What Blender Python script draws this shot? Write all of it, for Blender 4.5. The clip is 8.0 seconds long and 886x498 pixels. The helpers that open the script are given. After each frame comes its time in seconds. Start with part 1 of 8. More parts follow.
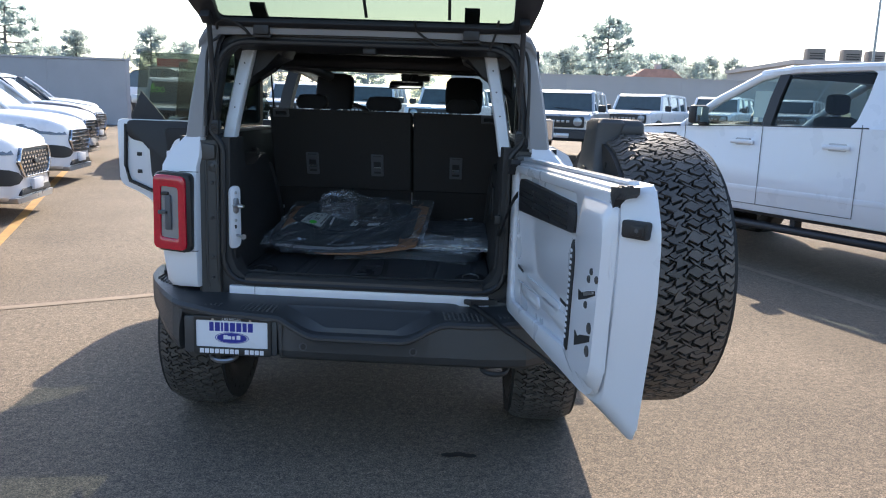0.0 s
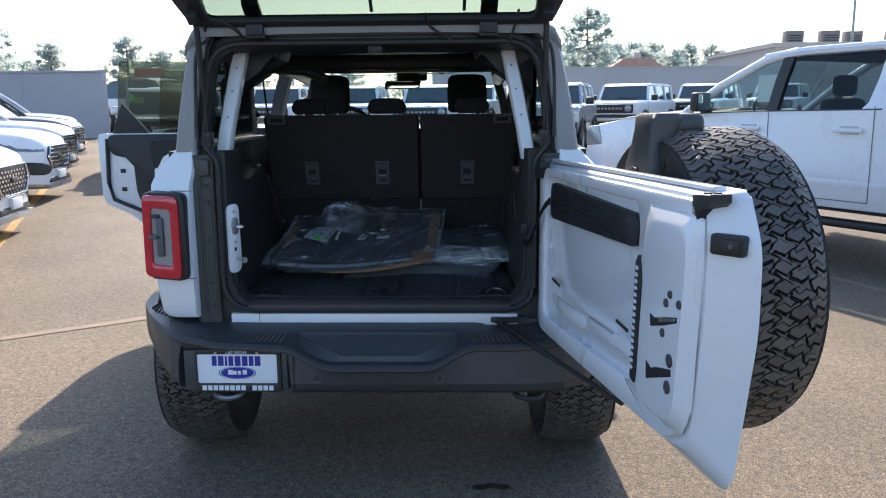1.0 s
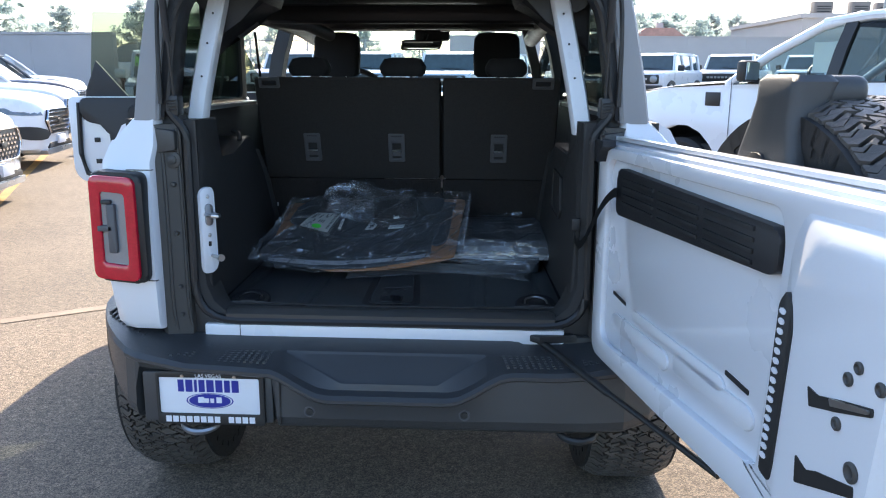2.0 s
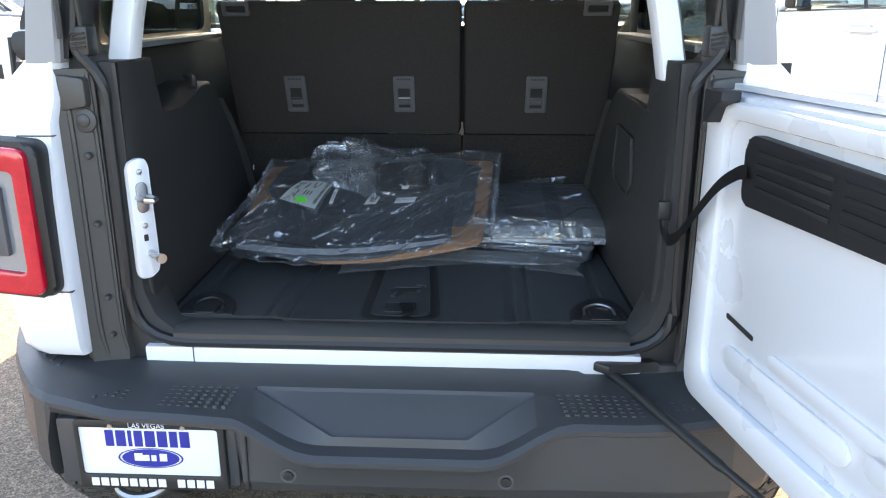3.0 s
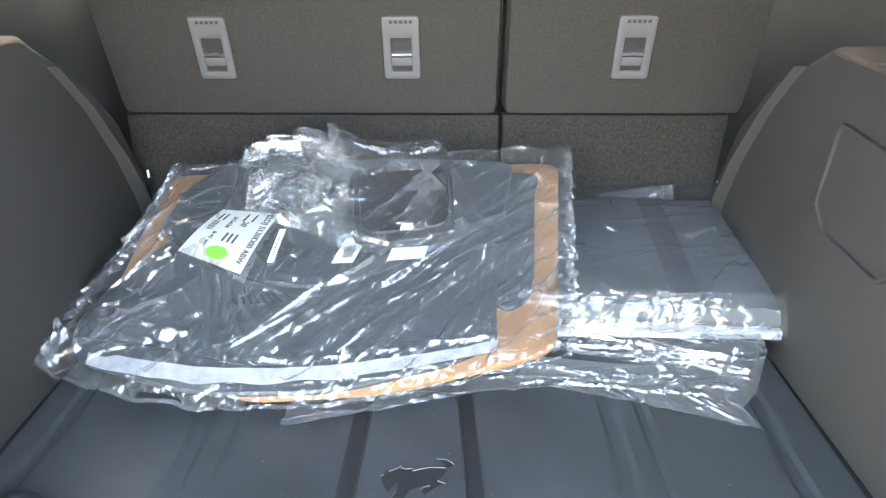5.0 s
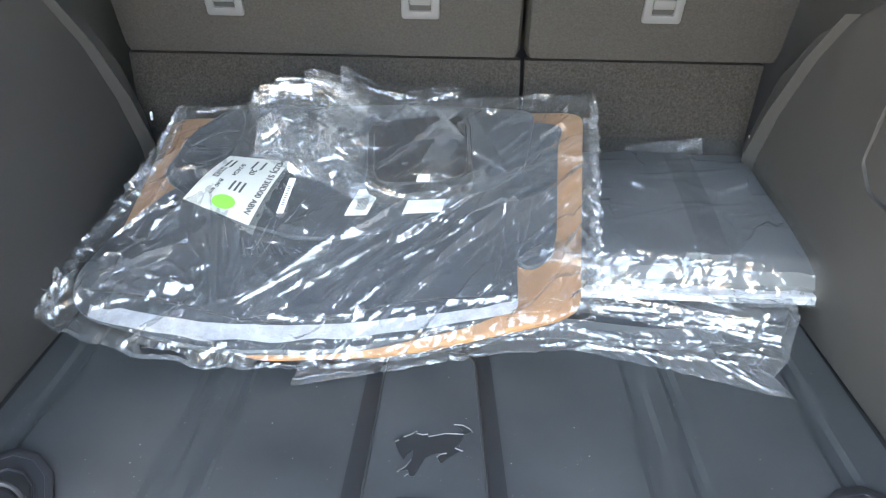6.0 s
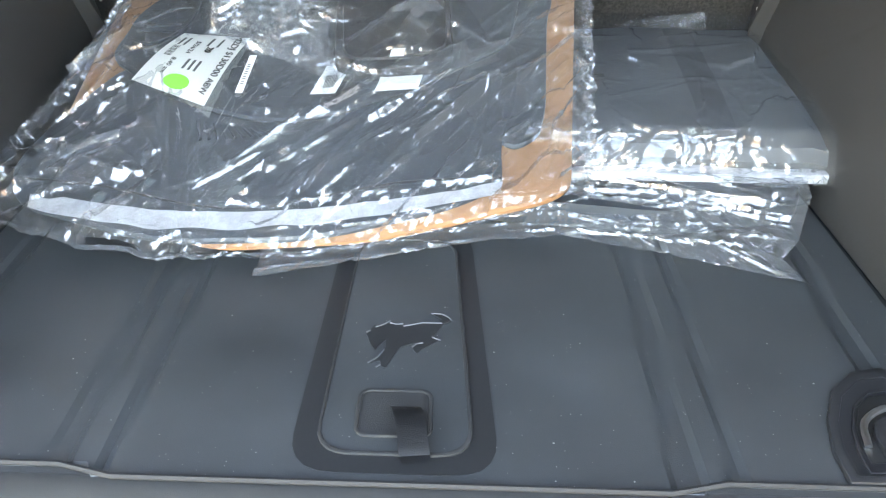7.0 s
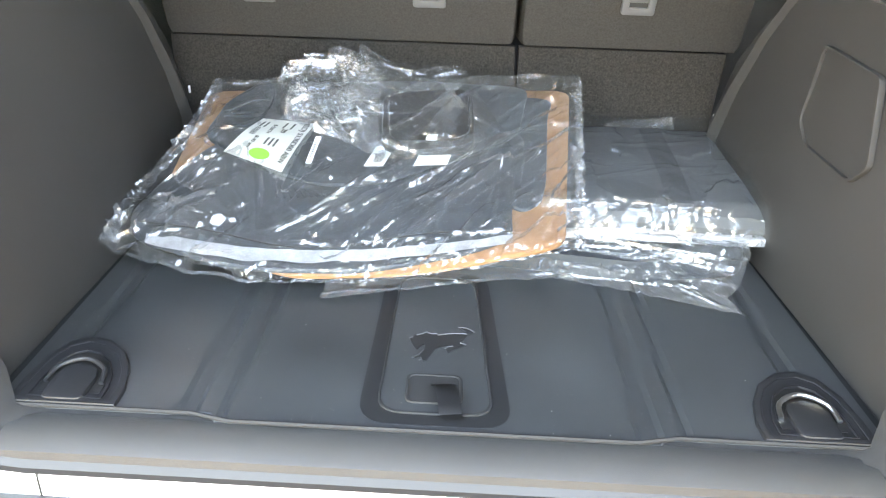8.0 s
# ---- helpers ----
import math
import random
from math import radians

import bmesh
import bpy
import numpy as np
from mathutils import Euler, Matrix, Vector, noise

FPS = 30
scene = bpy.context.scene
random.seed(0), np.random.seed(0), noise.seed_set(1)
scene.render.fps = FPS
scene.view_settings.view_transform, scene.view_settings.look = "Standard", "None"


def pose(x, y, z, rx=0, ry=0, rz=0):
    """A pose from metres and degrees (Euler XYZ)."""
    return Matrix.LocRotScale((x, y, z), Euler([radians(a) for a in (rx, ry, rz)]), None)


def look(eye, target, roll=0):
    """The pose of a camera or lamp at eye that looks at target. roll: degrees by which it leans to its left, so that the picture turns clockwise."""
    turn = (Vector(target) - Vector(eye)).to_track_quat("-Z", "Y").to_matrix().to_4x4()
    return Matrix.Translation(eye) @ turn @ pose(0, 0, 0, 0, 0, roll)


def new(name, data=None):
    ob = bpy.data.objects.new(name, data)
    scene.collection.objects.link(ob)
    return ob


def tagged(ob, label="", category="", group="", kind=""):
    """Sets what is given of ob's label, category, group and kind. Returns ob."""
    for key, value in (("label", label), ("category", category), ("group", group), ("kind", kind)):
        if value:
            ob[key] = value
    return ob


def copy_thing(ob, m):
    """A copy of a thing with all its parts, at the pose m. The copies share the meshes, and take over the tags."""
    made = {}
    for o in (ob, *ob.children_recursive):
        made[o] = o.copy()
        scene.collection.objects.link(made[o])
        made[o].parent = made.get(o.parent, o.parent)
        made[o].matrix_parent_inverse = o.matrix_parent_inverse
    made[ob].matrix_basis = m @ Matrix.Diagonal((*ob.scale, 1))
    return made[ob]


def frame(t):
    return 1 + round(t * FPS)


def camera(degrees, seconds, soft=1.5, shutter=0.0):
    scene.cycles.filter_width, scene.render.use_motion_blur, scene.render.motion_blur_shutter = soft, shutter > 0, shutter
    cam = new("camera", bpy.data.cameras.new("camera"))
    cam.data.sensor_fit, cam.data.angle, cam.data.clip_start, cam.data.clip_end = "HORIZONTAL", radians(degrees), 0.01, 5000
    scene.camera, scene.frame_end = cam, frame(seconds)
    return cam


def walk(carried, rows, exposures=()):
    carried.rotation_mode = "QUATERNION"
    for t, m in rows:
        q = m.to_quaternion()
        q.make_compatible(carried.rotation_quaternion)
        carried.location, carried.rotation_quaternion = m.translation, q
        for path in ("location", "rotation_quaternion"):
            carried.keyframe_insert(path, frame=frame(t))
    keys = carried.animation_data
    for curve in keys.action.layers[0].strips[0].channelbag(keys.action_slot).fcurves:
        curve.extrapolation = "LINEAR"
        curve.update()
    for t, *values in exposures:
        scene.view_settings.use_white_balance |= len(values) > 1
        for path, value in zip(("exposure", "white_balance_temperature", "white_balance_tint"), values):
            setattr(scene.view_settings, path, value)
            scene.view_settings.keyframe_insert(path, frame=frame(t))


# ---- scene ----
cam = camera(59.1, 8.0, soft=1.1)
PATH = [
    (0, (0.487, -3.318, 1.529), (0.394, -1.352, 1.173), 2.0),
    (0.5, (0.387, -3.214, 1.547), (0.293, -1.248, 1.195), 0.5),
    (1, (0.336, -3.014, 1.537), (0.276, -1.047, 1.176), -0.5),
    (1.5, (0.338, -2.668, 1.532), (0.256, -0.706, 1.151), -0.3),
    (1.7, (0.32, -2.55, 1.524), (0.224, -0.593, 1.122), 0.4),
    (2.8, (0.179, -1.807, 1.484), (0.086, 0.112, 0.928), -0.3),
    (3, (0.18, -1.657, 1.483), (0.077, 0.249, 0.888), -0.1),
    (3.5, (0.123, -1.307, 1.459), (0.026, 0.574, 0.788), 0.2),
    (4, (0.07, -0.979, 1.453), (0.009, 0.887, 0.738), -0.5),
    (4.2, (0.063, -0.846, 1.432), (0.01, 1.025, 0.726), -0.6),
    (5.3, (0.056, -0.548, 1.44), (-0.039, 1.264, 0.6), -0.4),
    (5.5, (0.052, -0.539, 1.437), (-0.047, 1.26, 0.57), -0.3),
    (6, (0.034, -0.515, 1.428), (-0.057, 1.258, 0.507), 0.5),
    (6.1, (0.035, -0.506, 1.424), (-0.057, 1.258, 0.486), 0.5),
    (6.5, (0.04, -0.489, 1.374), (-0.038, 1.229, 0.353), -0.0),
    (7, (0.054, -0.456, 1.329), (-0.019, 1.222, 0.244), -0.2),
    (7.5, (0.051, -0.49, 1.356), (-0.019, 1.228, 0.334), 1.1),
    (8, (0.018, -0.751, 1.385), (-0.044, 1.058, 0.534), 1.8),
]
EXPOSURES = [(0.0, 1.05, 6050, 10), (1.0, 1.05, 5950, 10), (1.7, 1.35, 5950, 10), (2.8, 2.6, 7150, 12), (3.5, 3.5, 7900, 13), (4.0, 4.75, 8500, 14), (4.3, 5.0, 8800, 15), (5.5, 5.25, 9000, 15), (6.5, 5.0, 9300, 15), (7.0, 5.1, 9400, 14), (7.5, 5.25, 9400, 14), (8.0, 5.3, 10000, 15)]
walk(cam, [(t, look(eye, target, roll)) for t, eye, target, roll in PATH], EXPOSURES)

# ---- world, sun and exposure ----
SUN = Vector((-0.03, 1.0, 0.66)).normalized()
w = bpy.data.worlds.new("sky")
scene.world = w
w.use_nodes = True
wn = w.node_tree
sky = wn.nodes.new("ShaderNodeTexSky")
sky.sky_type, sky.sun_disc = "NISHITA", False
sky.sun_elevation = math.asin(SUN.z)
sky.sun_rotation = math.atan2(SUN.x, SUN.y)
sky.air_density, sky.dust_density, sky.ozone_density = 1.0, 1.3, 1.6
wn.links.new(sky.outputs[0], wn.nodes["Background"].inputs[0])
wn.nodes["Background"].inputs[1].default_value = 0.15
sun = new("sun", bpy.data.lights.new("sun", "SUN"))
sun.data.energy, sun.data.angle, sun.data.color = 4.2, radians(0.6), (1.0, 0.82, 0.60)
sun.matrix_world = look(SUN * 30, (0, 0, 0))


# ---- materials ----
def mat(name, col, rough=0.5, metal=0.0, var=0.15, scale=6.0, bump=0.0, bscale=300.0, coat=0.0, rvar=0.1, spec=0.5, obvar=0.0, island=0.0):
    m = bpy.data.materials.new(name)
    m.use_nodes = True
    nt = m.node_tree
    b = nt.nodes["Principled BSDF"]
    N, L = nt.nodes.new, nt.links.new
    tc = N("ShaderNodeTexCoord")
    big, fine = N("ShaderNodeTexNoise"), N("ShaderNodeTexNoise")
    big.inputs["Scale"].default_value, big.inputs["Detail"].default_value = scale, 5
    fine.inputs["Scale"].default_value, fine.inputs["Detail"].default_value = bscale, 3
    for n in (big, fine):
        L(tc.outputs["Object"], n.inputs["Vector"])
    mix = N("ShaderNodeMath")
    mix.operation = "MULTIPLY_ADD"
    mix.inputs[1].default_value = 0.6
    half = N("ShaderNodeMath")
    half.operation = "MULTIPLY"
    half.inputs[1].default_value = 0.4
    L(fine.outputs[0], half.inputs[0])
    L(big.outputs[0], mix.inputs[0])
    L(half.outputs[0], mix.inputs[2])
    ramp = N("ShaderNodeValToRGB")
    ramp.color_ramp.elements[0].position, ramp.color_ramp.elements[1].position = 0.3, 0.7
    ramp.color_ramp.elements[0].color = (*[c * (1 - var) for c in col], 1)
    ramp.color_ramp.elements[1].color = (*[min(1, c * (1 + var)) for c in col], 1)
    L(mix.outputs[0], ramp.inputs[0])
    out = ramp.outputs[0]
    if obvar or island:
        src = N("ShaderNodeNewGeometry").outputs["Random Per Island"] if island else N("ShaderNodeObjectInfo").outputs["Random"]
        mr = N("ShaderNodeMapRange")
        a = island or obvar
        mr.inputs[3].default_value, mr.inputs[4].default_value = 1 - a, 1 + a
        L(src, mr.inputs[0])
        vm = N("ShaderNodeVectorMath")
        vm.operation = "SCALE"
        L(out, vm.inputs[0])
        L(mr.outputs[0], vm.inputs["Scale"])
        out = vm.outputs[0]
    L(out, b.inputs["Base Color"])
    rr = N("ShaderNodeMapRange")
    rr.inputs[3].default_value, rr.inputs[4].default_value = max(0.02, rough - rvar), min(1, rough + rvar)
    L(big.outputs[0], rr.inputs[0])
    L(rr.outputs[0], b.inputs["Roughness"])
    b.inputs["Metallic"].default_value = metal
    b.inputs["Specular IOR Level"].default_value = spec
    b.inputs["Coat Weight"].default_value = coat
    b.inputs["Coat Roughness"].default_value = 0.04
    if bump:
        bp = N("ShaderNodeBump")
        bp.inputs["Strength"].default_value, bp.inputs["Distance"].default_value = bump, 0.002
        L(fine.outputs[0], bp.inputs["Height"])
        L(bp.outputs[0], b.inputs["Normal"])
    return m


def clear(name, tint, rough=0.02, ior=1.45, bump=0.0, bscale=60.0, boost=1.0, milk=0.0):
    """A thin pane or film: see-through, with a gloss that grows at a slant."""
    m = bpy.data.materials.new(name)
    m.use_nodes = True
    nt = m.node_tree
    N, L = nt.nodes.new, nt.links.new
    nt.nodes.remove(nt.nodes["Principled BSDF"])
    tr, gl, fr, mx = N("ShaderNodeBsdfTransparent"), N("ShaderNodeBsdfGlossy"), N("ShaderNodeLayerWeight"), N("ShaderNodeMixShader")
    tr.inputs[0].default_value = (*tint, 1)
    gl.inputs["Roughness"].default_value = rough
    fr.inputs[0].default_value = 0.5
    f0 = ((ior - 1) / (ior + 1)) ** 2
    po, mul = N("ShaderNodeMath"), N("ShaderNodeMath")
    po.operation = "POWER"
    po.inputs[1].default_value = 5
    mul.operation, mul.use_clamp = "MULTIPLY_ADD", True
    mul.inputs[1].default_value, mul.inputs[2].default_value = 1 - f0, f0 * boost
    L(fr.outputs["Facing"], po.inputs[0])
    L(po.outputs[0], mul.inputs[0])
    L(mul.outputs[0], mx.inputs[0])
    L(tr.outputs[0], mx.inputs[1])
    L(gl.outputs[0], mx.inputs[2])
    last = mx
    if milk:
        df, m2 = N("ShaderNodeBsdfDiffuse"), N("ShaderNodeMixShader")
        df.inputs[0].default_value = (0.85, 0.87, 0.9, 1)
        m2.inputs[0].default_value = milk
        L(mx.outputs[0], m2.inputs[1])
        L(df.outputs[0], m2.inputs[2])
        last = m2
    L(last.outputs[0], nt.nodes["Material Output"].inputs[0])
    if bump:
        tc, no, bp = N("ShaderNodeTexCoord"), N("ShaderNodeTexVoronoi"), N("ShaderNodeBump")
        no.feature = "DISTANCE_TO_EDGE"
        no.inputs["Scale"].default_value = bscale
        bp.inputs["Strength"].default_value, bp.inputs["Distance"].default_value = bump, 0.01
        L(tc.outputs["Object"], no.inputs["Vector"])
        L(no.outputs[0], bp.inputs["Height"])
        L(bp.outputs[0], gl.inputs["Normal"])
        L(bp.outputs[0], fr.inputs["Normal"])
    return m


def asphalt():
    """Worn asphalt: stone chips in tar, with broad stains."""
    m = bpy.data.materials.new("asphalt")
    m.use_nodes = True
    nt = m.node_tree
    N, L = nt.nodes.new, nt.links.new
    b = nt.nodes["Principled BSDF"]
    tc = N("ShaderNodeTexCoord")
    chips, big, mid = N("ShaderNodeTexVoronoi"), N("ShaderNodeTexNoise"), N("ShaderNodeTexNoise")
    chips.inputs["Scale"].default_value = 190
    big.inputs["Scale"].default_value, big.inputs["Detail"].default_value = 0.45, 6
    mid.inputs["Scale"].default_value, mid.inputs["Detail"].default_value = 28, 5
    for n in (chips, big, mid):
        L(tc.outputs["Object"], n.inputs["Vector"])
    sep = N("ShaderNodeSeparateColor")
    L(chips.outputs["Color"], sep.inputs[0])
    ramp = N("ShaderNodeValToRGB")
    e = ramp.color_ramp.elements
    e[0].position, e[0].color = 0.05, (0.085, 0.067, 0.050, 1)
    e[1].position, e[1].color = 0.95, (0.285, 0.218, 0.155, 1)
    mid_e = e.new(0.55)
    mid_e.color = (0.165, 0.128, 0.092, 1)
    L(sep.outputs[0], ramp.inputs[0])
    mr = N("ShaderNodeMapRange")
    mr.inputs[1].default_value, mr.inputs[2].default_value, mr.inputs[3].default_value, mr.inputs[4].default_value = 0.3, 0.7, 0.70, 1.24
    L(big.outputs[0], mr.inputs[0])
    mr2 = N("ShaderNodeMapRange")
    mr2.inputs[1].default_value, mr2.inputs[2].default_value, mr2.inputs[3].default_value, mr2.inputs[4].default_value = 0.32, 0.68, 0.74, 1.2
    L(mid.outputs[0], mr2.inputs[0])
    mul = N("ShaderNodeMath")
    mul.operation = "MULTIPLY"
    L(mr.outputs[0], mul.inputs[0])
    L(mr2.outputs[0], mul.inputs[1])
    vm = N("ShaderNodeVectorMath")
    vm.operation = "SCALE"
    L(ramp.outputs[0], vm.inputs[0])
    L(mul.outputs[0], vm.inputs["Scale"])
    L(vm.outputs[0], b.inputs["Base Color"])
    b.inputs["Roughness"].default_value = 0.85
    bp = N("ShaderNodeBump")
    bp.inputs["Strength"].default_value, bp.inputs["Distance"].default_value = 0.7, 0.003
    L(chips.outputs["Distance"], bp.inputs["Height"])
    bp.invert = True
    L(bp.outputs[0], b.inputs["Normal"])
    return m


def dusty(m, scale, size):
    """Loose pale dust grains on a dark surface."""
    nt = m.node_tree
    N, L = nt.nodes.new, nt.links.new
    b = nt.nodes["Principled BSDF"]
    src = b.inputs["Base Color"].links[0].from_socket
    tc, vo, lt, mx = N("ShaderNodeTexCoord"), N("ShaderNodeTexVoronoi"), N("ShaderNodeMapRange"), N("ShaderNodeMix")
    mx.data_type = "RGBA"
    vo.inputs["Scale"].default_value = scale
    L(tc.outputs["Object"], vo.inputs["Vector"])
    sep, pick = N("ShaderNodeSeparateColor"), N("ShaderNodeMapRange")
    L(vo.outputs["Color"], sep.inputs[0])
    pick.inputs[1].default_value, pick.inputs[2].default_value = 0.6, 1.0
    pick.inputs[3].default_value, pick.inputs[4].default_value = 0.0, size
    L(sep.outputs[0], pick.inputs[0])
    cmp_ = N("ShaderNodeMath")
    cmp_.operation = "LESS_THAN"
    L(vo.outputs["Distance"], cmp_.inputs[0])
    L(pick.outputs[0], cmp_.inputs[1])
    L(cmp_.outputs[0], mx.inputs[0])
    L(src, mx.inputs[6])
    mx.inputs[7].default_value = (0.28, 0.27, 0.25, 1)
    L(mx.outputs[2], b.inputs["Base Color"])


M_white = mat("white_paint", (0.76, 0.77, 0.80), 0.28, var=0.015, scale=3, coat=0.6, rvar=0.03)
M_grey_top = mat("grey_hardtop", (0.26, 0.26, 0.265), 0.55, var=0.05, bump=0.25, bscale=900)
M_black = mat("black_plastic", (0.018, 0.018, 0.02), 0.5, var=0.2, bump=0.25, bscale=900)
M_jamb = mat("jamb_paint", (0.055, 0.053, 0.05), 0.5, var=0.08, scale=10)
M_trim = mat("grey_trim_plastic", (0.034, 0.033, 0.0325), 0.62, var=0.12, scale=7, bump=0.45, bscale=1200, rvar=0.06, spec=0.28)
M_sill = mat("sill_plastic", (0.055, 0.053, 0.051), 0.36, var=0.1, scale=7, bump=0.25, bscale=1200)
M_bumper = mat("bumper_plastic", (0.048, 0.049, 0.051), 0.44, var=0.12, scale=5, bump=0.3, bscale=900)
M_bumper2 = mat("bumper_smooth", (0.05, 0.052, 0.056), 0.4, var=0.1, scale=5)
M_liner = mat("rubber_floor_liner", (0.045, 0.0475, 0.049), 0.40, var=0.3, scale=9, bump=0.2, bscale=900, rvar=0.09)
dusty(M_liner, 75, 0.09)
dusty(M_liner, 210, 0.13)
M_carpet = mat("seat_back_carpet", (0.046, 0.043, 0.041), 0.95, var=0.32, scale=260, bump=1.0, bscale=1600, spec=0.1)
M_carpet2 = mat("flap_carpet", (0.030, 0.027, 0.025), 0.95, var=0.6, scale=240, bump=1.0, bscale=1200, spec=0.1)
M_seat = mat("seat_fabric", (0.026, 0.026, 0.028), 0.8, var=0.15, bump=0.5, bscale=900, spec=0.2)
M_rubber = mat("tyre_rubber", (0.016, 0.0155, 0.015), 0.72, var=0.3, scale=12, bump=0.4, bscale=400)
M_tread = mat("tread_rubber", (0.078, 0.069, 0.061), 0.5, var=0.35, scale=18, bump=0.4, bscale=400, obvar=0.25)
M_tread2 = mat("tread_rubber_joined", (0.078, 0.069, 0.061), 0.5, var=0.35, scale=18, bump=0.4, bscale=400, island=0.25)
M_seal = mat("rubber_seal", (0.02, 0.02, 0.021), 0.45, var=0.1)
M_steel = mat("steel", (0.55, 0.55, 0.54), 0.3, metal=1.0, var=0.1, scale=20)
M_alloy = mat("alloy", (0.35, 0.35, 0.36), 0.35, metal=0.9, var=0.05)
M_dark_metal = mat("dark_metal", (0.05, 0.05, 0.05), 0.45, metal=0.5, var=0.2)
M_under = mat("underbody", (0.02, 0.02, 0.02), 0.8, var=0.3)
M_latch_grey = mat("latch_grey", (0.085, 0.085, 0.09), 0.5, var=0.05)
M_red = mat("red_lens", (0.50, 0.005, 0.026), 0.16, var=0.25, scale=22, coat=1.0, rvar=0.02, spec=0.3)
M_lens_dark = mat("headlight_lens", (0.16, 0.175, 0.19), 0.12, var=0.3, scale=14, coat=1.0, metal=0.4, rvar=0.03)
M_navy = mat("dark_blue_paint", (0.03, 0.036, 0.05), 0.25, var=0.05, coat=0.8)
M_lens = mat("clear_lens", (0.27, 0.30, 0.33), 0.15, var=0.1, coat=1.0, metal=0.3, rvar=0.03)
M_plate = mat("plate_white", (0.75, 0.76, 0.8), 0.4, var=0.03)
M_blue = mat("plate_blue", (0.02, 0.03, 0.28), 0.4, var=0.05)
M_ink = mat("ink", (0.02, 0.02, 0.02), 0.5, var=0.05)
M_paper = mat("paper", (0.78, 0.78, 0.75), 0.6, var=0.04)
M_green = mat("green_sticker", (0.10, 0.72, 0.07), 0.5, var=0.05)
M_card = mat("cardboard", (0.33, 0.155, 0.07), 0.75, var=0.12, scale=14, bump=0.2, bscale=400)
M_mat_rubber = mat("floor_mat_rubber", (0.032, 0.039, 0.047), 0.44, var=0.15, scale=8, bump=0.2, bscale=700)
M_cover = mat("cover_fabric", (0.092, 0.099, 0.106), 0.7, var=0.2, scale=6, bump=0.5, bscale=900)
M_foam_glint = mat("white_foam_and_film_glint", (0.42, 0.42, 0.43), 0.7, var=0.3, scale=60, bump=0.5, bscale=300)
M_glass = clear("door_glass", (0.42, 0.47, 0.43))
M_glass_d = clear("privacy_glass", (0.28, 0.32, 0.30))
M_glass_h = clear("hatch_glass", (0.40, 0.44, 0.39))
M_glass_t = clear("truck_glass", (0.74, 0.84, 0.82))
M_glass_td = clear("truck_privacy_glass", (0.36, 0.42, 0.42))
M_glass_w = clear("windshield_glass", (0.74, 0.86, 0.86))
M_film = clear("plastic_film", (0.94, 0.95, 0.96), rough=0.02, ior=1.5, bump=0.02, bscale=26, boost=5.0, milk=0.034)
M_film2 = clear("plastic_film_loose", (0.91, 0.93, 0.95), rough=0.03, ior=1.5, bump=0.05, bscale=55, boost=5.2, milk=0.055)
M_film3 = clear("plastic_wrap_film", (0.93, 0.94, 0.95), rough=0.03, ior=1.5, bump=0.03, bscale=40, boost=2.9, milk=0.026)
M_pouch = mat("black_pouch_cloth", (0.012, 0.012, 0.014), 0.55, var=0.2, scale=10, bump=0.3, bscale=700)
M_band = mat("cover_band_fabric", (0.07, 0.074, 0.08), 0.75, var=0.2, scale=8, bump=0.5, bscale=900)
M_mirror = mat("mirror_glass", (0.9, 0.9, 0.9), 0.02, metal=1.0, var=0.0, rvar=0.0)
M_auto_glass = mat("car_glass", (0.06, 0.078, 0.08), 0.04, var=0.2, coat=1.0, rvar=0.02)
M_silver = mat("silver_paint", (0.45, 0.46, 0.48), 0.3, metal=0.5, var=0.03, coat=0.6)
M_chrome = mat("chrome", (0.75, 0.75, 0.76), 0.1, metal=1.0, var=0.02)
M_asphalt = asphalt()
M_yellow = mat("yellow_paint_line", (0.42, 0.24, 0.07), 0.8, var=0.35, scale=6, bump=0.4, bscale=150)
M_pale = mat("worn_white_line", (0.24, 0.185, 0.135), 0.85, var=0.35, scale=5, bump=0.5, bscale=150)
M_oil = mat("oil_stain", (0.012, 0.011, 0.01), 0.6, var=0.5, scale=30)
M_wall = mat("painted_block_wall", (0.38, 0.38, 0.40), 0.9, var=0.08, scale=1.2, bump=0.4, bscale=40)
M_wall2 = mat("tan_wall", (0.52, 0.48, 0.46), 0.9, var=0.08, scale=0.6)
M_bldg = mat("stucco", (0.46, 0.44, 0.43), 0.9, var=0.06, scale=0.4)
M_roof_tile = mat("red_roof", (0.6, 0.34, 0.27), 0.9, var=0.2, scale=3)
M_hvac = mat("rooftop_unit", (0.22, 0.19, 0.165), 0.7, var=0.15, scale=1)
M_bark = mat("bark", (0.2, 0.18, 0.16), 0.9, var=0.3, scale=6)
def hazed_leaf(name, col):
    """Leaves that let light through from behind, their colour paled for distance haze."""
    m = mat(name, col, 0.7, var=0.3, scale=0.6, island=0.4)
    nt = m.node_tree
    b = nt.nodes["Principled BSDF"]
    tr, mx = nt.nodes.new("ShaderNodeBsdfTranslucent"), nt.nodes.new("ShaderNodeMixShader")
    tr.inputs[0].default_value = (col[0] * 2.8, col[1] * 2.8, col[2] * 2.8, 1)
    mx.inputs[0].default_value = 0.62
    nt.links.new(b.outputs[0], mx.inputs[1])
    nt.links.new(tr.outputs[0], mx.inputs[2])
    nt.links.new(mx.outputs[0], nt.nodes["Material Output"].inputs[0])
    return m


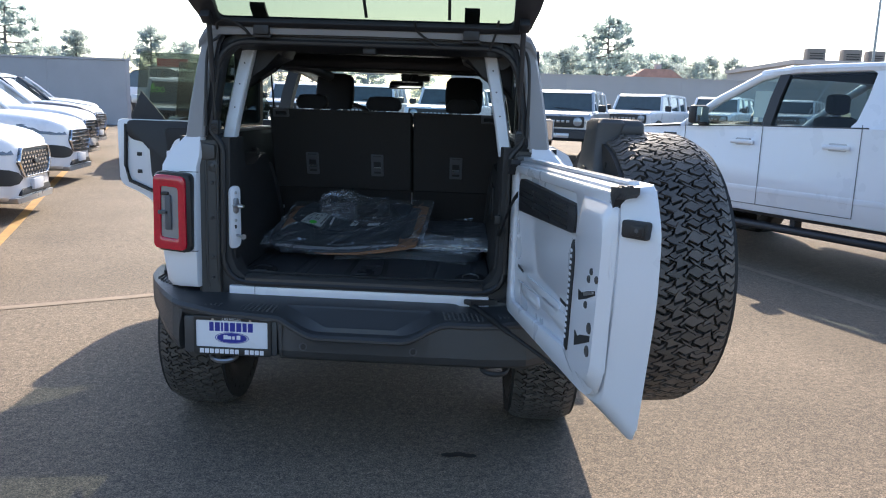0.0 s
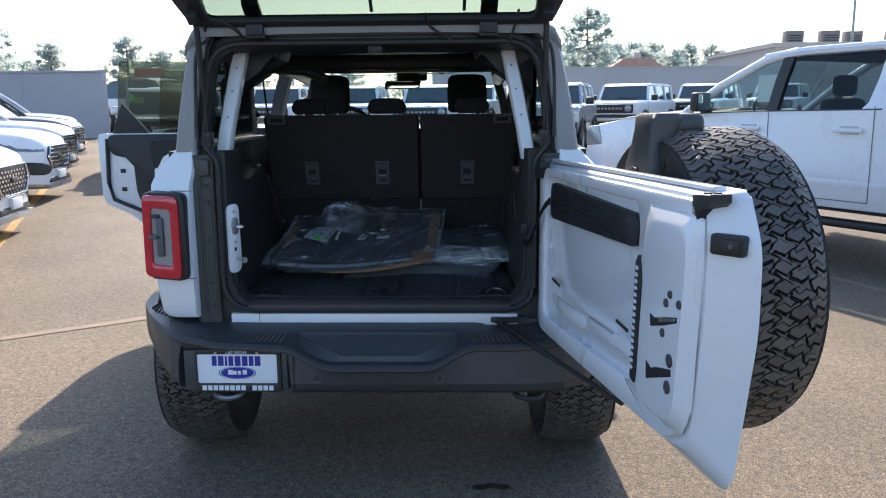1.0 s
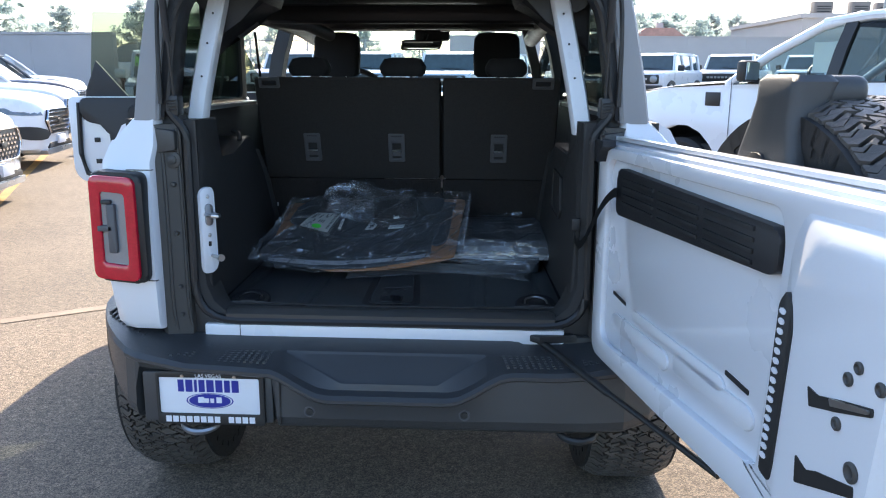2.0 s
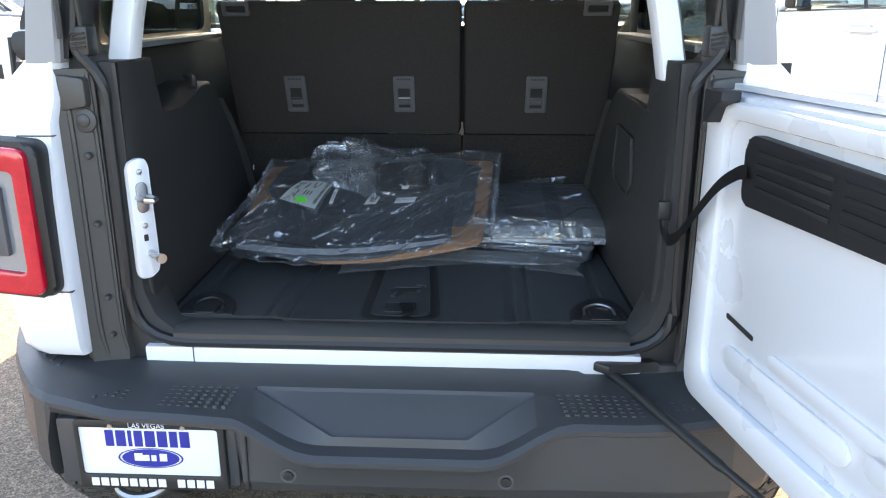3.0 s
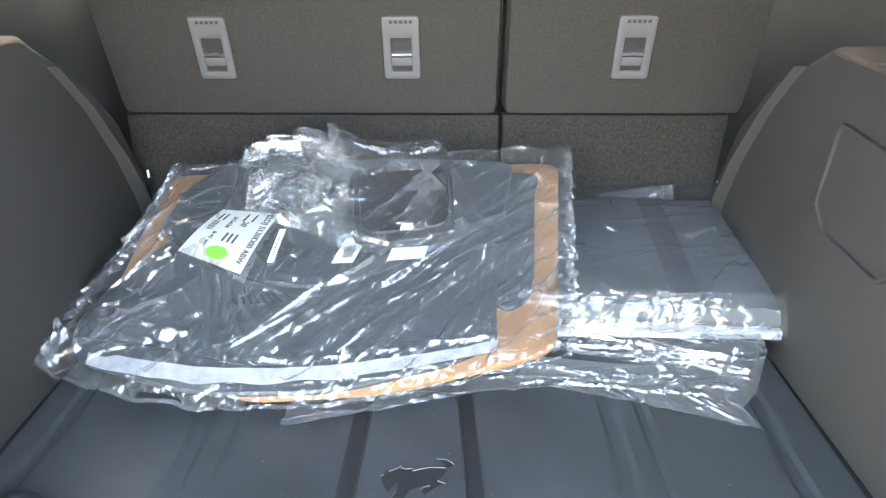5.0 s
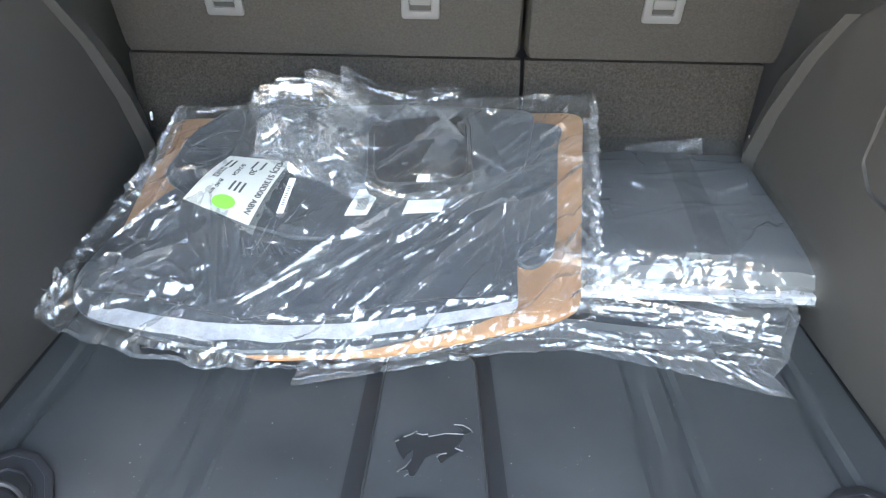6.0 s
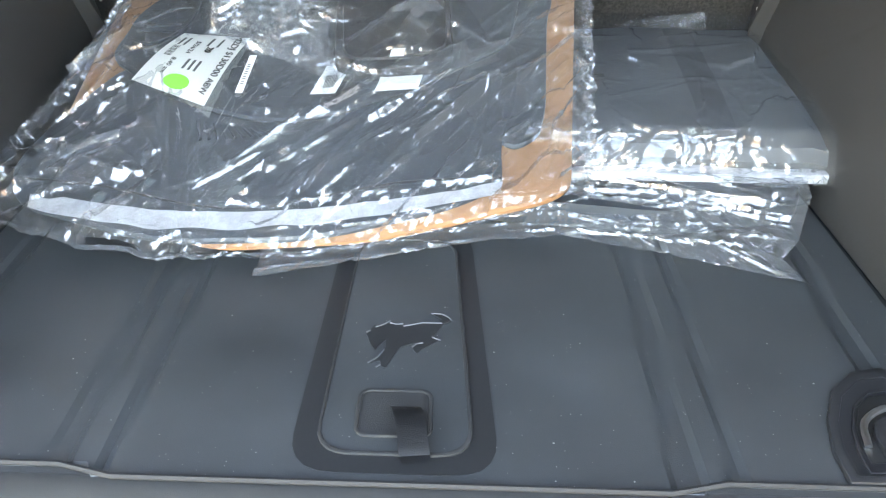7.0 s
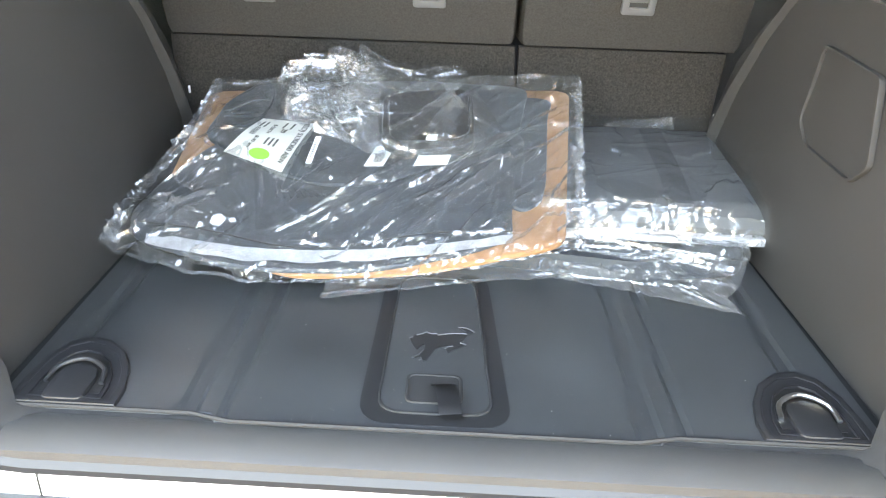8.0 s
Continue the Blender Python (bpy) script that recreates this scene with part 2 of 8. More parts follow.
# haze of the distance is mixed into these pale grey-green leaf colours
M_leaf_haze = hazed_leaf("leaves", (0.21, 0.25, 0.24))
M_leaf_haze2 = hazed_leaf("leaves_haze_grey", (0.23, 0.26, 0.25))
M_wire = mat("galvanised", (0.35, 0.36, 0.36), 0.5, metal=0.7, var=0.1)
M_red_sign = mat("red_sign", (0.5, 0.05, 0.04), 0.5, var=0.05)
M_price = mat("green_marker", (0.25, 0.7, 0.08), 0.6, var=0.05)


# ---- mesh helpers ----
def part(name, bm, material, parent=None, label="", m=None, smooth=38):
    me = bpy.data.meshes.new(name)
    bmesh.ops.recalc_face_normals(bm, faces=bm.faces)
    bm.to_mesh(me)
    bm.free()
    if m is not None:
        me.transform(m)
    me.materials.append(material)
    if smooth:
        me.shade_smooth()
        me.set_sharp_from_angle(angle=radians(smooth))
    ob = new(name, me)
    if parent is not None:
        ob.parent = parent
        if parent.type == "EMPTY":
            ob.matrix_parent_inverse = Matrix.Translation(-parent.location)
    return tagged(ob, label)


def thing(name, label, category, at=(0, 0, 0), group="", kind=""):
    ob = new(name)
    ob.location = at
    ob.empty_display_size = 0.1
    return tagged(ob, label, category, group, kind)


def bevel(bm, vs, off, seg=2):
    vs = set(vs)
    es = [e for e in bm.edges if e.verts[0] in vs and e.verts[1] in vs]
    bmesh.ops.bevel(bm, geom=es, offset=off, segments=seg, affect="EDGES", profile=0.5, clamp_overlap=True)


def box(lo, hi, bev=0.0, bm=None, m=None, seg=2):
    bm = bm or bmesh.new()
    vs = bmesh.ops.create_cube(bm, size=1)["verts"]
    for v in vs:
        p = Vector([(a + b) / 2 + c * (b - a) for a, b, c in zip(lo, hi, v.co)])
        v.co = m @ p if m is not None else p
    if bev:
        bevel(bm, vs, bev, seg)
    return bm


def to3(a, p, axis):
    return {"x": (a, p[0], p[1]), "y": (p[0], a, p[1]), "z": (p[0], p[1], a)}[axis]


def prism(pts, a0, a1, axis, bev=0.0, bm=None, seg=2, top=None):
    """A solid from an outline; top, of the same count, is the outline at a1."""
    bm = bm or bmesh.new()
    lo = [bm.verts.new(to3(a0, p, axis)) for p in pts]
    hi = [bm.verts.new(to3(a1, p, axis)) for p in (top or pts)]
    n = len(pts)
    bm.faces.new(lo)
    bm.faces.new(hi[::-1])
    for i in range(n):
        bm.faces.new((lo[i], hi[i], hi[(i + 1) % n], lo[(i + 1) % n]))
    if bev:
        caps = [e for e in bm.edges if (e.verts[0] in lo and e.verts[1] in lo) or (e.verts[0] in hi and e.verts[1] in hi)]
        caps = [e for e in caps if e.is_valid]
        bmesh.ops.bevel(bm, geom=caps, offset=bev, segments=seg, affect="EDGES", profile=0.5, clamp_overlap=True)
    return bm


def rrect(x0, x1, z0, z1, r, n=4):
    out = []
    for cx, cz, a0 in ((x1 - r, z1 - r, 0), (x0 + r, z1 - r, 90), (x0 + r, z0 + r, 180), (x1 - r, z0 + r, 270)):
        for i in range(n + 1):
            a = radians(a0 + 90 * i / n)
            out.append((cx + r * math.cos(a), cz + r * math.sin(a)))
    return out


def circle(cx, cz, r, n=16):
    return [(cx + r * math.cos(2 * math.pi * i / n), cz + r * math.sin(2 * math.pi * i / n)) for i in range(n)]


def rounded(pts, r, n=4):
    """An outline with its corners rounded by r (or a list of radii)."""
    out = []
    k = len(pts)
    for i in range(k):
        p, a, b = Vector(pts[i]), Vector(pts[i - 1]), Vector(pts[(i + 1) % k])
        ri = r[i] if isinstance(r, (list, tuple)) else r
        da, db = (a - p), (b - p)
        d = min(ri, da.length * 0.45, db.length * 0.45)
        if d < 1e-5:
            out.append(tuple(p))
            continue
        q0, q1 = p + da.normalized() * d, p + db.normalized() * d
        for j in range(n + 1):
            t = j / n
            out.append(tuple(q0 * (1 - t) ** 2 + p * 2 * t * (1 - t) + q1 * t * t))
    return out


def ring(outer, inner, a0, a1, axis, bev=0.0, bm=None):
    """A frame between two outlines of the same count."""
    bm = bm or bmesh.new()
    n = len(outer)
    L = [[bm.verts.new(to3(a, p, axis)) for p in o] for o, a in ((outer, a0), (outer, a1), (inner, a1), (inner, a0))]
    for k in range(4):
        A, B = L[k], L[(k + 1) % 4]
        for i in range(n):
            bm.faces.new((A[i], A[(i + 1) % n], B[(i + 1) % n], B[i]))
    if bev:
        es = [e for e in bm.edges if any(e.verts[0] in l and e.verts[1] in l for l in L)]
        bmesh.ops.bevel(bm, geom=es, offset=bev, segments=2, affect="EDGES", profile=0.5, clamp_overlap=True)
    return bm


def tube(pts, r, n=8, bm=None):
    bm = bm or bmesh.new()
    pts = [Vector(p) for p in pts]
    rs = r if isinstance(r, (list, tuple)) else [r] * len(pts)
    rows = []
    up = Vector((0.13, 0.21, 0.97))
    for i, p in enumerate(pts):
        d = (pts[min(i + 1, len(pts) - 1)] - pts[max(i - 1, 0)]).normalized()
        u = d.cross(up)
        u = (u if u.length > 0.05 else d.cross(Vector((1, 0, 0)))).normalized()
        v = d.cross(u)
        rows.append([bm.verts.new(p + (u * math.cos(2 * math.pi * k / n) + v * math.sin(2 * math.pi * k / n)) * rs[i]) for k in range(n)])
    for A, B in zip(rows, rows[1:]):
        for k in range(n):
            bm.faces.new((A[k], A[(k + 1) % n], B[(k + 1) % n], B[k]))
    bm.faces.new(rows[0][::-1])
    bm.faces.new(rows[-1])
    return bm


def curve_pts(ctrl, n=6):
    """Points of a smooth line through the given ones."""
    P = [Vector(c) for c in ctrl]
    P = [P[0] * 2 - P[1]] + P + [P[-1] * 2 - P[-2]]
    out = []
    for i in range(1, len(P) - 2):
        for j in range(n):
            t = j / n
            a, b, c, d = P[i - 1:i + 3]
            out.append(0.5 * ((2 * b) + (c - a) * t + (2 * a - 5 * b + 4 * c - d) * t * t + (3 * b - a - 3 * c + d) * t ** 3))
    return out + [P[-2]]


def loft(rows, bm=None, caps=True, close=False):
    bm = bm or bmesh.new()
    V = [[bm.verts.new(p) for p in r] for r in rows]
    n = len(rows[0])
    for A, B in zip(V, V[1:]):
        for k in range(n if close else n - 1):
            bm.faces.new((A[k], A[(k + 1) % n], B[(k + 1) % n], B[k]))
    if caps:
        bm.faces.new(V[0])
        bm.faces.new(V[-1][::-1])
    return bm


def lathe(prof, n=32, bm=None, m=None, a0=0, a1=360):
    """Turned about the x axis: a profile of (x, r)."""
    bm = bm or bmesh.new()
    full = abs(a1 - a0 - 360) < 1e-6
    rows = []
    for i in range(n if full else n + 1):
        a = radians(a0 + (a1 - a0) * i / n)
        row = [Vector((x, r * math.cos(a), r * math.sin(a))) for x, r in prof]
        rows.append([bm.verts.new(m @ p if m is not None else p) for p in row])
    k = len(rows)
    for i in range(k if full else k - 1):
        A, B = rows[i], rows[(i + 1) % k]
        for j in range(len(prof) - 1):
            bm.faces.new((A[j], A[j + 1], B[j + 1], B[j]))
    return bm


def sheet(f, nu, nv, bm=None):
    bm = bm or bmesh.new()
    V = [[bm.verts.new(f(i / nu, j / nv)) for j in range(nv + 1)] for i in range(nu + 1)]
    for i in range(nu):
        for j in range(nv):
            bm.faces.new((V[i][j], V[i + 1][j], V[i + 1][j + 1], V[i][j + 1]))
    return bm


def text_mesh(name, body, size, material, parent, m, label=""):
    cu = bpy.data.curves.new(name, "FONT")
    cu.body, cu.size, cu.extrude, cu.align_x, cu.align_y = body, size, 0.0003, "CENTER", "CENTER"
    tmp = bpy.data.objects.new(name, cu)
    scene.collection.objects.link(tmp)
    dg = bpy.context.evaluated_depsgraph_get()
    me = bpy.data.meshes.new_from_object(tmp.evaluated_get(dg))
    bpy.data.objects.remove(tmp)
    me.transform(m)
    me.materials.clear()
    me.materials.append(material)
    ob = new(name, me)
    ob.parent = parent
    return tagged(ob, label)


def gz(y):
    """Height of the lot, which rises gently away from the SUV."""
    t = max(0.0, y - 3.0)
    return 0.018 * t * min(1.0, t / 4.0) if t < 45 else 0.018 * 45


# ---- ground ----
def ground():
    xs = [-400, -150, -60, -30, -20, -15, -10, -7, -5, -3, -1, 1, 3, 5, 7, 10, 15, 20, 30, 60, 150, 400]
    ys = [-200, -60, -20, -8, -4, -2, 0, 2, 3, 3.5, 4, 5, 6, 7, 8, 10, 13, 16, 20, 25, 30, 36, 42, 48, 60, 100, 300, 1500]
    bm = loft([[(x, y, gz(y)) for x in xs] for y in ys], caps=False)
    return tagged(part("ground", bm, M_asphalt), "sunlit brownish grey asphalt of a car lot", "ground", kind="structure")


GROUND = ground()


def stripe(name, p, q, width, material, label, dz=0.004):
    p, q = Vector(p), Vector(q)
    d = (q - p).normalized()
    n = Vector((-d.y, d.x)) * width / 2
    k = 24
    rows = []
    for i in range(k + 1):
        c = p.lerp(q, i / k)
        j = 0.012 * noise.noise((c.x * 1.7, c.y * 1.7, 0))
        rows.append([(c.x + s * n.x * (1 + j * 9), c.y + s * n.y * (1 + j * 9), gz(c.y) + dz) for s in (-1, 1)])
    return tagged(part(name, loft(rows, caps=False), material), label, "marking", kind="structure")


stripe("road_line", (-3.1, 1.2), (-13.6, 25.6), 0.11, M_yellow, "faded orange-yellow parking line on the asphalt")
stripe("road_line", (3.0, 5.3), (4.6, 1.4), 0.10, M_pale, "worn white parking line on the asphalt")
stripe("road_line", (-5.0, 0.55), (-1.3, 3.05), 0.10, M_pale, "pale worn line across the asphalt")


def stain():
    bm = bmesh.new()
    c = Vector((0.43, -0.045))
    for k in range(3):
        o = c + Vector((0.045 * k - 0.04, 0.012 * (k % 2)))
        pts = [(o.x + (0.035 + 0.012 * noise.noise((i, k, 0))) * math.cos(i * 0.5236), o.y + (0.022 + 0.01 * noise.noise((i, k, 5))) * math.sin(i * 0.5236)) for i in range(12)]
        bm.faces.new([bm.verts.new((x, y, 0.003 + 0.001 * k)) for x, y in pts])
    return tagged(part("oil_stain", bm, M_oil), "small dark oil stain on the asphalt", "stain", kind="structure")


stain()

# ---- the SUV ----
SH = Matrix(((1, -0.033, 0, -0.0097), (0, 1, 0, 0), (0, 0, 1, 0), (0, 0, 0, 1)))
suv = thing("off_road_suv", "white boxy off-road SUV with its swing gate and rear glass open", "car")


def cp(name, bm, material, parent=None, label="", smooth=38):
    return part(name, bm, material, parent or suv, label, m=SH, smooth=smooth)


def aperture(grow=0.0):
    g = grow
    pts = [(-0.605 - g, 0.755 - g), (0.605 + g, 0.755 - g), (0.60 + g, 1.34), (0.655 + g, 1.405), (0.598 + g, 1.765 + g), (-0.598 - g, 1.765 + g), (-0.655 - g, 1.405), (-0.60 - g, 1.34)]
    return rounded(pts, [0.13, 0.13, 0.03, 0.03, 0.12, 0.12, 0.03, 0.03], 6)


def jamb_outline():
    pts = [(-0.675, 0.69), (0.675, 0.69), (0.68, 1.345), (0.685, 1.40), (0.625, 1.80), (-0.625, 1.80), (-0.685, 1.40), (-0.68, 1.345)]
    return rounded(pts, [0.02, 0.02, 0.03, 0.03, 0.10, 0.10, 0.03, 0.03], 6)


# tail of the body: jamb, seal, sill
cp("door_jamb", ring(jamb_outline(), aperture(0.004), -0.025, 0.08, "y", 0.005), M_black, label="black painted door jamb")
ap = aperture(0.006)
path = [(x, -0.045, z) for x, z in ap]
cp("door_seal", tube(path + [path[0]], 0.013, 8), M_seal, label="black rubber door seal")
u_path = [(-0.592, 1.372), (-0.586, 1.2), (-0.586, 0.92), (-0.580, 0.86), (-0.560, 0.806), (-0.525, 0.775), (-0.48, 0.765)]
u_path = u_path + [(-x, z) for x, z in reversed(u_path)]
rows = []
for k, (x, z) in enumerate(u_path):
    a, b = Vector(u_path[max(0, k - 1)]), Vector(u_path[min(len(u_path) - 1, k + 1)])
    d = (b - a).normalized()
    n = Vector((-d.y, d.x))
    rows.append([(x + n.x * o, y, z + n.y * o) for o, y in ((-0.020, -0.040), (0.004, -0.034), (0.016, -0.012), (0.020, 0.012 if z < 0.80 else 0.05), (-0.020, 0.012 if z < 0.80 else 0.05))])
cp("trim_ring", loft(rows, close=True), M_trim, label="dark grey opening trim")
sill = prism([(-0.052, 0.755), (-0.052, 0.772), (-0.035, 0.783), (-0.004, 0.7865), (0.02, 0.780), (0.02, 0.755)], -0.515, 0.515, "x", 0.002)
cp("sill_plate", sill, M_sill, label="dark grey cargo sill plate")
strip = box((-0.588, -0.045, 0.686), (0.545, 0.03, 0.735), 0.006)
cp("lower_body_strip", strip, M_white)
for x0, x1 in ((-0.475, -0.473),):
    cp("panel_seam", box((x0, -0.0465, 0.69), (x1, -0.03, 0.745)), M_ink)
cp("body_gusset", box((0.545, -0.045, 0.66), (0.64, 0.03, 0.715), 0.008), M_jamb)

for s in (-1, 1):
    # jamb column with its steps and bolts
    col = loft([[(s * x, y, z) for x, y in ((0.61, 0.02), (0.625, -0.045), (0.662, -0.06), (0.694, -0.078), (0.712, -0.062), (0.712, 0.05))] for z in (0.70, 0.78, 0.95, 1.1, 1.25, 1.36)])
    column = cp("jamb_column", col, M_jamb, label="dark grey jamb column with bolts")
    for z, r in ((1.255, 0.015), (1.18, 0.008), (1.03, 0.007), (0.86, 0.007), (0.77, 0.006)):
        bm = lathe([(0, 0.0), (0, r), (0.010, r * 0.95), (0.013, r * 0.7), (0.014, 0.0)], 14, m=Matrix.Translation((s * 0.650, -0.055, z)) @ Matrix.Rotation(radians(-90), 4, "Z"))
        cp("bolt", bm, M_jamb, column)
    cp("bolt_boss", lathe([(0, 0.0), (0, 0.027), (0.004, 0.026), (0.006, 0.022), (0.006, 0.0)], 18, m=Matrix.Translation((s * 0.650, -0.056, 1.255)) @ Matrix.Rotation(radians(-90), 4, "Z")), M_jamb, column)
    for xr, yr, rr in ((0.674, -0.067, 0.006), (0.632, -0.050, 0.005)):
        cp("jamb_ridge", tube(curve_pts([(s * (xr - 0.006), yr + 0.008, 0.72), (s * xr, yr, 0.80), (s * xr, yr, 1.0), (s * xr, yr, 1.2), (s * (xr + 0.004), yr, 1.35)], 4), rr, 6), M_jamb, column)
    cp("jamb_gap", box((s * 0.703 - 0.005, -0.086, 0.74), (s * 0.703 + 0.005, -0.070, 1.30), 0.002), M_ink, column)
    cp("jamb_step", prism(rounded([(s * 0.632, 1.285), (s * 0.688, 1.275), (s * 0.690, 1.350), (s * 0.632, 1.342)], 0.008, 3), -0.078, -0.040, "y", 0.006), M_jamb, column)
    # white rear quarter
    rows = []
    for z, xo, yo in ((0.735, 0.835, -0.10), (0.76, 0.85, -0.115), (0.90, 0.868, -0.122), (1.10, 0.872, -0.115), (1.25, 0.868, -0.10), (1.30, 0.845, -0.09), (1.375, 0.775, -0.075)):
        xi = 0.696 if z < 1.3 else 0.685
        rows.append([(s * x, y, z) for x, y in ((xi, 0.02), (xi, yo + 0.012), (xi + 0.008, yo), (xo - 0.05, yo + 0.004), (xo - 0.012, yo + 0.022), (xo, yo + 0.06), (xo + 0.015, yo + 0.2), (xo + 0.025, 0.9), (xo - 0.06, 0.9))])
    cp("quarter_panel", loft(rows), M_white, label="white rear quarter panel")
    if s < 0:
        cp("panel_seam", box((-0.775, -0.124, 0.893), (-0.697, -0.1, 0.8955)), M_ink)
        cp("panel_seam", box((-0.775, -0.105, 1.227), (-0.697, -0.085, 1.2295)), M_ink)
    # body side further ahead, above the wheels and sills
    side = [(0.09, 0.86), (0.18, 0.97), (0.35, 1.03), (0.72, 1.03), (0.9, 0.97), (0.98, 0.85), (1.0, 0.55), (2.85, 0.55), (2.95, 0.62), (2.95, 1.30), (0.09, 1.30)]
    if s < 0:
        side = [(0.09, 0.86), (0.18, 0.97), (0.35, 1.03), (0.72, 1.03), (0.9, 0.97), (0.93, 1.30), (0.09, 1.30)]
    cp("side_panel", prism(side, s * 0.86, s * 0.905, "x", 0.012), M_white)
    if s < 0:
        cp("rocker", box((-0.9, 1.0, 0.45), (-0.80, 2.9, 0.56), 0.02), M_black)
    cp("belt_shoulder", loft([[(s * 0.89, y, 1.30), (s * 0.865, y, 1.345), (s * 0.80, y, 1.378), (s * 0.70, y, 1.38), (s * 0.70, y, 1.30)] for y in ((0.1, 0.93, 1.75, 2.95) if s > 0 else (0.1, 0.5, 0.93))]), M_white)
    # flares
    fl = []
    for a in range(0, 151, 15):
        c, sn = math.cos(radians(a)), math.sin(radians(a))
        fl.append([(s * x, 0.55 + c * r, 0.50 + sn * r * 0.98) for x, r in ((0.86, 0.47), (0.935, 0.455), (0.945, 0.475), (0.93, 0.52), (0.865, 0.55))])
    cp("fender_flare", loft(fl, close=True), M_bumper, label="dark grey wheel arch flare")
    # hardtop pillar
    pr = []
    for z, xo, xi, y in ((1.372, 0.768, 0.678, -0.075), (1.5, 0.748, 0.668, -0.075), (1.65, 0.718, 0.645, -0.073), (1.76, 0.692, 0.62, -0.072), (1.81, 0.672, 0.60, -0.070), (1.84, 0.645, 0.58, -0.066)):
        pr.append([(s * x, yy, z) for x, yy in ((xi, 0.05), (xi, y + 0.008), (xi + 0.008, y), (xo - 0.035, y + 0.002), (xo - 0.012, y + 0.014), (xo, y + 0.045), (xo + 0.008, 0.18), (xo - 0.04, 0.18))])
    cp("hardtop_pillar", loft(pr), M_grey_top, label="grey moulded hardtop pillar")
    # inner jamb beside the glass opening
    gj = []
    for z, xo, xi in ((1.38, 0.686, 0.662), (1.5, 0.672, 0.645), (1.65, 0.648, 0.62), (1.75, 0.625, 0.60), (1.79, 0.605, 0.58)):
        gj.append([(s * xi, 0.06, z), (s * (xi + 0.012), -0.04, z), (s * (xo - 0.02), -0.055, z), (s * xo, -0.05, z), (s * xo, 0.06, z)])
    cp("glass_jamb", loft(gj), M_black, label="black glass opening jamb")
    # white roll-over pillar inside
    rp = []
    for z, x, y in ((1.33, 0.622, 0.07), (1.45, 0.603, 0.085), (1.6, 0.575, 0.11), (1.78, 0.540, 0.15)):
        rp.append([(s * (x - (0.032 if s > 0 else 0.008) + dx), y + dy, z) for dx, dy in ((-0.026, -0.012), (-0.02, -0.02), (0.024, -0.022), (0.03, -0.014), (0.03, 0.035), (-0.026, 0.035))])
    pil = cp("inner_pillar", loft(rp, close=True), M_white, label="white inner body pillar with bolt holes")
    for z, x, y in ((1.50, 0.594, 0.073), (1.60, 0.575, 0.088), (1.69, 0.558, 0.108)):
        bm = lathe([(0, 0), (0, 0.0035), (0.003, 0.003), (0.003, 0)], 8, m=Matrix.Translation((s * (x - (0.032 if s > 0 else 0.008)), y - 0.001, z)) @ Matrix.Rotation(radians(-90), 4, "Z"))
        cp("bolt_hole", bm, M_ink, pil)
    # padded bar along the roof side and corner gusset
    cp("roof_side_bar", tube([(s * 0.56, 0.12, 1.74), (s * 0.60, 0.5, 1.755), (s * 0.62, 1.0, 1.755), (s * 0.64, 1.9, 1.75), (s * 0.66, 2.6, 1.72)], 0.045, 10), M_black)
    cp("corner_pad", prism([(s * 0.62, 1.80), (s * 0.62, 1.57), (s * 0.565, 1.64), (s * 0.49, 1.69), (s * 0.40, 1.725), (s * 0.37, 1.80)], 0.17, 0.42, "y", 0.02), M_black, label="black padded corner cover")
    # quarter window
    cp("quarter_window_frame", ring(rounded([(0.10, 1.37), (1.02, 1.37), (1.02, 1.79), (0.16, 1.79)], 0.05), rounded([(0.19, 1.41), (0.96, 1.41), (0.96, 1.755), (0.23, 1.755)], 0.05), s * 0.70, s * 0.725, "x"), M_black)
    cp("quarter_window", prism(rounded([(0.19, 1.41), (0.96, 1.41), (0.96, 1.755), (0.23, 1.755)], 0.05), s * 0.71, s * 0.714, "x"), M_glass_d, label="dark tinted quarter glass")
    # pillars B, A and the door glass on the far side
    cp("centre_pillar", loft([[(s * x, y + dy, z) for dy in (-0.05, 0.05) for x in ((xo, xo - 0.07) if dy < 0 else (xo - 0.07, xo))] for z, xo, y in ((1.36, 0.80, 1.78), (1.6, 0.755, 1.80), (1.79, 0.70, 1.82))], close=True), M_black)
    cp("windscreen_pillar", loft([[(s * x, y + dy, z) for dy in (-0.035, 0.035) for x in ((xo, xo - 0.06) if dy < 0 else (xo - 0.06, xo))] for z, xo, y in ((1.30, 0.80, 2.98), (1.55, 0.745, 2.86), (1.79, 0.67, 2.74))], close=True), M_black)
    if s > 0:
        cp("rear_pillar", box((0.69, 0.96, 1.36), (0.74, 1.04, 1.8), 0.01), M_black)
        cp("side_window", prism([(1.04, 1.385), (1.73, 1.385), (1.75, 1.77), (1.04, 1.77)], 0.735, 0.739, "x"), M_glass_d)
        cp("side_window", prism([(1.85, 1.385), (2.92, 1.385), (2.74, 1.77), (1.86, 1.77)], 0.735, 0.739, "x"), M_glass)
    # struts, brackets and hinges of the glass
    strut = cp("gas_strut", tube([(s * 0.633, -0.075, 1.60), (s * 0.628, -0.145, 1.90)], 0.011, 10), M_black, label="black gas strut")
    cp("strut_rod", tube([(s * 0.636, -0.045, 1.43), (s * 0.633, -0.077, 1.61)], 0.005, 8), M_dark_metal, strut)
    br = cp("strut_bracket", box((s * 0.64 - 0.018, -0.055, 1.385), (s * 0.64 + 0.018, -0.005, 1.445), 0.006), M_dark_metal)
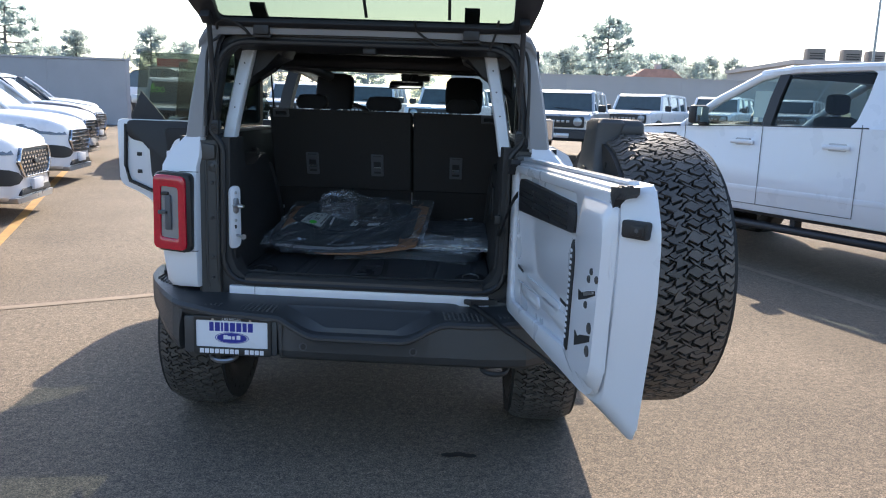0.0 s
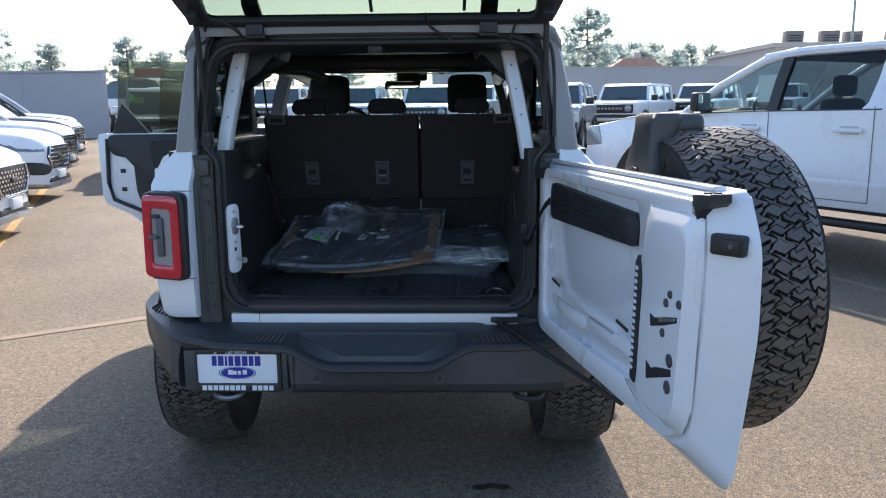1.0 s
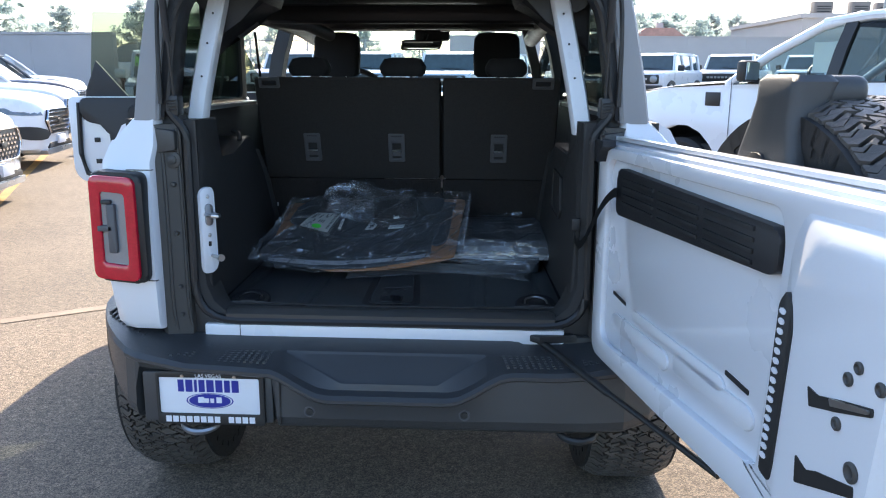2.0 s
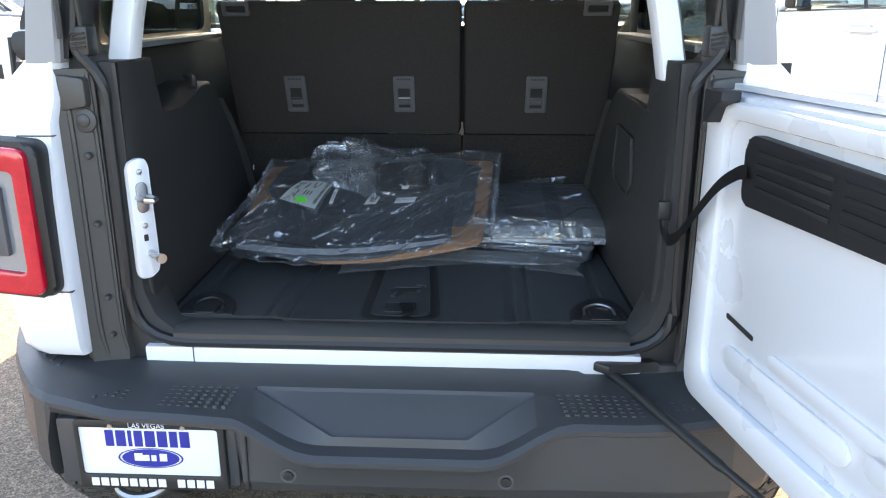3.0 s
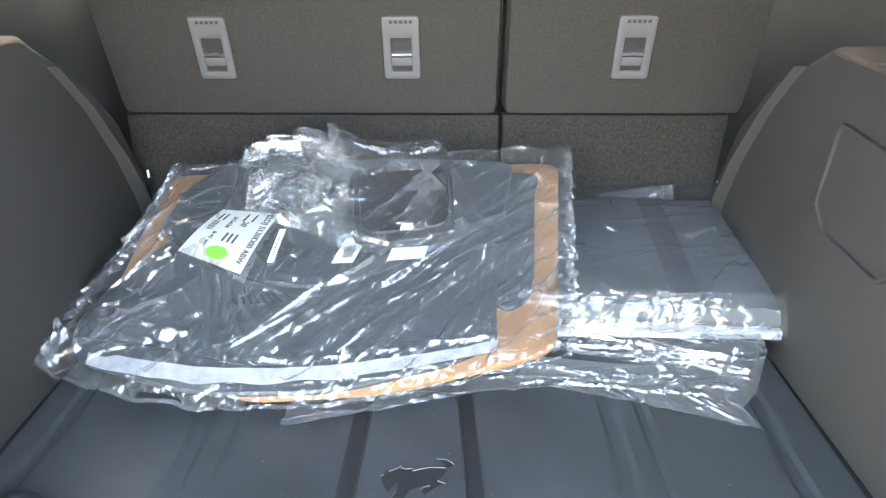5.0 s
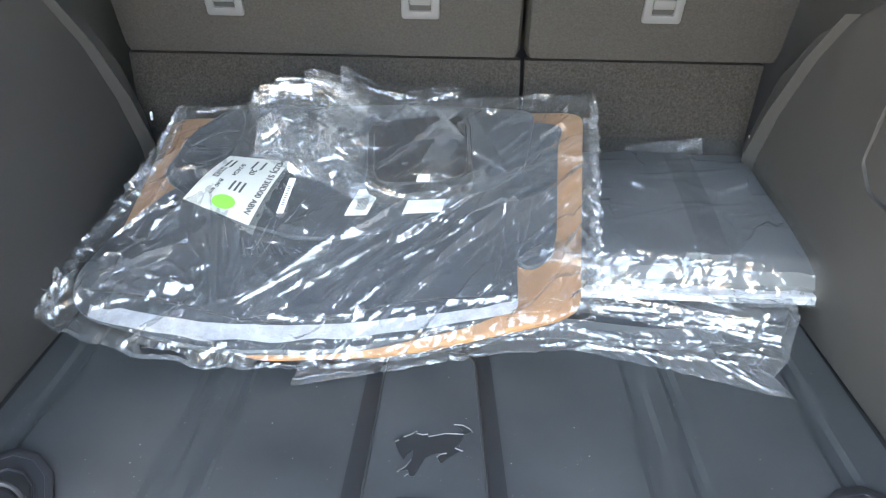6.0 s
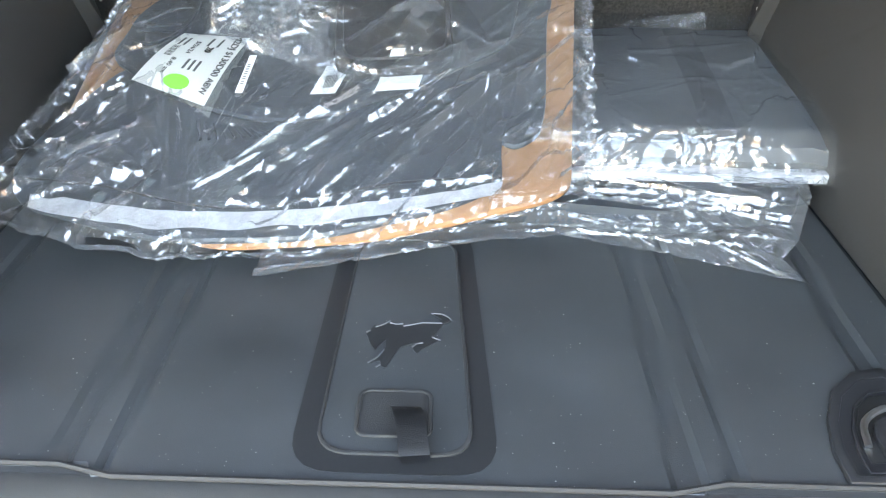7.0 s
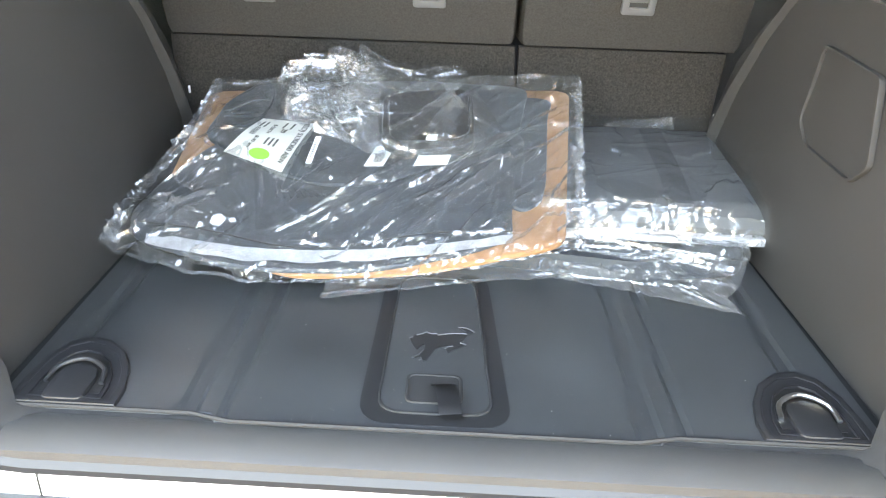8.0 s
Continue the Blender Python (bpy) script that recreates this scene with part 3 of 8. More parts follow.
    for k in range(4):
        cp("spring_coil", tube([(s * 0.64 - 0.014, -0.058, 1.400 + 0.009 * k), (s * 0.64 + 0.014, -0.058, 1.404 + 0.009 * k)], 0.0025, 6), M_dark_metal, br)
    hg = cp("glass_hinge", prism(rrect(s * 0.425 - 0.032, s * 0.425 + 0.032, 1.795, 1.86, 0.008), -0.105, -0.06, "y", 0.004), M_black, label="black glass hinge")
    cp("hinge_foot", prism(rrect(s * 0.425 - 0.036, s * 0.425 + 0.036, 1.785, 1.80, 0.004), -0.09, -0.055, "y", 0.003), M_black, hg)
    cp("hinge_arm", loft([[(s * 0.425 + dx, y, z + dz) for dx, dz in ((-0.03, 0), (0.03, 0), (0.03, 0.018), (-0.03, 0.018))] for y, z in ((-0.075, 1.845), (-0.11, 1.862), (-0.16, 1.895))], close=True), M_black, hg)

# roof
rf = []
for y, z in ((-0.075, 1.800), (-0.085, 1.822), (-0.078, 1.84), (-0.05, 1.852), (0.1, 1.872), (0.8, 1.89), (1.6, 1.892), (2.4, 1.875), (2.75, 1.84), (2.78, 1.815)):
    rf.append([(x, y, z - d) for x, d in ((-0.69, 0.075), (-0.665, 0.03), (-0.62, 0.008), (-0.3, 0), (0, -0.002), (0.3, 0), (0.62, 0.008), (0.665, 0.03), (0.69, 0.075))])
cp("roof", loft(rf, caps=False), M_grey_top, label="grey moulded hardtop roof")
cp("roof_lining", prism([(-0.06, 1.795), (0.2, 1.80), (2.7, 1.795), (2.7, 1.81), (0.2, 1.83), (-0.06, 1.82)], -0.62, 0.62, "x", 0.0), M_black, label="black roof lining")
cp("roof_crossbar", prism([(-0.04, 1.77), (0.10, 1.745), (0.18, 1.75), (0.2, 1.80), (-0.04, 1.80)], -0.56, 0.56, "x", 0.006), M_black)
cp("roof_crossbar", box((-0.60, 0.95, 1.715), (0.60, 1.06, 1.79), 0.03), M_black)
cp("roof_crossbar", box((-0.64, 1.75, 1.735), (0.64, 1.87, 1.80), 0.03), M_black)
cp("roof_clip", box((-0.02, -0.03, 1.735), (0.035, 0.06, 1.765), 0.006), M_black)
cp("roof_edge_trim", box((-0.27, 1.74, 1.728), (-0.02, 1.752, 1.735), 0.002), M_steel)
cp("roof_edge_trim", box((0.12, 1.74, 1.722), (0.33, 1.752, 1.729), 0.002), M_steel)
cp("grab_bar", tube([(-0.64, 1.0, 1.74), (-0.52, 1.5, 1.74), (-0.44, 1.72, 1.70)], [0.035, 0.03, 0.03], 10), M_latch_grey, label="pale grey padded bar")

# raised glass: frame, pane, latch, wiper
HA = Matrix.Translation((0, -0.105, 1.855)) @ Matrix.Rotation(radians(-33), 4, "X")
HM = SH @ HA


def hp(name, bm, material, parent, label=""):
    return part(name, bm, material, parent, label, m=HM)


outer = rounded([(-0.655, 0.03), (0.655, 0.03), (0.69, -0.16), (0.70, -0.56), (-0.70, -0.56), (-0.69, -0.16)], [0.05, 0.05, 0.05, 0.1, 0.1, 0.05], 5)
inner = rounded([(-0.59, -0.005), (0.59, -0.005), (0.585, -0.16), (0.59, -0.50), (-0.59, -0.50), (-0.585, -0.16)], [0.03, 0.03, 0.05, 0.06, 0.06, 0.05], 5)
hatch = part("rear_glass_hatch", ring(outer, inner, -0.02, 0.012, "z", 0.006), M_black, suv, "raised rear glass with a black frame", m=HM)
hp("pane", prism(inner, 0.0, 0.004, "z"), M_glass_h, hatch, "pale green tinted glass")
hp("edge_trim", ring(rounded([(-0.66, 0.035), (0.66, 0.035), (0.695, -0.16), (0.705, -0.565), (-0.705, -0.565), (-0.695, -0.16)], [0.05, 0.05, 0.05, 0.1, 0.1, 0.05], 5), outer, 0.006, 0.012, "z"), M_white, hatch)
hp("glass_latch", box((-0.09, -0.50, -0.045), (0.09, -0.43, -0.002), 0.012), M_black, hatch)
for x in (0.0, 0.33):
    hp("demister_bar", box((x, -0.5, -0.004), (x + 0.012, -0.03, 0.0), 0.0), M_ink, hatch)
for s in (-1, 1):
    hp("strut_mount", box((s * 0.63 - 0.02, -0.07, -0.05), (s * 0.63 + 0.02, -0.02, -0.01), 0.006), M_black, hatch)
cp("cable", tube(curve_pts([(-0.615, -0.06, 1.80), (-0.60, -0.11, 1.835), (-0.555, -0.12, 1.85), (-0.50, -0.10, 1.82), (-0.475, -0.07, 1.79)]), 0.006, 7), M_ink, label="black cable loop")
cp("cable", tube(curve_pts([(0.20, -0.14, 1.86), (0.205, -0.10, 1.83), (0.235, -0.08, 1.805), (0.29, -0.06, 1.775)]), 0.005, 7), M_ink)
cp("cable", tube(curve_pts([(0.53, -0.13, 1.87), (0.52, -0.09, 1.82), (0.50, -0.06, 1.76)]), 0.005, 7), M_ink)
cp("cable", tube(curve_pts([(0.60, -0.065, 1.79), (0.655, -0.07, 1.74), (0.668, -0.072, 1.6), (0.668, -0.072, 1.42)]), 0.007, 7), M_ink)
cp("cable", tube(curve_pts([(-0.60, -0.065, 1.79), (-0.65, -0.07, 1.74), (-0.664, -0.072, 1.6), (-0.668, -0.072, 1.42)]), 0.007, 7), M_ink)

# bumper
def ease(a, b, x):
    t = min(1.0, max(0.0, (x - a) / (b - a)))
    return t


def bumper_row(x, plate=False):
    """One section: deck, sunken middle step, lip, face and underside."""
    ax = abs(x)
    back = 0.0 if ax < 0.66 else 0.42 * ((ax - 0.66) / 0.40) ** 2.0
    lift = 0.0 if ax < 0.55 else 0.05 * min(1, (ax - 0.55) / 0.3)
    s_in = ease(-0.31, -0.132, x) if x < 0 else ease(0.30, 0.155, x)
    s_lip = ease(-0.375, -0.165, x) if x < 0 else ease(0.375, 0.185, x)
    s_lip = s_lip * s_lip * (3 - 2 * s_lip)
    inside = 1.0 if -0.31 < x < 0.30 else 0.0
    mid = min(1.0, max(0.0, (0.60 - ax) / 0.02)) if x < 0 else min(1.0, max(0.0, (0.42 - ax) / 0.02))
    ye, ze = -0.130 - 0.082 * s_in, 0.6815 - 0.064 * s_in
    ly, lz = -0.224 - 0.030 * s_lip, 0.664 - 0.072 * s_lip
    prof = [(0.10, 0.68), (0.0, 0.690 + 0.008 * mid), (-0.052, 0.689 + 0.010 * mid), (-0.126, 0.682), (-0.131, 0.6815 - 0.007 * inside), (ye, ze - 0.007 * inside), (ye - 0.007, ze - 0.001),
            (ly + 0.030, lz + 0.006), (ly, lz), (ly - 0.012, lz - 0.010), (ly - 0.012, lz - 0.020), (ly - 0.002, lz - 0.027)]
    if plate:
        prof += [(-0.222, 0.640), (-0.196, 0.638), (-0.180, 0.49), (-0.16, 0.470), (0.0, 0.468)]
    else:
        prof += [(-0.232 - 0.016 * s_lip, 0.575 - 0.028 * s_lip), (-0.236 - 0.008 * s_lip, 0.515), (-0.224, 0.484), (-0.20, 0.468), (0.0, 0.465)]
    sq = 1 - 0.45 * min(1, max(0, (ax - 0.80) / 0.26))
    out = []
    for i, (y, z) in enumerate(prof):
        zz = z + lift * (1 if i < 9 else 0.85 if i < 12 else 0.3) + (0.13 * min(1, max(0, (ax - 0.76) / 0.28)) if i > 12 else 0.0)
        out.append((x, y * sq + back, 0.57 + (zz - 0.57) * (1 - 0.15 * min(1, max(0, (ax - 0.9) / 0.16)))))
    return out


stations = [(x, False) for x in (-1.06, -1.045, -1.01, -0.96, -0.90, -0.84, -0.79, -0.755)] + [(x, True) for x in (-0.742, -0.61, -0.59, -0.45, -0.338)]
stations += [(x, False) for x in (-0.322, -0.3105, -0.309, -0.27, -0.235, -0.20, -0.165, -0.132, -0.06, 0.0, 0.08, 0.155, 0.185, 0.22, 0.26, 0.299, 0.3005, 0.34, 0.375, 0.405, 0.42, 0.5, 0.6, 0.7, 0.78, 0.84, 0.90, 0.96, 1.01, 1.045, 1.06)]
bumper = cp("rear_bumper", loft([bumper_row(x, k) for x, k in stations]), M_bumper, label="dark grey moulded plastic rear bumper", smooth=17)
cp("bumper_seam", box((-0.312, -0.2405, 0.490), (-0.309, -0.2, 0.632)), M_ink, bumper)
for side in (-1, 1):
    for k in range(16):
        ax = 0.352 + 0.0195 * k
        if side > 0 and ax > 0.63:
            continue
        n_ = 6 if k < 11 else 15 - k
        for j in range(max(1, n_)):
            y = -0.126 - 0.0128 * (j + (0 if k < 11 else k - 10))
            top = 0.6815 + 0.17 * (y + 0.126) + 0.05 * max(0, (ax - 0.55) / 0.3)
            x = side * (ax + 0.0022 * j)
            cp("step_rib", prism([(y - 0.0108, top - 0.01), (y, top - 0.01), (y - 0.002, top + 0.0004), (y - 0.0098, top + 0.0016)], x - 0.0042, x + 0.0042, "x"), M_bumper, bumper)
for s in (-1, 1):
    for k in range(9):
        a = 0.76 + 0.023 * k
        yb = 0.42 * (max(0, a - 0.66) / 0.40) ** 2.0
        lz = 0.05 * min(1, (a - 0.55) / 0.3)
        cp("step_rib", box((s * a - 0.004, yb - 0.14, 0.670 + lz), (s * a + 0.004, yb - 0.03, 0.6835 + lz), 0.0015), M_bumper, bumper)
for x in (-0.222, 0.235):
    M = Matrix.Translation((x, -0.241, 0.537)) @ Matrix.Rotation(radians(-90), 4, "Z")
    sn = cp("parking_sensor", lathe([(0, 0), (0.0, 0.017), (0.006, 0.017), (0.006, 0.0135), (0.003, 0.0125), (0.003, 0.0)], 20, m=M), M_latch_grey, bumper)
    cp("sensor_eye", lathe([(0.003, 0.010), (0.0075, 0.0095), (0.0085, 0.0)], 16, m=M), M_ink, bumper)
cp("plate_frame", ring(rrect(-0.690, -0.362, 0.474, 0.642, 0.01), rrect(-0.681, -0.377, 0.508, 0.623, 0.006), -0.219, -0.200, "y", 0.002), M_ink, bumper, "black plate frame")
cp("recess_panel", prism(rrect(-0.735, -0.340, 0.476, 0.634, 0.008), -0.203, -0.178, "y", 0.003), M_bumper2, bumper)
licence = cp("licence_plate", prism(rrect(-0.684, -0.374, 0.505, 0.634, 0.006), -0.213, -0.205, "y", 0.001), M_plate, bumper, "white dealer plate in a black frame")
text_mesh("plate_text", "LAS VEGAS", 0.0165, M_plate, bumper, SH @ Matrix.Translation((-0.529, -0.2196, 0.6300)) @ Matrix.Rotation(radians(90), 4, "X"))
# dealer and maker names as plain bars
BARS = (0.018, 0.021, 0.008, 0.018, 0.022, 0.021, 0.017, 0.021)
for k, wd in enumerate(BARS):
    x = -0.624 + sum(BARS[:k]) + 0.0055 * k
    cp("plate_bar", box((x, -0.2145, 0.577), (x + wd, -0.2128, 0.615), 0.0), M_blue, bumper)
for k in range(13):
    if k != 8:
        x = -0.664 + 0.0212 * k
        cp("plate_bar", box((x, -0.2208, 0.482), (x + 0.0165, -0.2188, 0.501), 0.0), M_plate, bumper)
def oval(f):
    return [(-0.529 + 0.072 * f * math.cos(a * 0.2618), 0.549 + 0.0245 * f * math.sin(a * 0.2618)) for a in range(24)]


cp("plate_oval", ring(oval(1.0), oval(0.95), -0.2145, -0.2128, "y"), M_blue, bumper)
cp("plate_oval", prism(oval(0.88), -0.2145, -0.2128, "y"), M_blue, bumper)
for k, wd in enumerate((0.018, 0.014, 0.011, 0.016)):
    x = -0.564 + 0.0185 * k
    cp("plate_bar", box((x, -0.2155, 0.543), (x + wd, -0.2142, 0.557 + 0.004 * (k in (0, 3))), 0.0), M_plate, bumper)
for x, z in ((-0.608, 0.628), (-0.450, 0.628)):
    cp("plate_screw", lathe([(0, 0), (0, 0.006), (0.003, 0.005), (0.003, 0)], 10, m=Matrix.Translation((x, -0.2185, z)) @ Matrix.Rotation(radians(-90), 4, "Z")), M_steel, bumper)
for x in (-0.575, 0.575):
    hook = [(x - 0.055, -0.03, 0.50), (x - 0.055, -0.14, 0.47), (x - 0.045, -0.19, 0.452), (x, -0.21, 0.446), (x + 0.045, -0.19, 0.452), (x + 0.055, -0.14, 0.47), (x + 0.055, -0.03, 0.50)]
    cp("tow_hook", tube(curve_pts(hook, 4), 0.011, 8), M_alloy if x < 0 else M_dark_metal, bumper, "metal tow hook loop")
cp("hitch_cover", box((-0.215, -0.19, 0.462), (-0.03, -0.05, 0.50), 0.012), M_black, bumper)

# tail lamp on the side where the gate leaves it in view
lamp = cp("tail_lamp", prism(rounded([(-0.872, 0.905), (-0.712, 0.890), (-0.712, 1.222), (-0.868, 1.232)], 0.03, 5), -0.155, -0.09, "y", 0.012), M_ink, label="red and clear tail lamp in a dark housing")
lo = rounded([(-0.868, 0.912), (-0.729, 0.900), (-0.729, 1.213), (-0.864, 1.222)], 0.028, 5)
li = rounded([(-0.835, 0.960), (-0.762, 0.952), (-0.762, 1.165), (-0.832, 1.172)], 0.012, 5)
cp("red_lens", ring(lo, li, -0.172, -0.15, "y", 0.006), M_red, lamp, "red lens ring")
cp("clear_lens", prism(li, -0.162, -0.15, "y"), M_lens, lamp)
cp("lamp_bar", prism(rrect(-0.815, -0.79, 0.99, 1.135, 0.004), -0.176, -0.158, "y", 0.003), M_latch_grey, lamp)
cp("lamp_bar", prism(rrect(-0.845, -0.80, 1.055, 1.072, 0.004), -0.176, -0.158, "y", 0.003), M_latch_grey, lamp)
cp("lamp_bar", prism(rrect(-0.83, -0.80, 1.135, 1.148, 0.004), -0.174, -0.158, "y", 0.003), M_ink, lamp)

# striker plate on the jamb
STK = SH @ Matrix.Translation((-0.560, -0.030, 0)) @ Matrix.Rotation(radians(-42), 4, "Z")


def sp(name, bm, material, parent=None, label=""):
    return part(name, bm, material, parent or suv, label, m=STK)


stk = sp("striker_plate", prism(rounded([(-0.026, 0.895), (0.026, 0.905), (0.022, 1.172), (-0.026, 1.165)], 0.022, 5), -0.012, 0.004, "x", 0.003), M_white, label="white striker plate with two pins")
sp("striker_base", prism(rrect(-0.013, 0.013, 1.050, 1.118, 0.012), 0.002, 0.010, "x", 0.002), M_alloy, stk)
sp("striker_loop", tube([(0.005, -0.012, 1.085), (0.045, -0.012, 1.085), (0.055, 0.0, 1.085), (0.045, 0.012, 1.085), (0.005, 0.012, 1.085)], 0.006, 8), M_steel, stk)
sp("striker_pin", tube([(0.0, 0.004, 0.955), (0.050, 0.004, 0.955), (0.051, 0.004, 0.955), (0.060, 0.004, 0.955)], [0.006, 0.006, 0.011, 0.011], 12), M_steel, stk)
sp("striker_hole", prism(rrect(-0.006, 0.004, 0.985, 1.0, 0.002), 0.002, 0.0052, "x"), M_ink, stk)
for z in (1.14, 1.02):
    sp("rivet", lathe([(0, 0), (0, 0.007), (0.004, 0.005), (0.005, 0)], 10, m=Matrix.Translation((0.004, 0, z))), M_steel, stk)

# cargo floor liner with its ribs, hatch panel and tie-down cups
def liner_z(x, y):
    z = 0.789
    for c, wd in ((-0.50, 0.010), (-0.30, 0.012), (-0.255, 0.006), (0.265, 0.012), (0.31, 0.006), (0.48, 0.010)):
        d = abs(x - c - 0.04 * (y - 0.2))
        if d < wd:
            z -= 0.004
    return z


xs = sorted({round(-0.545 + 1.09 * i / 150, 4) for i in range(151)})
ys = [0.0, 0.004, 0.03] + [0.05 * k for k in range(1, 19)] + [0.92]
rows = []
for y in ys:
    rows.append([(x, y + (0.012 if y < 0.01 and abs(x) > 0.27 else 0.0), liner_z(x, y) - (0.004 if y == 0 else 0)) for x in xs])
liner = cp("cargo_liner", loft(rows, caps=False), M_liner, label="black ribbed rubber cargo floor liner", smooth=20)
cp("liner_edge", tube([(-0.54, 0.012, 0.790), (-0.30, 0.012, 0.790), (-0.25, 0.0, 0.790), (0.24, 0.0, 0.790), (0.29, 0.012, 0.790), (0.54, 0.012, 0.790)], 0.003, 6), M_trim, liner)
cp("cargo_floor", box((-0.60, -0.02, 0.70), (0.60, 0.95, 0.782)), M_under)
pan_o = rounded([(-0.098, 0.012), (0.094, 0.012), (0.076, 0.42), (-0.088, 0.42)], 0.045, 5)
pan_i = rounded([(-0.076, 0.032), (0.072, 0.032), (0.057, 0.40), (-0.066, 0.40)], 0.035, 5)
cp("hatch_groove", prism(pan_o, 0.7880, 0.7896, "z"), M_seal, liner)
cp("hatch_rim", ring(pan_i, [(x * 0.95 - 0.0005, 0.21 + (y - 0.21) * 0.975) for x, y in pan_i], 0.789, 0.7922, "z", 0.001), M_trim, liner)
cp("hatch_panel", prism([(x * 0.95 - 0.0005, 0.21 + (y - 0.21) * 0.975) for x, y in pan_i], 0.788, 0.7908, "z"), M_liner, liner)
cp("pull_recess", ring(rrect(-0.041, 0.033, 0.053, 0.117, 0.012), rrect(-0.037, 0.029, 0.057, 0.113, 0.009), 0.790, 0.7935, "z", 0.001), M_trim, liner)
cp("pull_plate", prism(rrect(-0.038, 0.03, 0.056, 0.114, 0.01), 0.788, 0.7918, "z"), M_trim, liner)
strap = []
for t in range(9):
    u = t / 8
    strap.append([(0.006 + dx + 0.013 * u, 0.092 - 0.072 * u, 0.793 + 0.018 * math.sin(math.pi * min(1, u * 1.15)) + 0.004 * (dx > 0) * u) for dx in (-0.014, 0.014)])
bm = loft(strap, caps=False)
bmesh.ops.solidify(bm, geom=bm.faces[:], thickness=0.002)
cp("pull_strap", bm, M_black, liner, "black webbing pull strap")
# embossed emblem: a low leaping shape, its edge highlights painted as paler strokes
em = [(-0.042, 0.203), (-0.036, 0.186), (-0.030, 0.176), (-0.026, 0.186), (-0.020, 0.193), (-0.019, 0.182), (-0.026, 0.166), (-0.035, 0.155), (-0.024, 0.160), (-0.022, 0.150), (-0.016, 0.149), (-0.012, 0.162), (-0.004, 0.182),
      (0.012, 0.190), (0.010, 0.178), (0.014, 0.172), (0.020, 0.180), (0.038, 0.195), (0.029, 0.199), (0.036, 0.209), (0.041, 0.222), (0.052, 0.229), (0.044, 0.240), (0.028, 0.241), (0.040, 0.231), (0.037, 0.225), (0.018, 0.224), (-0.002, 0.218), (-0.016, 0.225), (-0.032, 0.215), (-0.034, 0.219)]
cp("embossed_emblem", prism(rounded(em, 0.002, 2), 0.789, 0.7918, "z"), M_seal, liner)
for ln in ([(-0.032, 0.2145), (-0.024, 0.219), (-0.017, 0.226)], [(-0.017, 0.222), (-0.010, 0.220)], [(-0.011, 0.219), (-0.003, 0.2215)], [(-0.002, 0.2165), (0.018, 0.2235), (0.040, 0.2235)], [(0.028, 0.2405), (0.040, 0.240), (0.048, 0.234), (0.051, 0.228)], [(0.030, 0.1985), (0.039, 0.194)],
           [(0.009, 0.182), (0.013, 0.187), (0.020, 0.189)], [(-0.036, 0.155), (-0.027, 0.164), (-0.021, 0.176)], [(-0.027, 0.149), (-0.023, 0.153)], [(-0.042, 0.205), (-0.038, 0.208)]):
    cp("emblem_stroke", tube([(*p, 0.7923) for p in ln], 0.0010, 6), M_latch_grey, liner)
for s in (-1, 1):
    cupo = [(s * x, y) for x, y in ((0.395, 0.014), (0.395, 0.05), (0.405, 0.09), (0.425, 0.13), (0.455, 0.158), (0.485, 0.165), (0.51, 0.15), (0.525, 0.11), (0.53, 0.06), (0.53, 0.014))]
    cx, cy = s * 0.465, 0.075
    cupi = [(cx + (x - cx) * 0.84, cy + (y - cy) * 0.84) for x, y in cupo]
    cupb = [(cx + (x - cx) * 0.58, cy + (y - cy) * 0.58) for x, y in cupo]
    cup = cp("tie_down_cup", ring(cupo, cupi, 0.786, 0.795, "z", 0.002), M_black, liner, "black moulded tie-down cup")
    cp("cup_wall", loft([[(*p, 0.794) for p in cupi], [(*p, 0.7905) for p in cupb]], caps=False, close=True), M_black, liner)
    cp("cup_floor", prism(cupb, 0.7895, 0.7912, "z"), M_ink, liner)
    cupm = [(cx + (x - cx) * 0.70, cy - 0.006 + (y - cy) * 0.72) for x, y in cupo]
    cp("cup_step", ring(cupm, [(cx + (x - cx) * 0.95, cy + (y - cy) * 0.94) for x, y in cupm], 0.7895, 0.7945, "z", 0.001), M_black, liner)
    ringp = curve_pts([(cx - 0.036, cy - 0.018, 0.793), (cx - 0.030, cy + 0.008, 0.799), (cx, cy + 0.024, 0.802), (cx + 0.030, cy + 0.008, 0.799), (cx + 0.036, cy - 0.018, 0.793)], 4)
    cp("tie_down_ring", tube(ringp, 0.0034, 8), M_steel if s > 0 else M_black, liner, "tie-down ring")
    cp("cup_block", prism(rounded([(cx - 0.026, cy - 0.056), (cx + 0.026, cy - 0.056), (cx + 0.026, cy + 0.0), (cx + 0.014, cy + 0.018), (cx - 0.014, cy + 0.018), (cx - 0.026, cy + 0.0)], 0.01, 3), 0.789, 0.7975, "z", 0.002), M_black, liner)

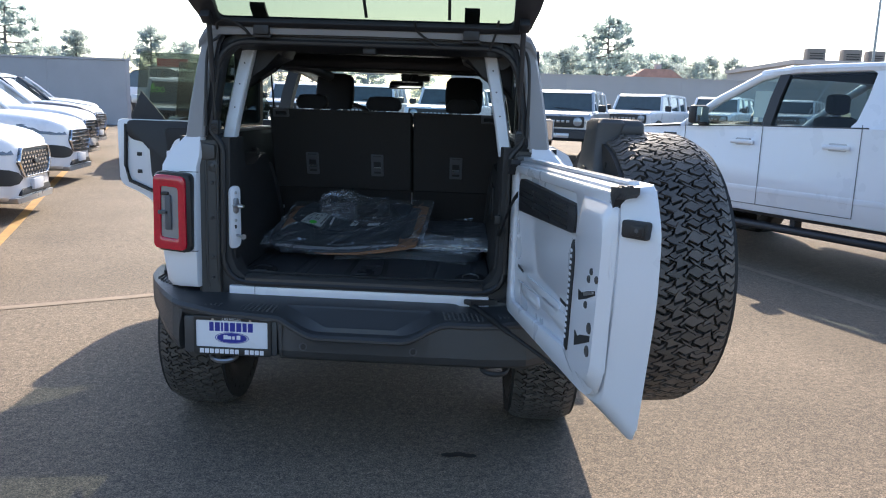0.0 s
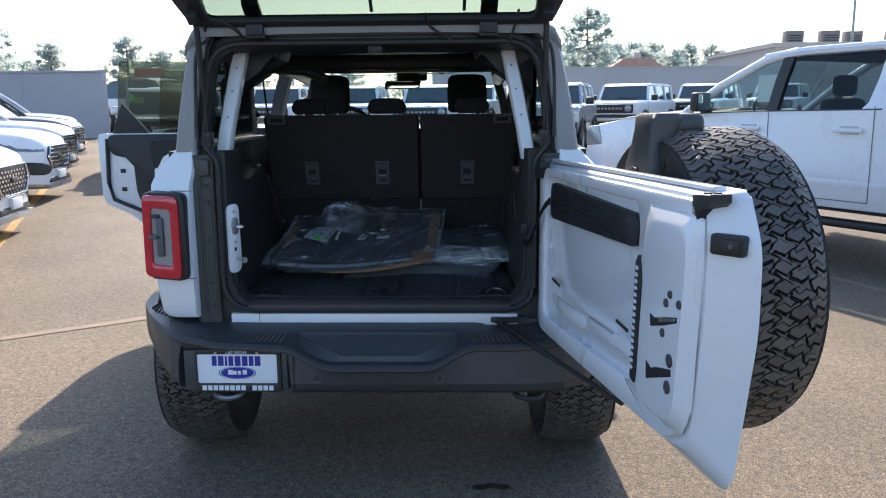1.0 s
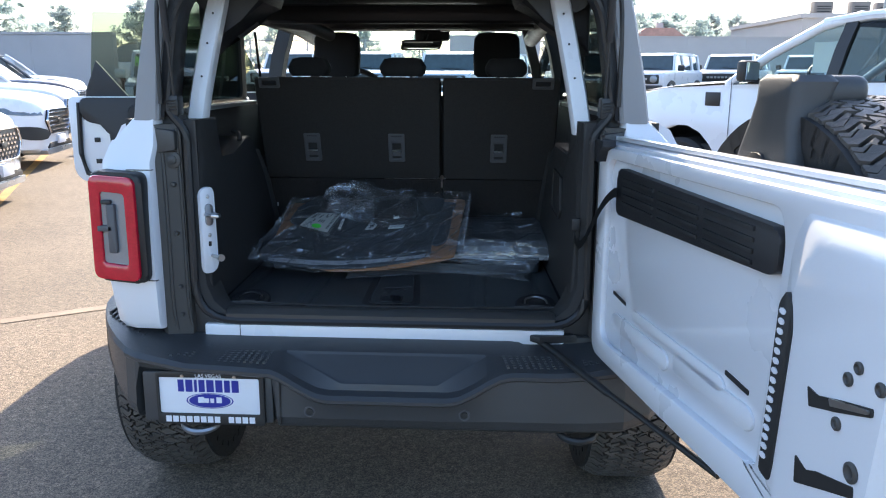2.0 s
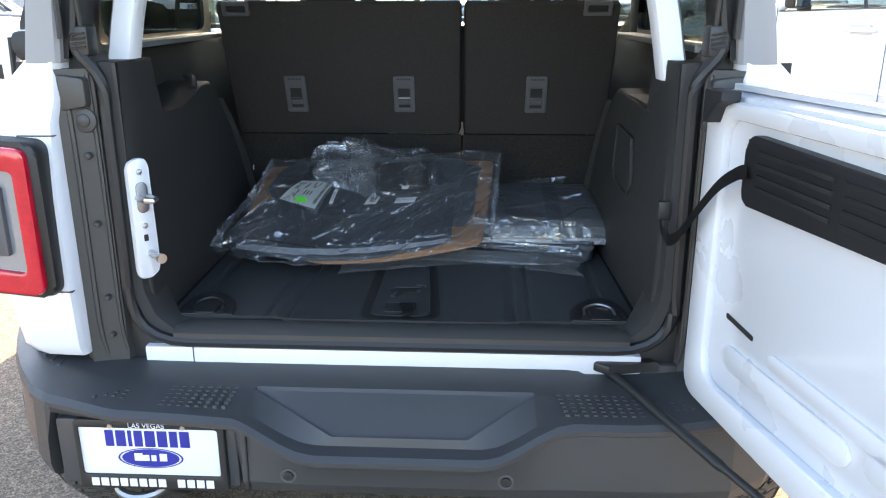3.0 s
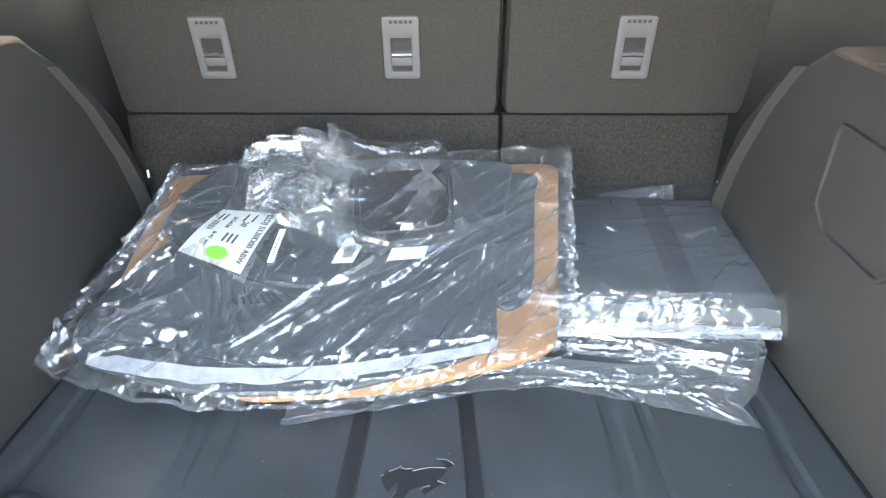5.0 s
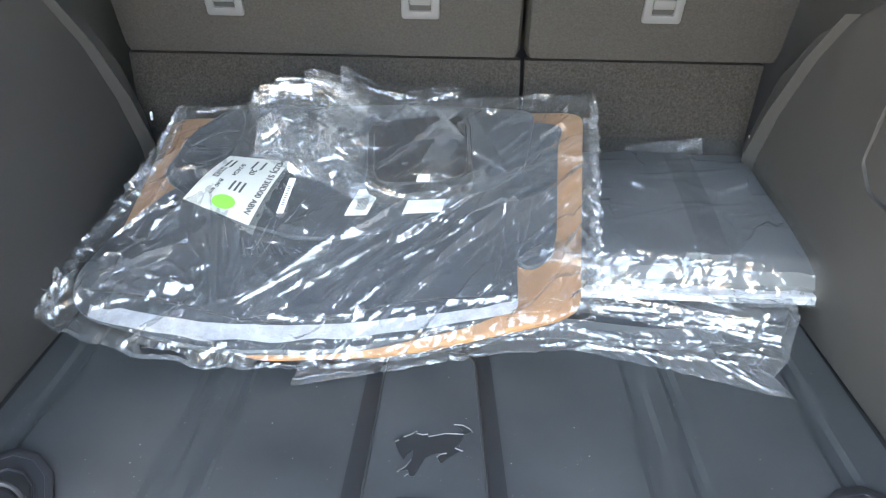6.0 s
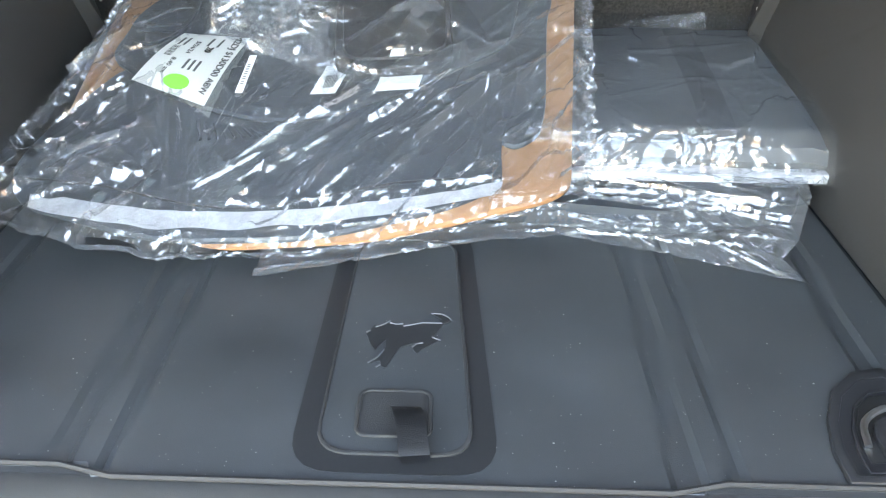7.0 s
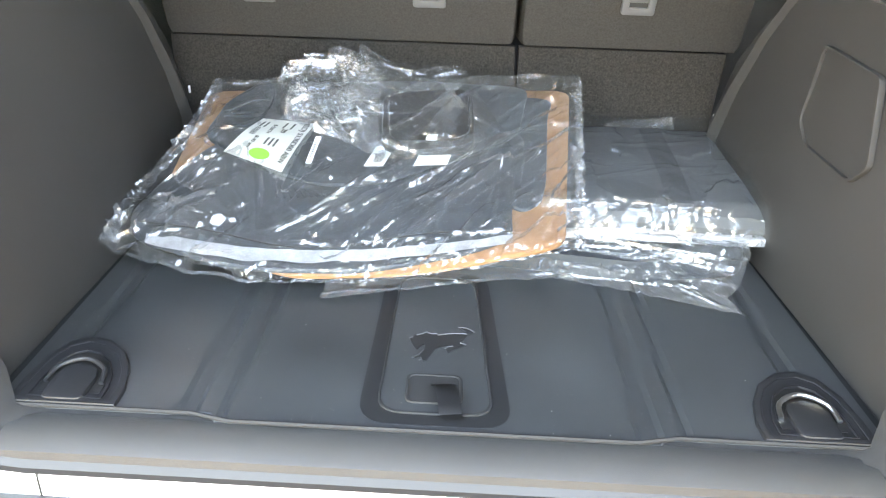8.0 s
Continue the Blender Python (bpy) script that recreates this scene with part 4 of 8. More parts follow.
# side trims
for s in (-1, 1):
    prof = [(-0.02, 0.78), (0.90, 0.78), (0.885, 0.86), (0.86, 0.98), (0.80, 1.09), (0.70, 1.18), (0.52, 1.268), (0.168, 1.245), (0.152, 1.262), (0.148, 1.372), (-0.02, 1.372)]
    if s < 0:
        prof = [(-0.02, 0.78), (0.90, 0.78), (0.885, 0.86), (0.86, 0.98), (0.80, 1.09), (0.70, 1.18), (0.54, 1.282), (0.46, 1.276), (0.30, 1.240), (0.17, 1.232), (0.145, 1.246), (0.136, 1.372), (-0.02, 1.372)]
    bm = bmesh.new()
    a = [bm.verts.new((s * (0.545 + 0.02 * min(1, (z - 0.78) / 0.5) + (0.012 if y < 0.1 else 0)), y, z)) for y, z in prof]
    b = [bm.verts.new((s * 0.80, y, z)) for y, z in prof]
    bm.faces.new(a)
    bm.faces.new(b[::-1])
    for i in range(len(prof)):
        bm.faces.new((a[i], b[i], b[(i + 1) % len(prof)], a[(i + 1) % len(prof)]))
    es = [e for e in bm.edges if e.verts[0] in a and e.verts[1] in a]
    bmesh.ops.bevel(bm, geom=es, offset=0.011, segments=3, affect="EDGES", profile=0.5, clamp_overlap=True)
    trim = cp("side_trim", bm, M_trim, label="dark grey moulded cargo side trim")
    # recess beside the pillar and crease down the sloping front edge
    cr = [(0.566, 0.575, 1.232), (0.562, 0.66, 1.15), (0.556, 0.745, 1.04), (0.550, 0.80, 0.94), (0.547, 0.825, 0.84)]
    cp("trim_crease", loft([[(s * (x + 0.004), y, z), (s * (x - 0.012), y + 0.034, z - 0.006), (s * (x - 0.010), y + 0.040, z - 0.007), (s * (x + 0.004), y + 0.052, z - 0.010)] for x, y, z in cr]), M_trim, trim)
    if s > 0:
        pp = rounded([(0.245, 1.06), (0.285, 1.025), (0.44, 1.03), (0.475, 1.06), (0.445, 1.185), (0.27, 1.175)], 0.012, 3)
        pin = [(0.36 + (y - 0.36) * 0.955, 1.1 + (z - 1.1) * 0.94) for y, z in pp]
        cp("trim_panel_rim", ring(pp, pin, 0.553, 0.5615, "x", 0.001), M_trim, trim)
        cp("trim_panel", prism(pin, 0.5585, 0.565, "x"), M_trim, trim)
        cp("trim_pocket", box((0.575, 0.18, 1.252), (0.70, 0.46, 1.262)), M_black, trim)
    else:
        cp("trim_handle", tube(curve_pts([(-0.580, 0.435, 1.272), (-0.584, 0.455, 1.288), (-0.598, 0.48, 1.298), (-0.62, 0.50, 1.30)], 4), 0.009, 6), M_trim, trim)
        cp("pale_tab", box((-0.551, 0.868, 0.962), (-0.547, 0.873, 0.978), 0.001), M_white, trim)
    # wall above the trim up to the window
    cp("upper_trim", prism([(0.05, 1.22), (0.45, 1.22), (0.50, 0.72), (1.75, 0.72), (1.75, 1.385), (0.05, 1.385)], s * 0.69, s * 0.74, "x", 0.01), M_trim)
    cp("window_ledge", prism([(0.10, 1.385), (0.95, 1.385), (0.95, 1.40), (0.10, 1.40)], s * 0.64, s * 0.70, "x", 0.004), M_wire, label="bare metal window ledge")
    cp("jamb_strip", loft([[(s * 0.580, -0.022, z), (s * 0.590, -0.022, z), (s * 0.590, -0.034, z), (s * 0.580, -0.034, z)] for z in (0.9, 1.2, 1.37)], close=True), M_seal)
    cp("belt_anchor", box((s * 0.60 - 0.012, 0.93, 1.28), (s * 0.60 + 0.012, 0.96, 1.36), 0.004), M_seal)
cp("seat_belt", loft([[(-0.605, 0.955, 1.36), (-0.605, 1.0, 1.36)], [(-0.63, 0.965, 1.5), (-0.63, 1.01, 1.5)], [(-0.65, 0.99, 1.68), (-0.65, 1.03, 1.68)]], caps=False), M_seat)

# rear seats: a wide and a narrow back
def back_y(z):
    return 0.945 - (z - 1.08) * 0.40


def seat_half(x0, x1, label):
    cx = (x0 + x1) / 2
    rows = []
    for z in (1.075, 1.09, 1.2, 1.35, 1.45, 1.485, 1.497):
        e = 0.0 if z < 1.49 else 0.02
        i = 0.006 if z in (1.075, 1.497) else 0.0
        y = back_y(z)
        rows.append([(x0 + i, y + 0.02 + e, z), (x0 + 0.006 + i, y + e * 0.5, z), (x0 + 0.02, y - 0.002 + e * 0.5, z), (x1 - 0.02, y - 0.002 + e * 0.5, z), (x1 - 0.006 - i, y + e * 0.5, z), (x1 - i, y + 0.02 + e, z), (x1 - i, y + 0.15, z - 0.01), (x0 + i, y + 0.15, z - 0.01)])
    st = cp("rear_seatback", loft(rows, close=True), M_carpet, label=label)
    lower = loft([[(x0 + 0.01 if x0 < 0 else x0, 0.938, 1.072), (x1 - (0.03 if x1 > 0.3 else 0), 0.938, 1.072), (x1 - (0.03 if x1 > 0.3 else 0), 0.96, 1.072), (x0 + 0.01 if x0 < 0 else x0, 0.96, 1.072)],
                  [(x0 + 0.02 if x0 < 0 else x0, 0.915, 0.93), (x1 - (0.05 if x1 > 0.3 else 0), 0.915, 0.93), (x1 - (0.05 if x1 > 0.3 else 0), 0.94, 0.93), (x0 + 0.02 if x0 < 0 else x0, 0.94, 0.93)],
                  [(x0 + 0.02 if x0 < 0 else x0, 0.86, 0.80), (x1 - (0.05 if x1 > 0.3 else 0), 0.86, 0.80), (x1 - (0.05 if x1 > 0.3 else 0), 0.9, 0.80), (x0 + 0.02 if x0 < 0 else x0, 0.9, 0.80)]], close=True)
    cp("carpet_flap", lower, M_carpet2, st, "dark carpeted flap")
    return st


seat_a = seat_half(-0.61, 0.141, "dark charcoal carpeted wide rear seatback")
seat_b = seat_half(0.149, 0.615, "dark charcoal carpeted narrow rear seatback")


def face_m(x, z, lift=0.0):
    """A frame lying on the leaning seatback: x across, z up its face, -y out of it."""
    return Matrix.Translation((x, back_y(z) - 0.002 - lift, z)) @ Matrix.Rotation(math.atan(0.40), 4, "X")


for x, st in ((-0.395, seat_a), (-0.043, seat_a), (0.381, seat_b)):
    F = SH @ face_m(x, 1.21)
    lt = part("anchor_bezel", ring(rrect(-0.034, 0.034, -0.064, 0.064, 0.006), rrect(-0.019, 0.019, -0.048, 0.022, 0.003), -0.006, 0.004, "y", 0.002), M_latch_grey, st, "grey plastic anchor bezel", m=F)
    part("anchor_slot", prism(rrect(-0.02, 0.02, -0.05, 0.024, 0.003), -0.001, 0.004, "y"), M_ink, st, m=F)
    part("anchor_bar", box((-0.019, -0.007, -0.014), (0.019, -0.002, -0.010)), M_steel, st, m=F)
    part("anchor_bar", box((-0.019, -0.006, -0.036), (0.019, -0.001, -0.018), 0.002), M_latch_grey, st, m=F)
    for k in range(5):
        part("anchor_mark", box((-0.02 + 0.009 * k, -0.007, 0.052), (-0.014 + 0.009 * k, -0.0058, 0.058)), M_seal, st, m=F)
for x, st in ((-0.545, seat_a), (0.545, seat_b)):
    F = SH @ face_m(x, 1.475)
    part("release_handle", ring(rrect(-0.042, 0.042, -0.022, 0.022, 0.006), rrect(-0.03, 0.03, -0.012, 0.010, 0.004), -0.008, 0.004, "y", 0.002), M_latch_grey, st, m=F)
    part("release_pull", box((-0.028, -0.004, -0.008), (0.028, 0.004, 0.006), 0.003), M_seat, st, m=F)


def headrest(x, y, z0, z1, wd, dp, parent, name="headrest"):
    rows = []
    for k, (f, zz) in enumerate(((0.80, z0), (0.96, z0 + 0.015), (1.0, (z0 + z1) / 2), (0.96, z1 - 0.03), (0.80, z1 - 0.006), (0.5, z1))):
        pts = rrect(x - wd / 2 * f, x + wd / 2 * f, y - dp / 2 * (0.6 + 0.4 * f), y + dp / 2 * (0.6 + 0.4 * f), dp * 0.24, 3)
        rows.append([(px, py + (zz - z0) * 0.1, zz) for px, py in pts])
    h = cp(name, loft(rows, close=True), M_seat, parent, "dark leather-look headrest")
    for dx in (-0.045, 0.045):
        cp("headrest_post", tube([(x + dx, y, z0 - 0.06), (x + dx, y, z0 + 0.01)], 0.006, 8), M_steel, parent)
    return h


headrest(-0.40, 0.90, 1.50, 1.575, 0.17, 0.10, seat_a)
headrest(-0.015, 0.90, 1.50, 1.575, 0.19, 0.10, seat_a)
headrest(0.405, 0.90, 1.50, 1.575, 0.17, 0.10, seat_b)
for x, lb in ((-0.435, "dark front driver seat"), (0.415, "dark front passenger seat")):
    rows = []
    for z, wd, y in ((0.75, 0.25, 1.66), (0.95, 0.26, 1.70), (1.2, 0.26, 1.77), (1.38, 0.23, 1.82), (1.47, 0.17, 1.85)):
        pts = rrect(x - wd, x + wd, y - 0.05, y + 0.10, 0.045, 3)
        rows.append([(px, py, z) for px, py in pts])
    fs = cp("front_seat", loft(rows, close=True), M_seat, label=lb)
    cp("seat_cushion", box((x - 0.26, 1.72, 0.62), (x + 0.26, 2.25, 0.78), 0.05), M_seat, fs)
    headrest(x, 1.90, 1.495, 1.725, 0.245, 0.11, fs)
# dash, wheel, mirror, windscreen
cp("dashboard", prism([(2.45, 0.9), (2.42, 1.30), (2.48, 1.385), (2.62, 1.40), (2.95, 1.36), (2.95, 0.9)], -0.76, 0.76, "x", 0.02), M_black, label="black dashboard")
WM = SH @ Matrix.Translation((-0.40, 2.30, 1.36)) @ Matrix.Rotation(radians(-24), 4, "X")
wheel_bm = bmesh.new()
for k in range(28):
    a, b = 2 * math.pi * k / 28, 2 * math.pi * (k + 1) / 28
    tube([(0.185 * math.cos(a), 0, 0.185 * math.sin(a)), (0.185 * math.cos(b), 0, 0.185 * math.sin(b))], 0.016, 8, wheel_bm)
sw = part("steering_wheel", wheel_bm, M_seat, suv, "black steering wheel", m=WM)
part("wheel_hub", box((-0.075, -0.02, -0.06), (0.075, 0.04, 0.05), 0.02), M_black, sw, m=WM)
for a in (0, 180, 270):
    c, sn = math.cos(radians(a)), math.sin(radians(a))
    part("wheel_spoke", tube([(0.05 * c, 0.01, 0.05 * sn), (0.18 * c, 0.0, 0.18 * sn)], 0.015, 6), M_black, sw, m=WM)
mir = cp("inside_mirror", prism(rounded([(-0.145, 1.652), (0.105, 1.657), (0.12, 1.715), (-0.13, 1.715)], 0.02, 4), 2.57, 2.60, "y", 0.008), M_ink, label="black inside mirror")
cp("mirror_face", prism(rounded([(-0.132, 1.660), (0.098, 1.664), (0.11, 1.708), (-0.12, 1.708)], 0.016, 4), 2.564, 2.5695, "y"), M_mirror, mir)
cp("mirror_stem", tube([(0.0, 2.6, 1.70), (0.02, 2.68, 1.76)], 0.014, 8), M_ink, mir)
cp("camera_box", box((-0.06, 2.66, 1.71), (0.16, 2.74, 1.79), 0.02), M_ink, mir)
cp("windscreen", loft([[(-0.745, 2.955, 1.37), (0.745, 2.955, 1.37)], [(-0.66, 2.75, 1.79), (0.66, 2.75, 1.79)]], caps=False), M_glass_w, label="clear windscreen")
cp("screen_edge", box((-0.66, 2.72, 1.775), (0.66, 2.78, 1.815), 0.008), M_black)
cp("bonnet", prism([(2.95, 0.75), (2.95, 1.33), (3.4, 1.325), (3.95, 1.27), (4.05, 1.18), (4.05, 0.75)], -0.80, 0.80, "x", 0.04), M_white, label="white bonnet")
for s in (-1, 1):
    cp("front_fender", prism([(2.95, 0.95), (2.95, 1.28), (3.9, 1.22), (4.0, 1.0)], s * 0.80, s * 0.93, "x", 0.03), M_white)
    mrr = cp("door_mirror", box((s * 1.04 - 0.09, 2.86, 1.30), (s * 1.04 + 0.09, 2.94, 1.47), 0.03), M_grey_top)
    cp("mirror_face", box((s * 1.04 - 0.075, 2.853, 1.315), (s * 1.04 + 0.075, 2.8585, 1.455), 0.0), M_mirror, mrr)
    cp("mirror_arm", tube([(s * 0.88, 2.92, 1.30), (s * 1.0, 2.9, 1.33)], 0.02, 8), M_black, mrr)
cp("floor_pan", box((-0.80, 0.0, 0.56), (0.80, 3.9, 0.70), 0.02), M_under, label="dark underbody")
cp("rear_axle", tube([(-0.72, 0.53, 0.40), (-0.2, 0.53, 0.40), (-0.1, 0.53, 0.40), (0.1, 0.53, 0.40), (0.2, 0.53, 0.40), (0.72, 0.53, 0.40)], [0.05, 0.05, 0.12, 0.12, 0.05, 0.05], 12), M_under)
cp("silencer", tube([(0.25, 0.12, 0.47), (0.3, 0.12, 0.47), (0.62, 0.12, 0.47), (0.66, 0.12, 0.47)], [0.05, 0.09, 0.09, 0.05], 14), M_under)


# ---- tyres ----
TY_R, TY_W = 0.425, 0.29
PITCH = 58
SINGLE = 50
UH = math.pi * TY_R / PITCH
random.seed(4)
ROWS = 6
OFF = [0.0, 0.42, 0.13, 0.61, 0.24, 0.70]
EDGES = [-0.145, -0.094, -0.046, 0.0, 0.046, 0.094, 0.145]


def border(i, u, row):
    """The winding groove between two rows of blocks, repeating with the pitch."""
    if i in (0, ROWS):
        return EDGES[i]
    t = u / (2 * UH) + OFF[row] + 0.61 * i * i
    return EDGES[i] + (0.0125 if 1 < i < ROWS - 1 else 0.009) * (math.sin(2 * math.pi * t) + 0.40 * math.sin(4 * math.pi * t + 1.1 * i))


def cross(i, w, side):
    """The hooked cut between two blocks of a row, w from 0 to 1 across it."""
    s_ = 1 if i % 2 else -1
    return side * UH + s_ * (0.0085 * math.sin(2 * math.pi * w) + 0.010 * (w - 0.5))


def lug_outline(i, lo, hi, g0, g1, jit):
    """One part of a block: from one cut to the next, between two winding grooves."""
    pts = []
    for k in range(5):
        t = k / 4
        a, b = cross(i, 0.0, lo) + g0, cross(i, 0.0, hi) - g1
        u = a + (b - a) * t
        pts.append((u, border(i, u, i) + 0.0038))
    for w in (0.3, 0.7):
        pts.append((cross(i, w, hi) - g1, border(i, cross(i, w, hi), i) * (1 - w) + border(i + 1, cross(i, w, hi), i) * w))
    for k in range(5):
        t = 1 - k / 4
        a, b = cross(i, 1.0, lo) + g0, cross(i, 1.0, hi) - g1
        u = a + (b - a) * t
        pts.append((u, border(i + 1, u, i) - 0.0038))
    for w in (0.7, 0.3):
        pts.append((cross(i, w, lo) + g0, border(i, cross(i, w, lo), i) * (1 - w) + border(i + 1, cross(i, w, lo), i) * w))
    return [(u + jit * random.uniform(-1, 1), v + jit * random.uniform(-1, 1)) for u, v in pts]


LUGS = []
for row in range(ROWS):
    for var in range(4):
        cut = (0.12, -0.2, 0.25, 0.0)[var]
        wide, slit = 0.0044, 0.0012
        LUGS.append((row, (lug_outline(row, -1, cut, wide, slit, 0.0011), lug_outline(row, cut, 1, slit, wide, 0.0011))))


def lug_bm(halves, bm=None, ang=0.0, h=0.016):
    """A tread block cut in two by a narrow slit."""
    bm = bm or bmesh.new()

    def at(u, v, r):
        drop = 0.0022 * (abs(v) / 0.09) ** 2 if abs(v) < 0.09 else 0.0022 + 0.45 * (abs(v) - 0.09) ** 1.5 / 0.055 ** 0.5
        a = ang + u / TY_R
        rr = r - drop
        return (v, rr * math.cos(a), rr * math.sin(a))
    for pts in halves:
        lo = [bm.verts.new(at(u, v, TY_R - h)) for u, v in pts]
        hi = [bm.verts.new(at(u, v, TY_R)) for u, v in pts]
        n = len(pts)
        for i in range(n):
            bm.faces.new((lo[i], lo[(i + 1) % n], hi[(i + 1) % n], hi[i]))
        bm.faces.new(hi)
    return bm


CARCASS = [(-0.10, 0.215), (-0.132, 0.24), (-0.150, 0.30), (-0.151, 0.345), (-0.148, 0.375), (-0.140, 0.390), (-0.115, 0.401), (-0.09, 0.406), (0, 0.408), (0.09, 0.406), (0.115, 0.401), (0.140, 0.390), (0.148, 0.375), (0.151, 0.345), (0.150, 0.30), (0.132, 0.24), (0.10, 0.215)]


def tyre_on(name, parent, m, label, single):
    """A mud tyre, its axis along local x."""
    ty = part(name, lathe(CARCASS, 72, m=m), M_rubber, parent, label)
    bm = bmesh.new()
    for s in (-1, 1):
        for k in range(PITCH):
            a = 2 * math.pi * k / PITCH
            B = Matrix.Rotation(a, 4, "X")
            box((s * 0.1465 - 0.0075, 0.335 + 0.02 * (k % 2), -0.024), (s * 0.1465 + 0.0075, 0.393, 0.024), 0.0, bm, m=m @ B)
    tagged(part("shoulder_band", bm, M_rubber, ty, smooth=0), kind="stuff")
    if single:
        shared = {}
        for row, pts in LUGS:
            me = bpy.data.meshes.new("tread_block")
            bm = lug_bm(pts)
            bmesh.ops.recalc_face_normals(bm, faces=bm.faces)
            bm.to_mesh(me)
            bm.free()
            me.materials.append(M_tread)
            shared.setdefault(row, []).append(me)
        bm = bmesh.new()
        for k in range(SINGLE, PITCH):
            for row in range(ROWS):
                lug_bm(LUGS[row * 4 + (k * 3 + row + k // 4) % 4][1], bm, 2 * math.pi * (k + OFF[row]) / PITCH)
        bm.transform(m)
        tagged(part("tread", bm, M_tread2, ty, smooth=25), kind="stuff")
        for k in range(SINGLE):
            for row in range(ROWS):
                ob = new("tread_block", shared[row][(k * 3 + row + k // 4) % 4])
                ob.parent = ty
                ob.matrix_local = m @ Matrix.Rotation(2 * math.pi * (k + OFF[row]) / PITCH, 4, "X")
    else:
        bm = bmesh.new()
        for k in range(PITCH):
            for row in range(ROWS):
                lug_bm(LUGS[row * 4 + (k * 3 + row + k // 4) % 4][1], bm, 2 * math.pi * (k + OFF[row]) / PITCH)
        bm.transform(m)
        tagged(part("tread", bm, M_tread2, ty, smooth=25), kind="stuff")
    rim = lathe([(-0.09, 0.0), (-0.09, 0.10), (-0.07, 0.12), (-0.06, 0.19), (-0.10, 0.205), (-0.105, 0.222), (0.105, 0.222), (0.10, 0.205), (0.05, 0.19), (0.03, 0.10), (0.06, 0.06), (0.065, 0.0)], 32, m=m)
    part("rim", rim, M_dark_metal, ty, "dark alloy rim")
    return ty


for s in (-1, 1):
    tyre_on("wheel", suv, SH @ Matrix.Translation((s * 0.83, 0.53, 0.42)) @ Matrix.Rotation(radians(20 * s), 4, "X"), "black mud-terrain wheel on the asphalt", False)
    cp("brake_disc", lathe([(-0.02, 0), (-0.02, 0.17), (0.02, 0.17), (0.02, 0)], 24, m=Matrix.Translation((s * 0.70, 0.53, 0.42))), M_under)
for s in (-1, 1):
    part("wheel", lathe(CARCASS, 40, m=SH @ Matrix.Translation((s * 0.83, 3.48, 0.42))), M_rubber, suv)

# ---- swing gate, hinged beside the opening ----
es = Vector((0.147, -1, 0)).normalized()
ni = Vector((-1, -0.147, 0)).normalized()
G = Matrix(((es.x, ni.x, 0, 0.622), (es.y, ni.y, 0, -0.13), (0, 0, 1, 0), (0, 0, 0, 1)))
g_out = rounded([(-0.045, 0.662), (1.20, 0.700), (1.32, 0.712), (1.362, 0.738), (1.428, 1.09), (1.424, 1.26), (1.362, 1.368), (-0.045, 1.335)], [0.05, 0.1, 0.05, 0.05, 0.05, 0.04, 0.015, 0.02], 4)
g_in = rounded([(-0.040, 0.685), (1.15, 0.765), (1.26, 0.785), (1.295, 0.82), (1.335, 1.09), (1.335, 1.25), (1.318, 1.352), (-0.040, 1.322)], [0.05, 0.1, 0.05, 0.05, 0.05, 0.04, 0.015, 0.02], 4)
gate = part("swing_gate", prism(g_out, -0.075, -0.006, "y", 0.008, seg=3, top=g_in), M_white, suv, "white swing gate standing open, inner side bare", m=G)


def gp(name, bm, material, label="", smooth=38):
    return part(name, bm, material, gate, label, m=G, smooth=smooth)


# raised inner shell: border and pressed bump
shell_o = rounded([(-0.02, 0.70), (1.15, 0.78), (1.25, 0.80), (1.325, 1.10), (1.33, 1.27), (1.31, 1.345), (-0.02, 1.315)], [0.06, 0.08, 0.06, 0.05, 0.04, 0.03, 0.03], 5)
shell_i = rounded([(0.06, 0.765), (0.95, 0.84), (0.975, 0.85), (1.0, 1.10), (1.0, 1.25), (0.98, 1.302), (0.06, 1.285)], [0.06, 0.05, 0.02, 0.02, 0.02, 0.05, 0.05], 5)
gp("inner_shell", ring(shell_o, shell_i, -0.01, 0.012, "y", 0.009), M_white)
for a, b, z, h in ((0.14, 0.52, 0.845, 0.024), (0.58, 0.92, 0.885, 0.024), (0.30, 0.80, 0.905, 0.016)):
    zz = [(a, z - h), (b, z - h + 0.02), (b + 0.02, z + 0.02), (b, z + h + 0.02), (a, z + h), (a - 0.02, z)]
    gp("pressed_ridge", prism(rounded(zz, 0.03, 4), -0.008, -0.0005, "y", 0.004, seg=3), M_white)
b0 = rounded([(1.0, 0.842), (1.08, 0.81), (1.24, 0.80), (1.31, 0.85), (1.335, 1.24), (1.325, 1.335), (1.02, 1.325), (1.0, 1.28)], [0.03, 0.08, 0.05, 0.05, 0.06, 0.03, 0.03, 0.03], 5)
b1 = rounded([(1.046, 0.850), (1.11, 0.842), (1.25, 0.845), (1.285, 0.89), (1.318, 1.20), (1.312, 1.285), (1.12, 1.282), (1.078, 1.20)], [0.03, 0.07, 0.05, 0.05, 0.06, 0.03, 0.04, 0.03], 5)
gp("pressed_bump", prism(b0, 0.0, 0.032, "y", 0.012, seg=3, top=b1), M_white)
vent = gp("vent_panel", prism(rounded([(0.17, 1.148), (0.97, 1.188), (0.993, 1.20), (0.993, 1.255), (0.975, 1.27), (0.175, 1.272), (0.158, 1.255), (0.158, 1.165)], 0.022, 4), -0.008, 0.014, "y", 0.004), M_black, "black vent panel with louvres")
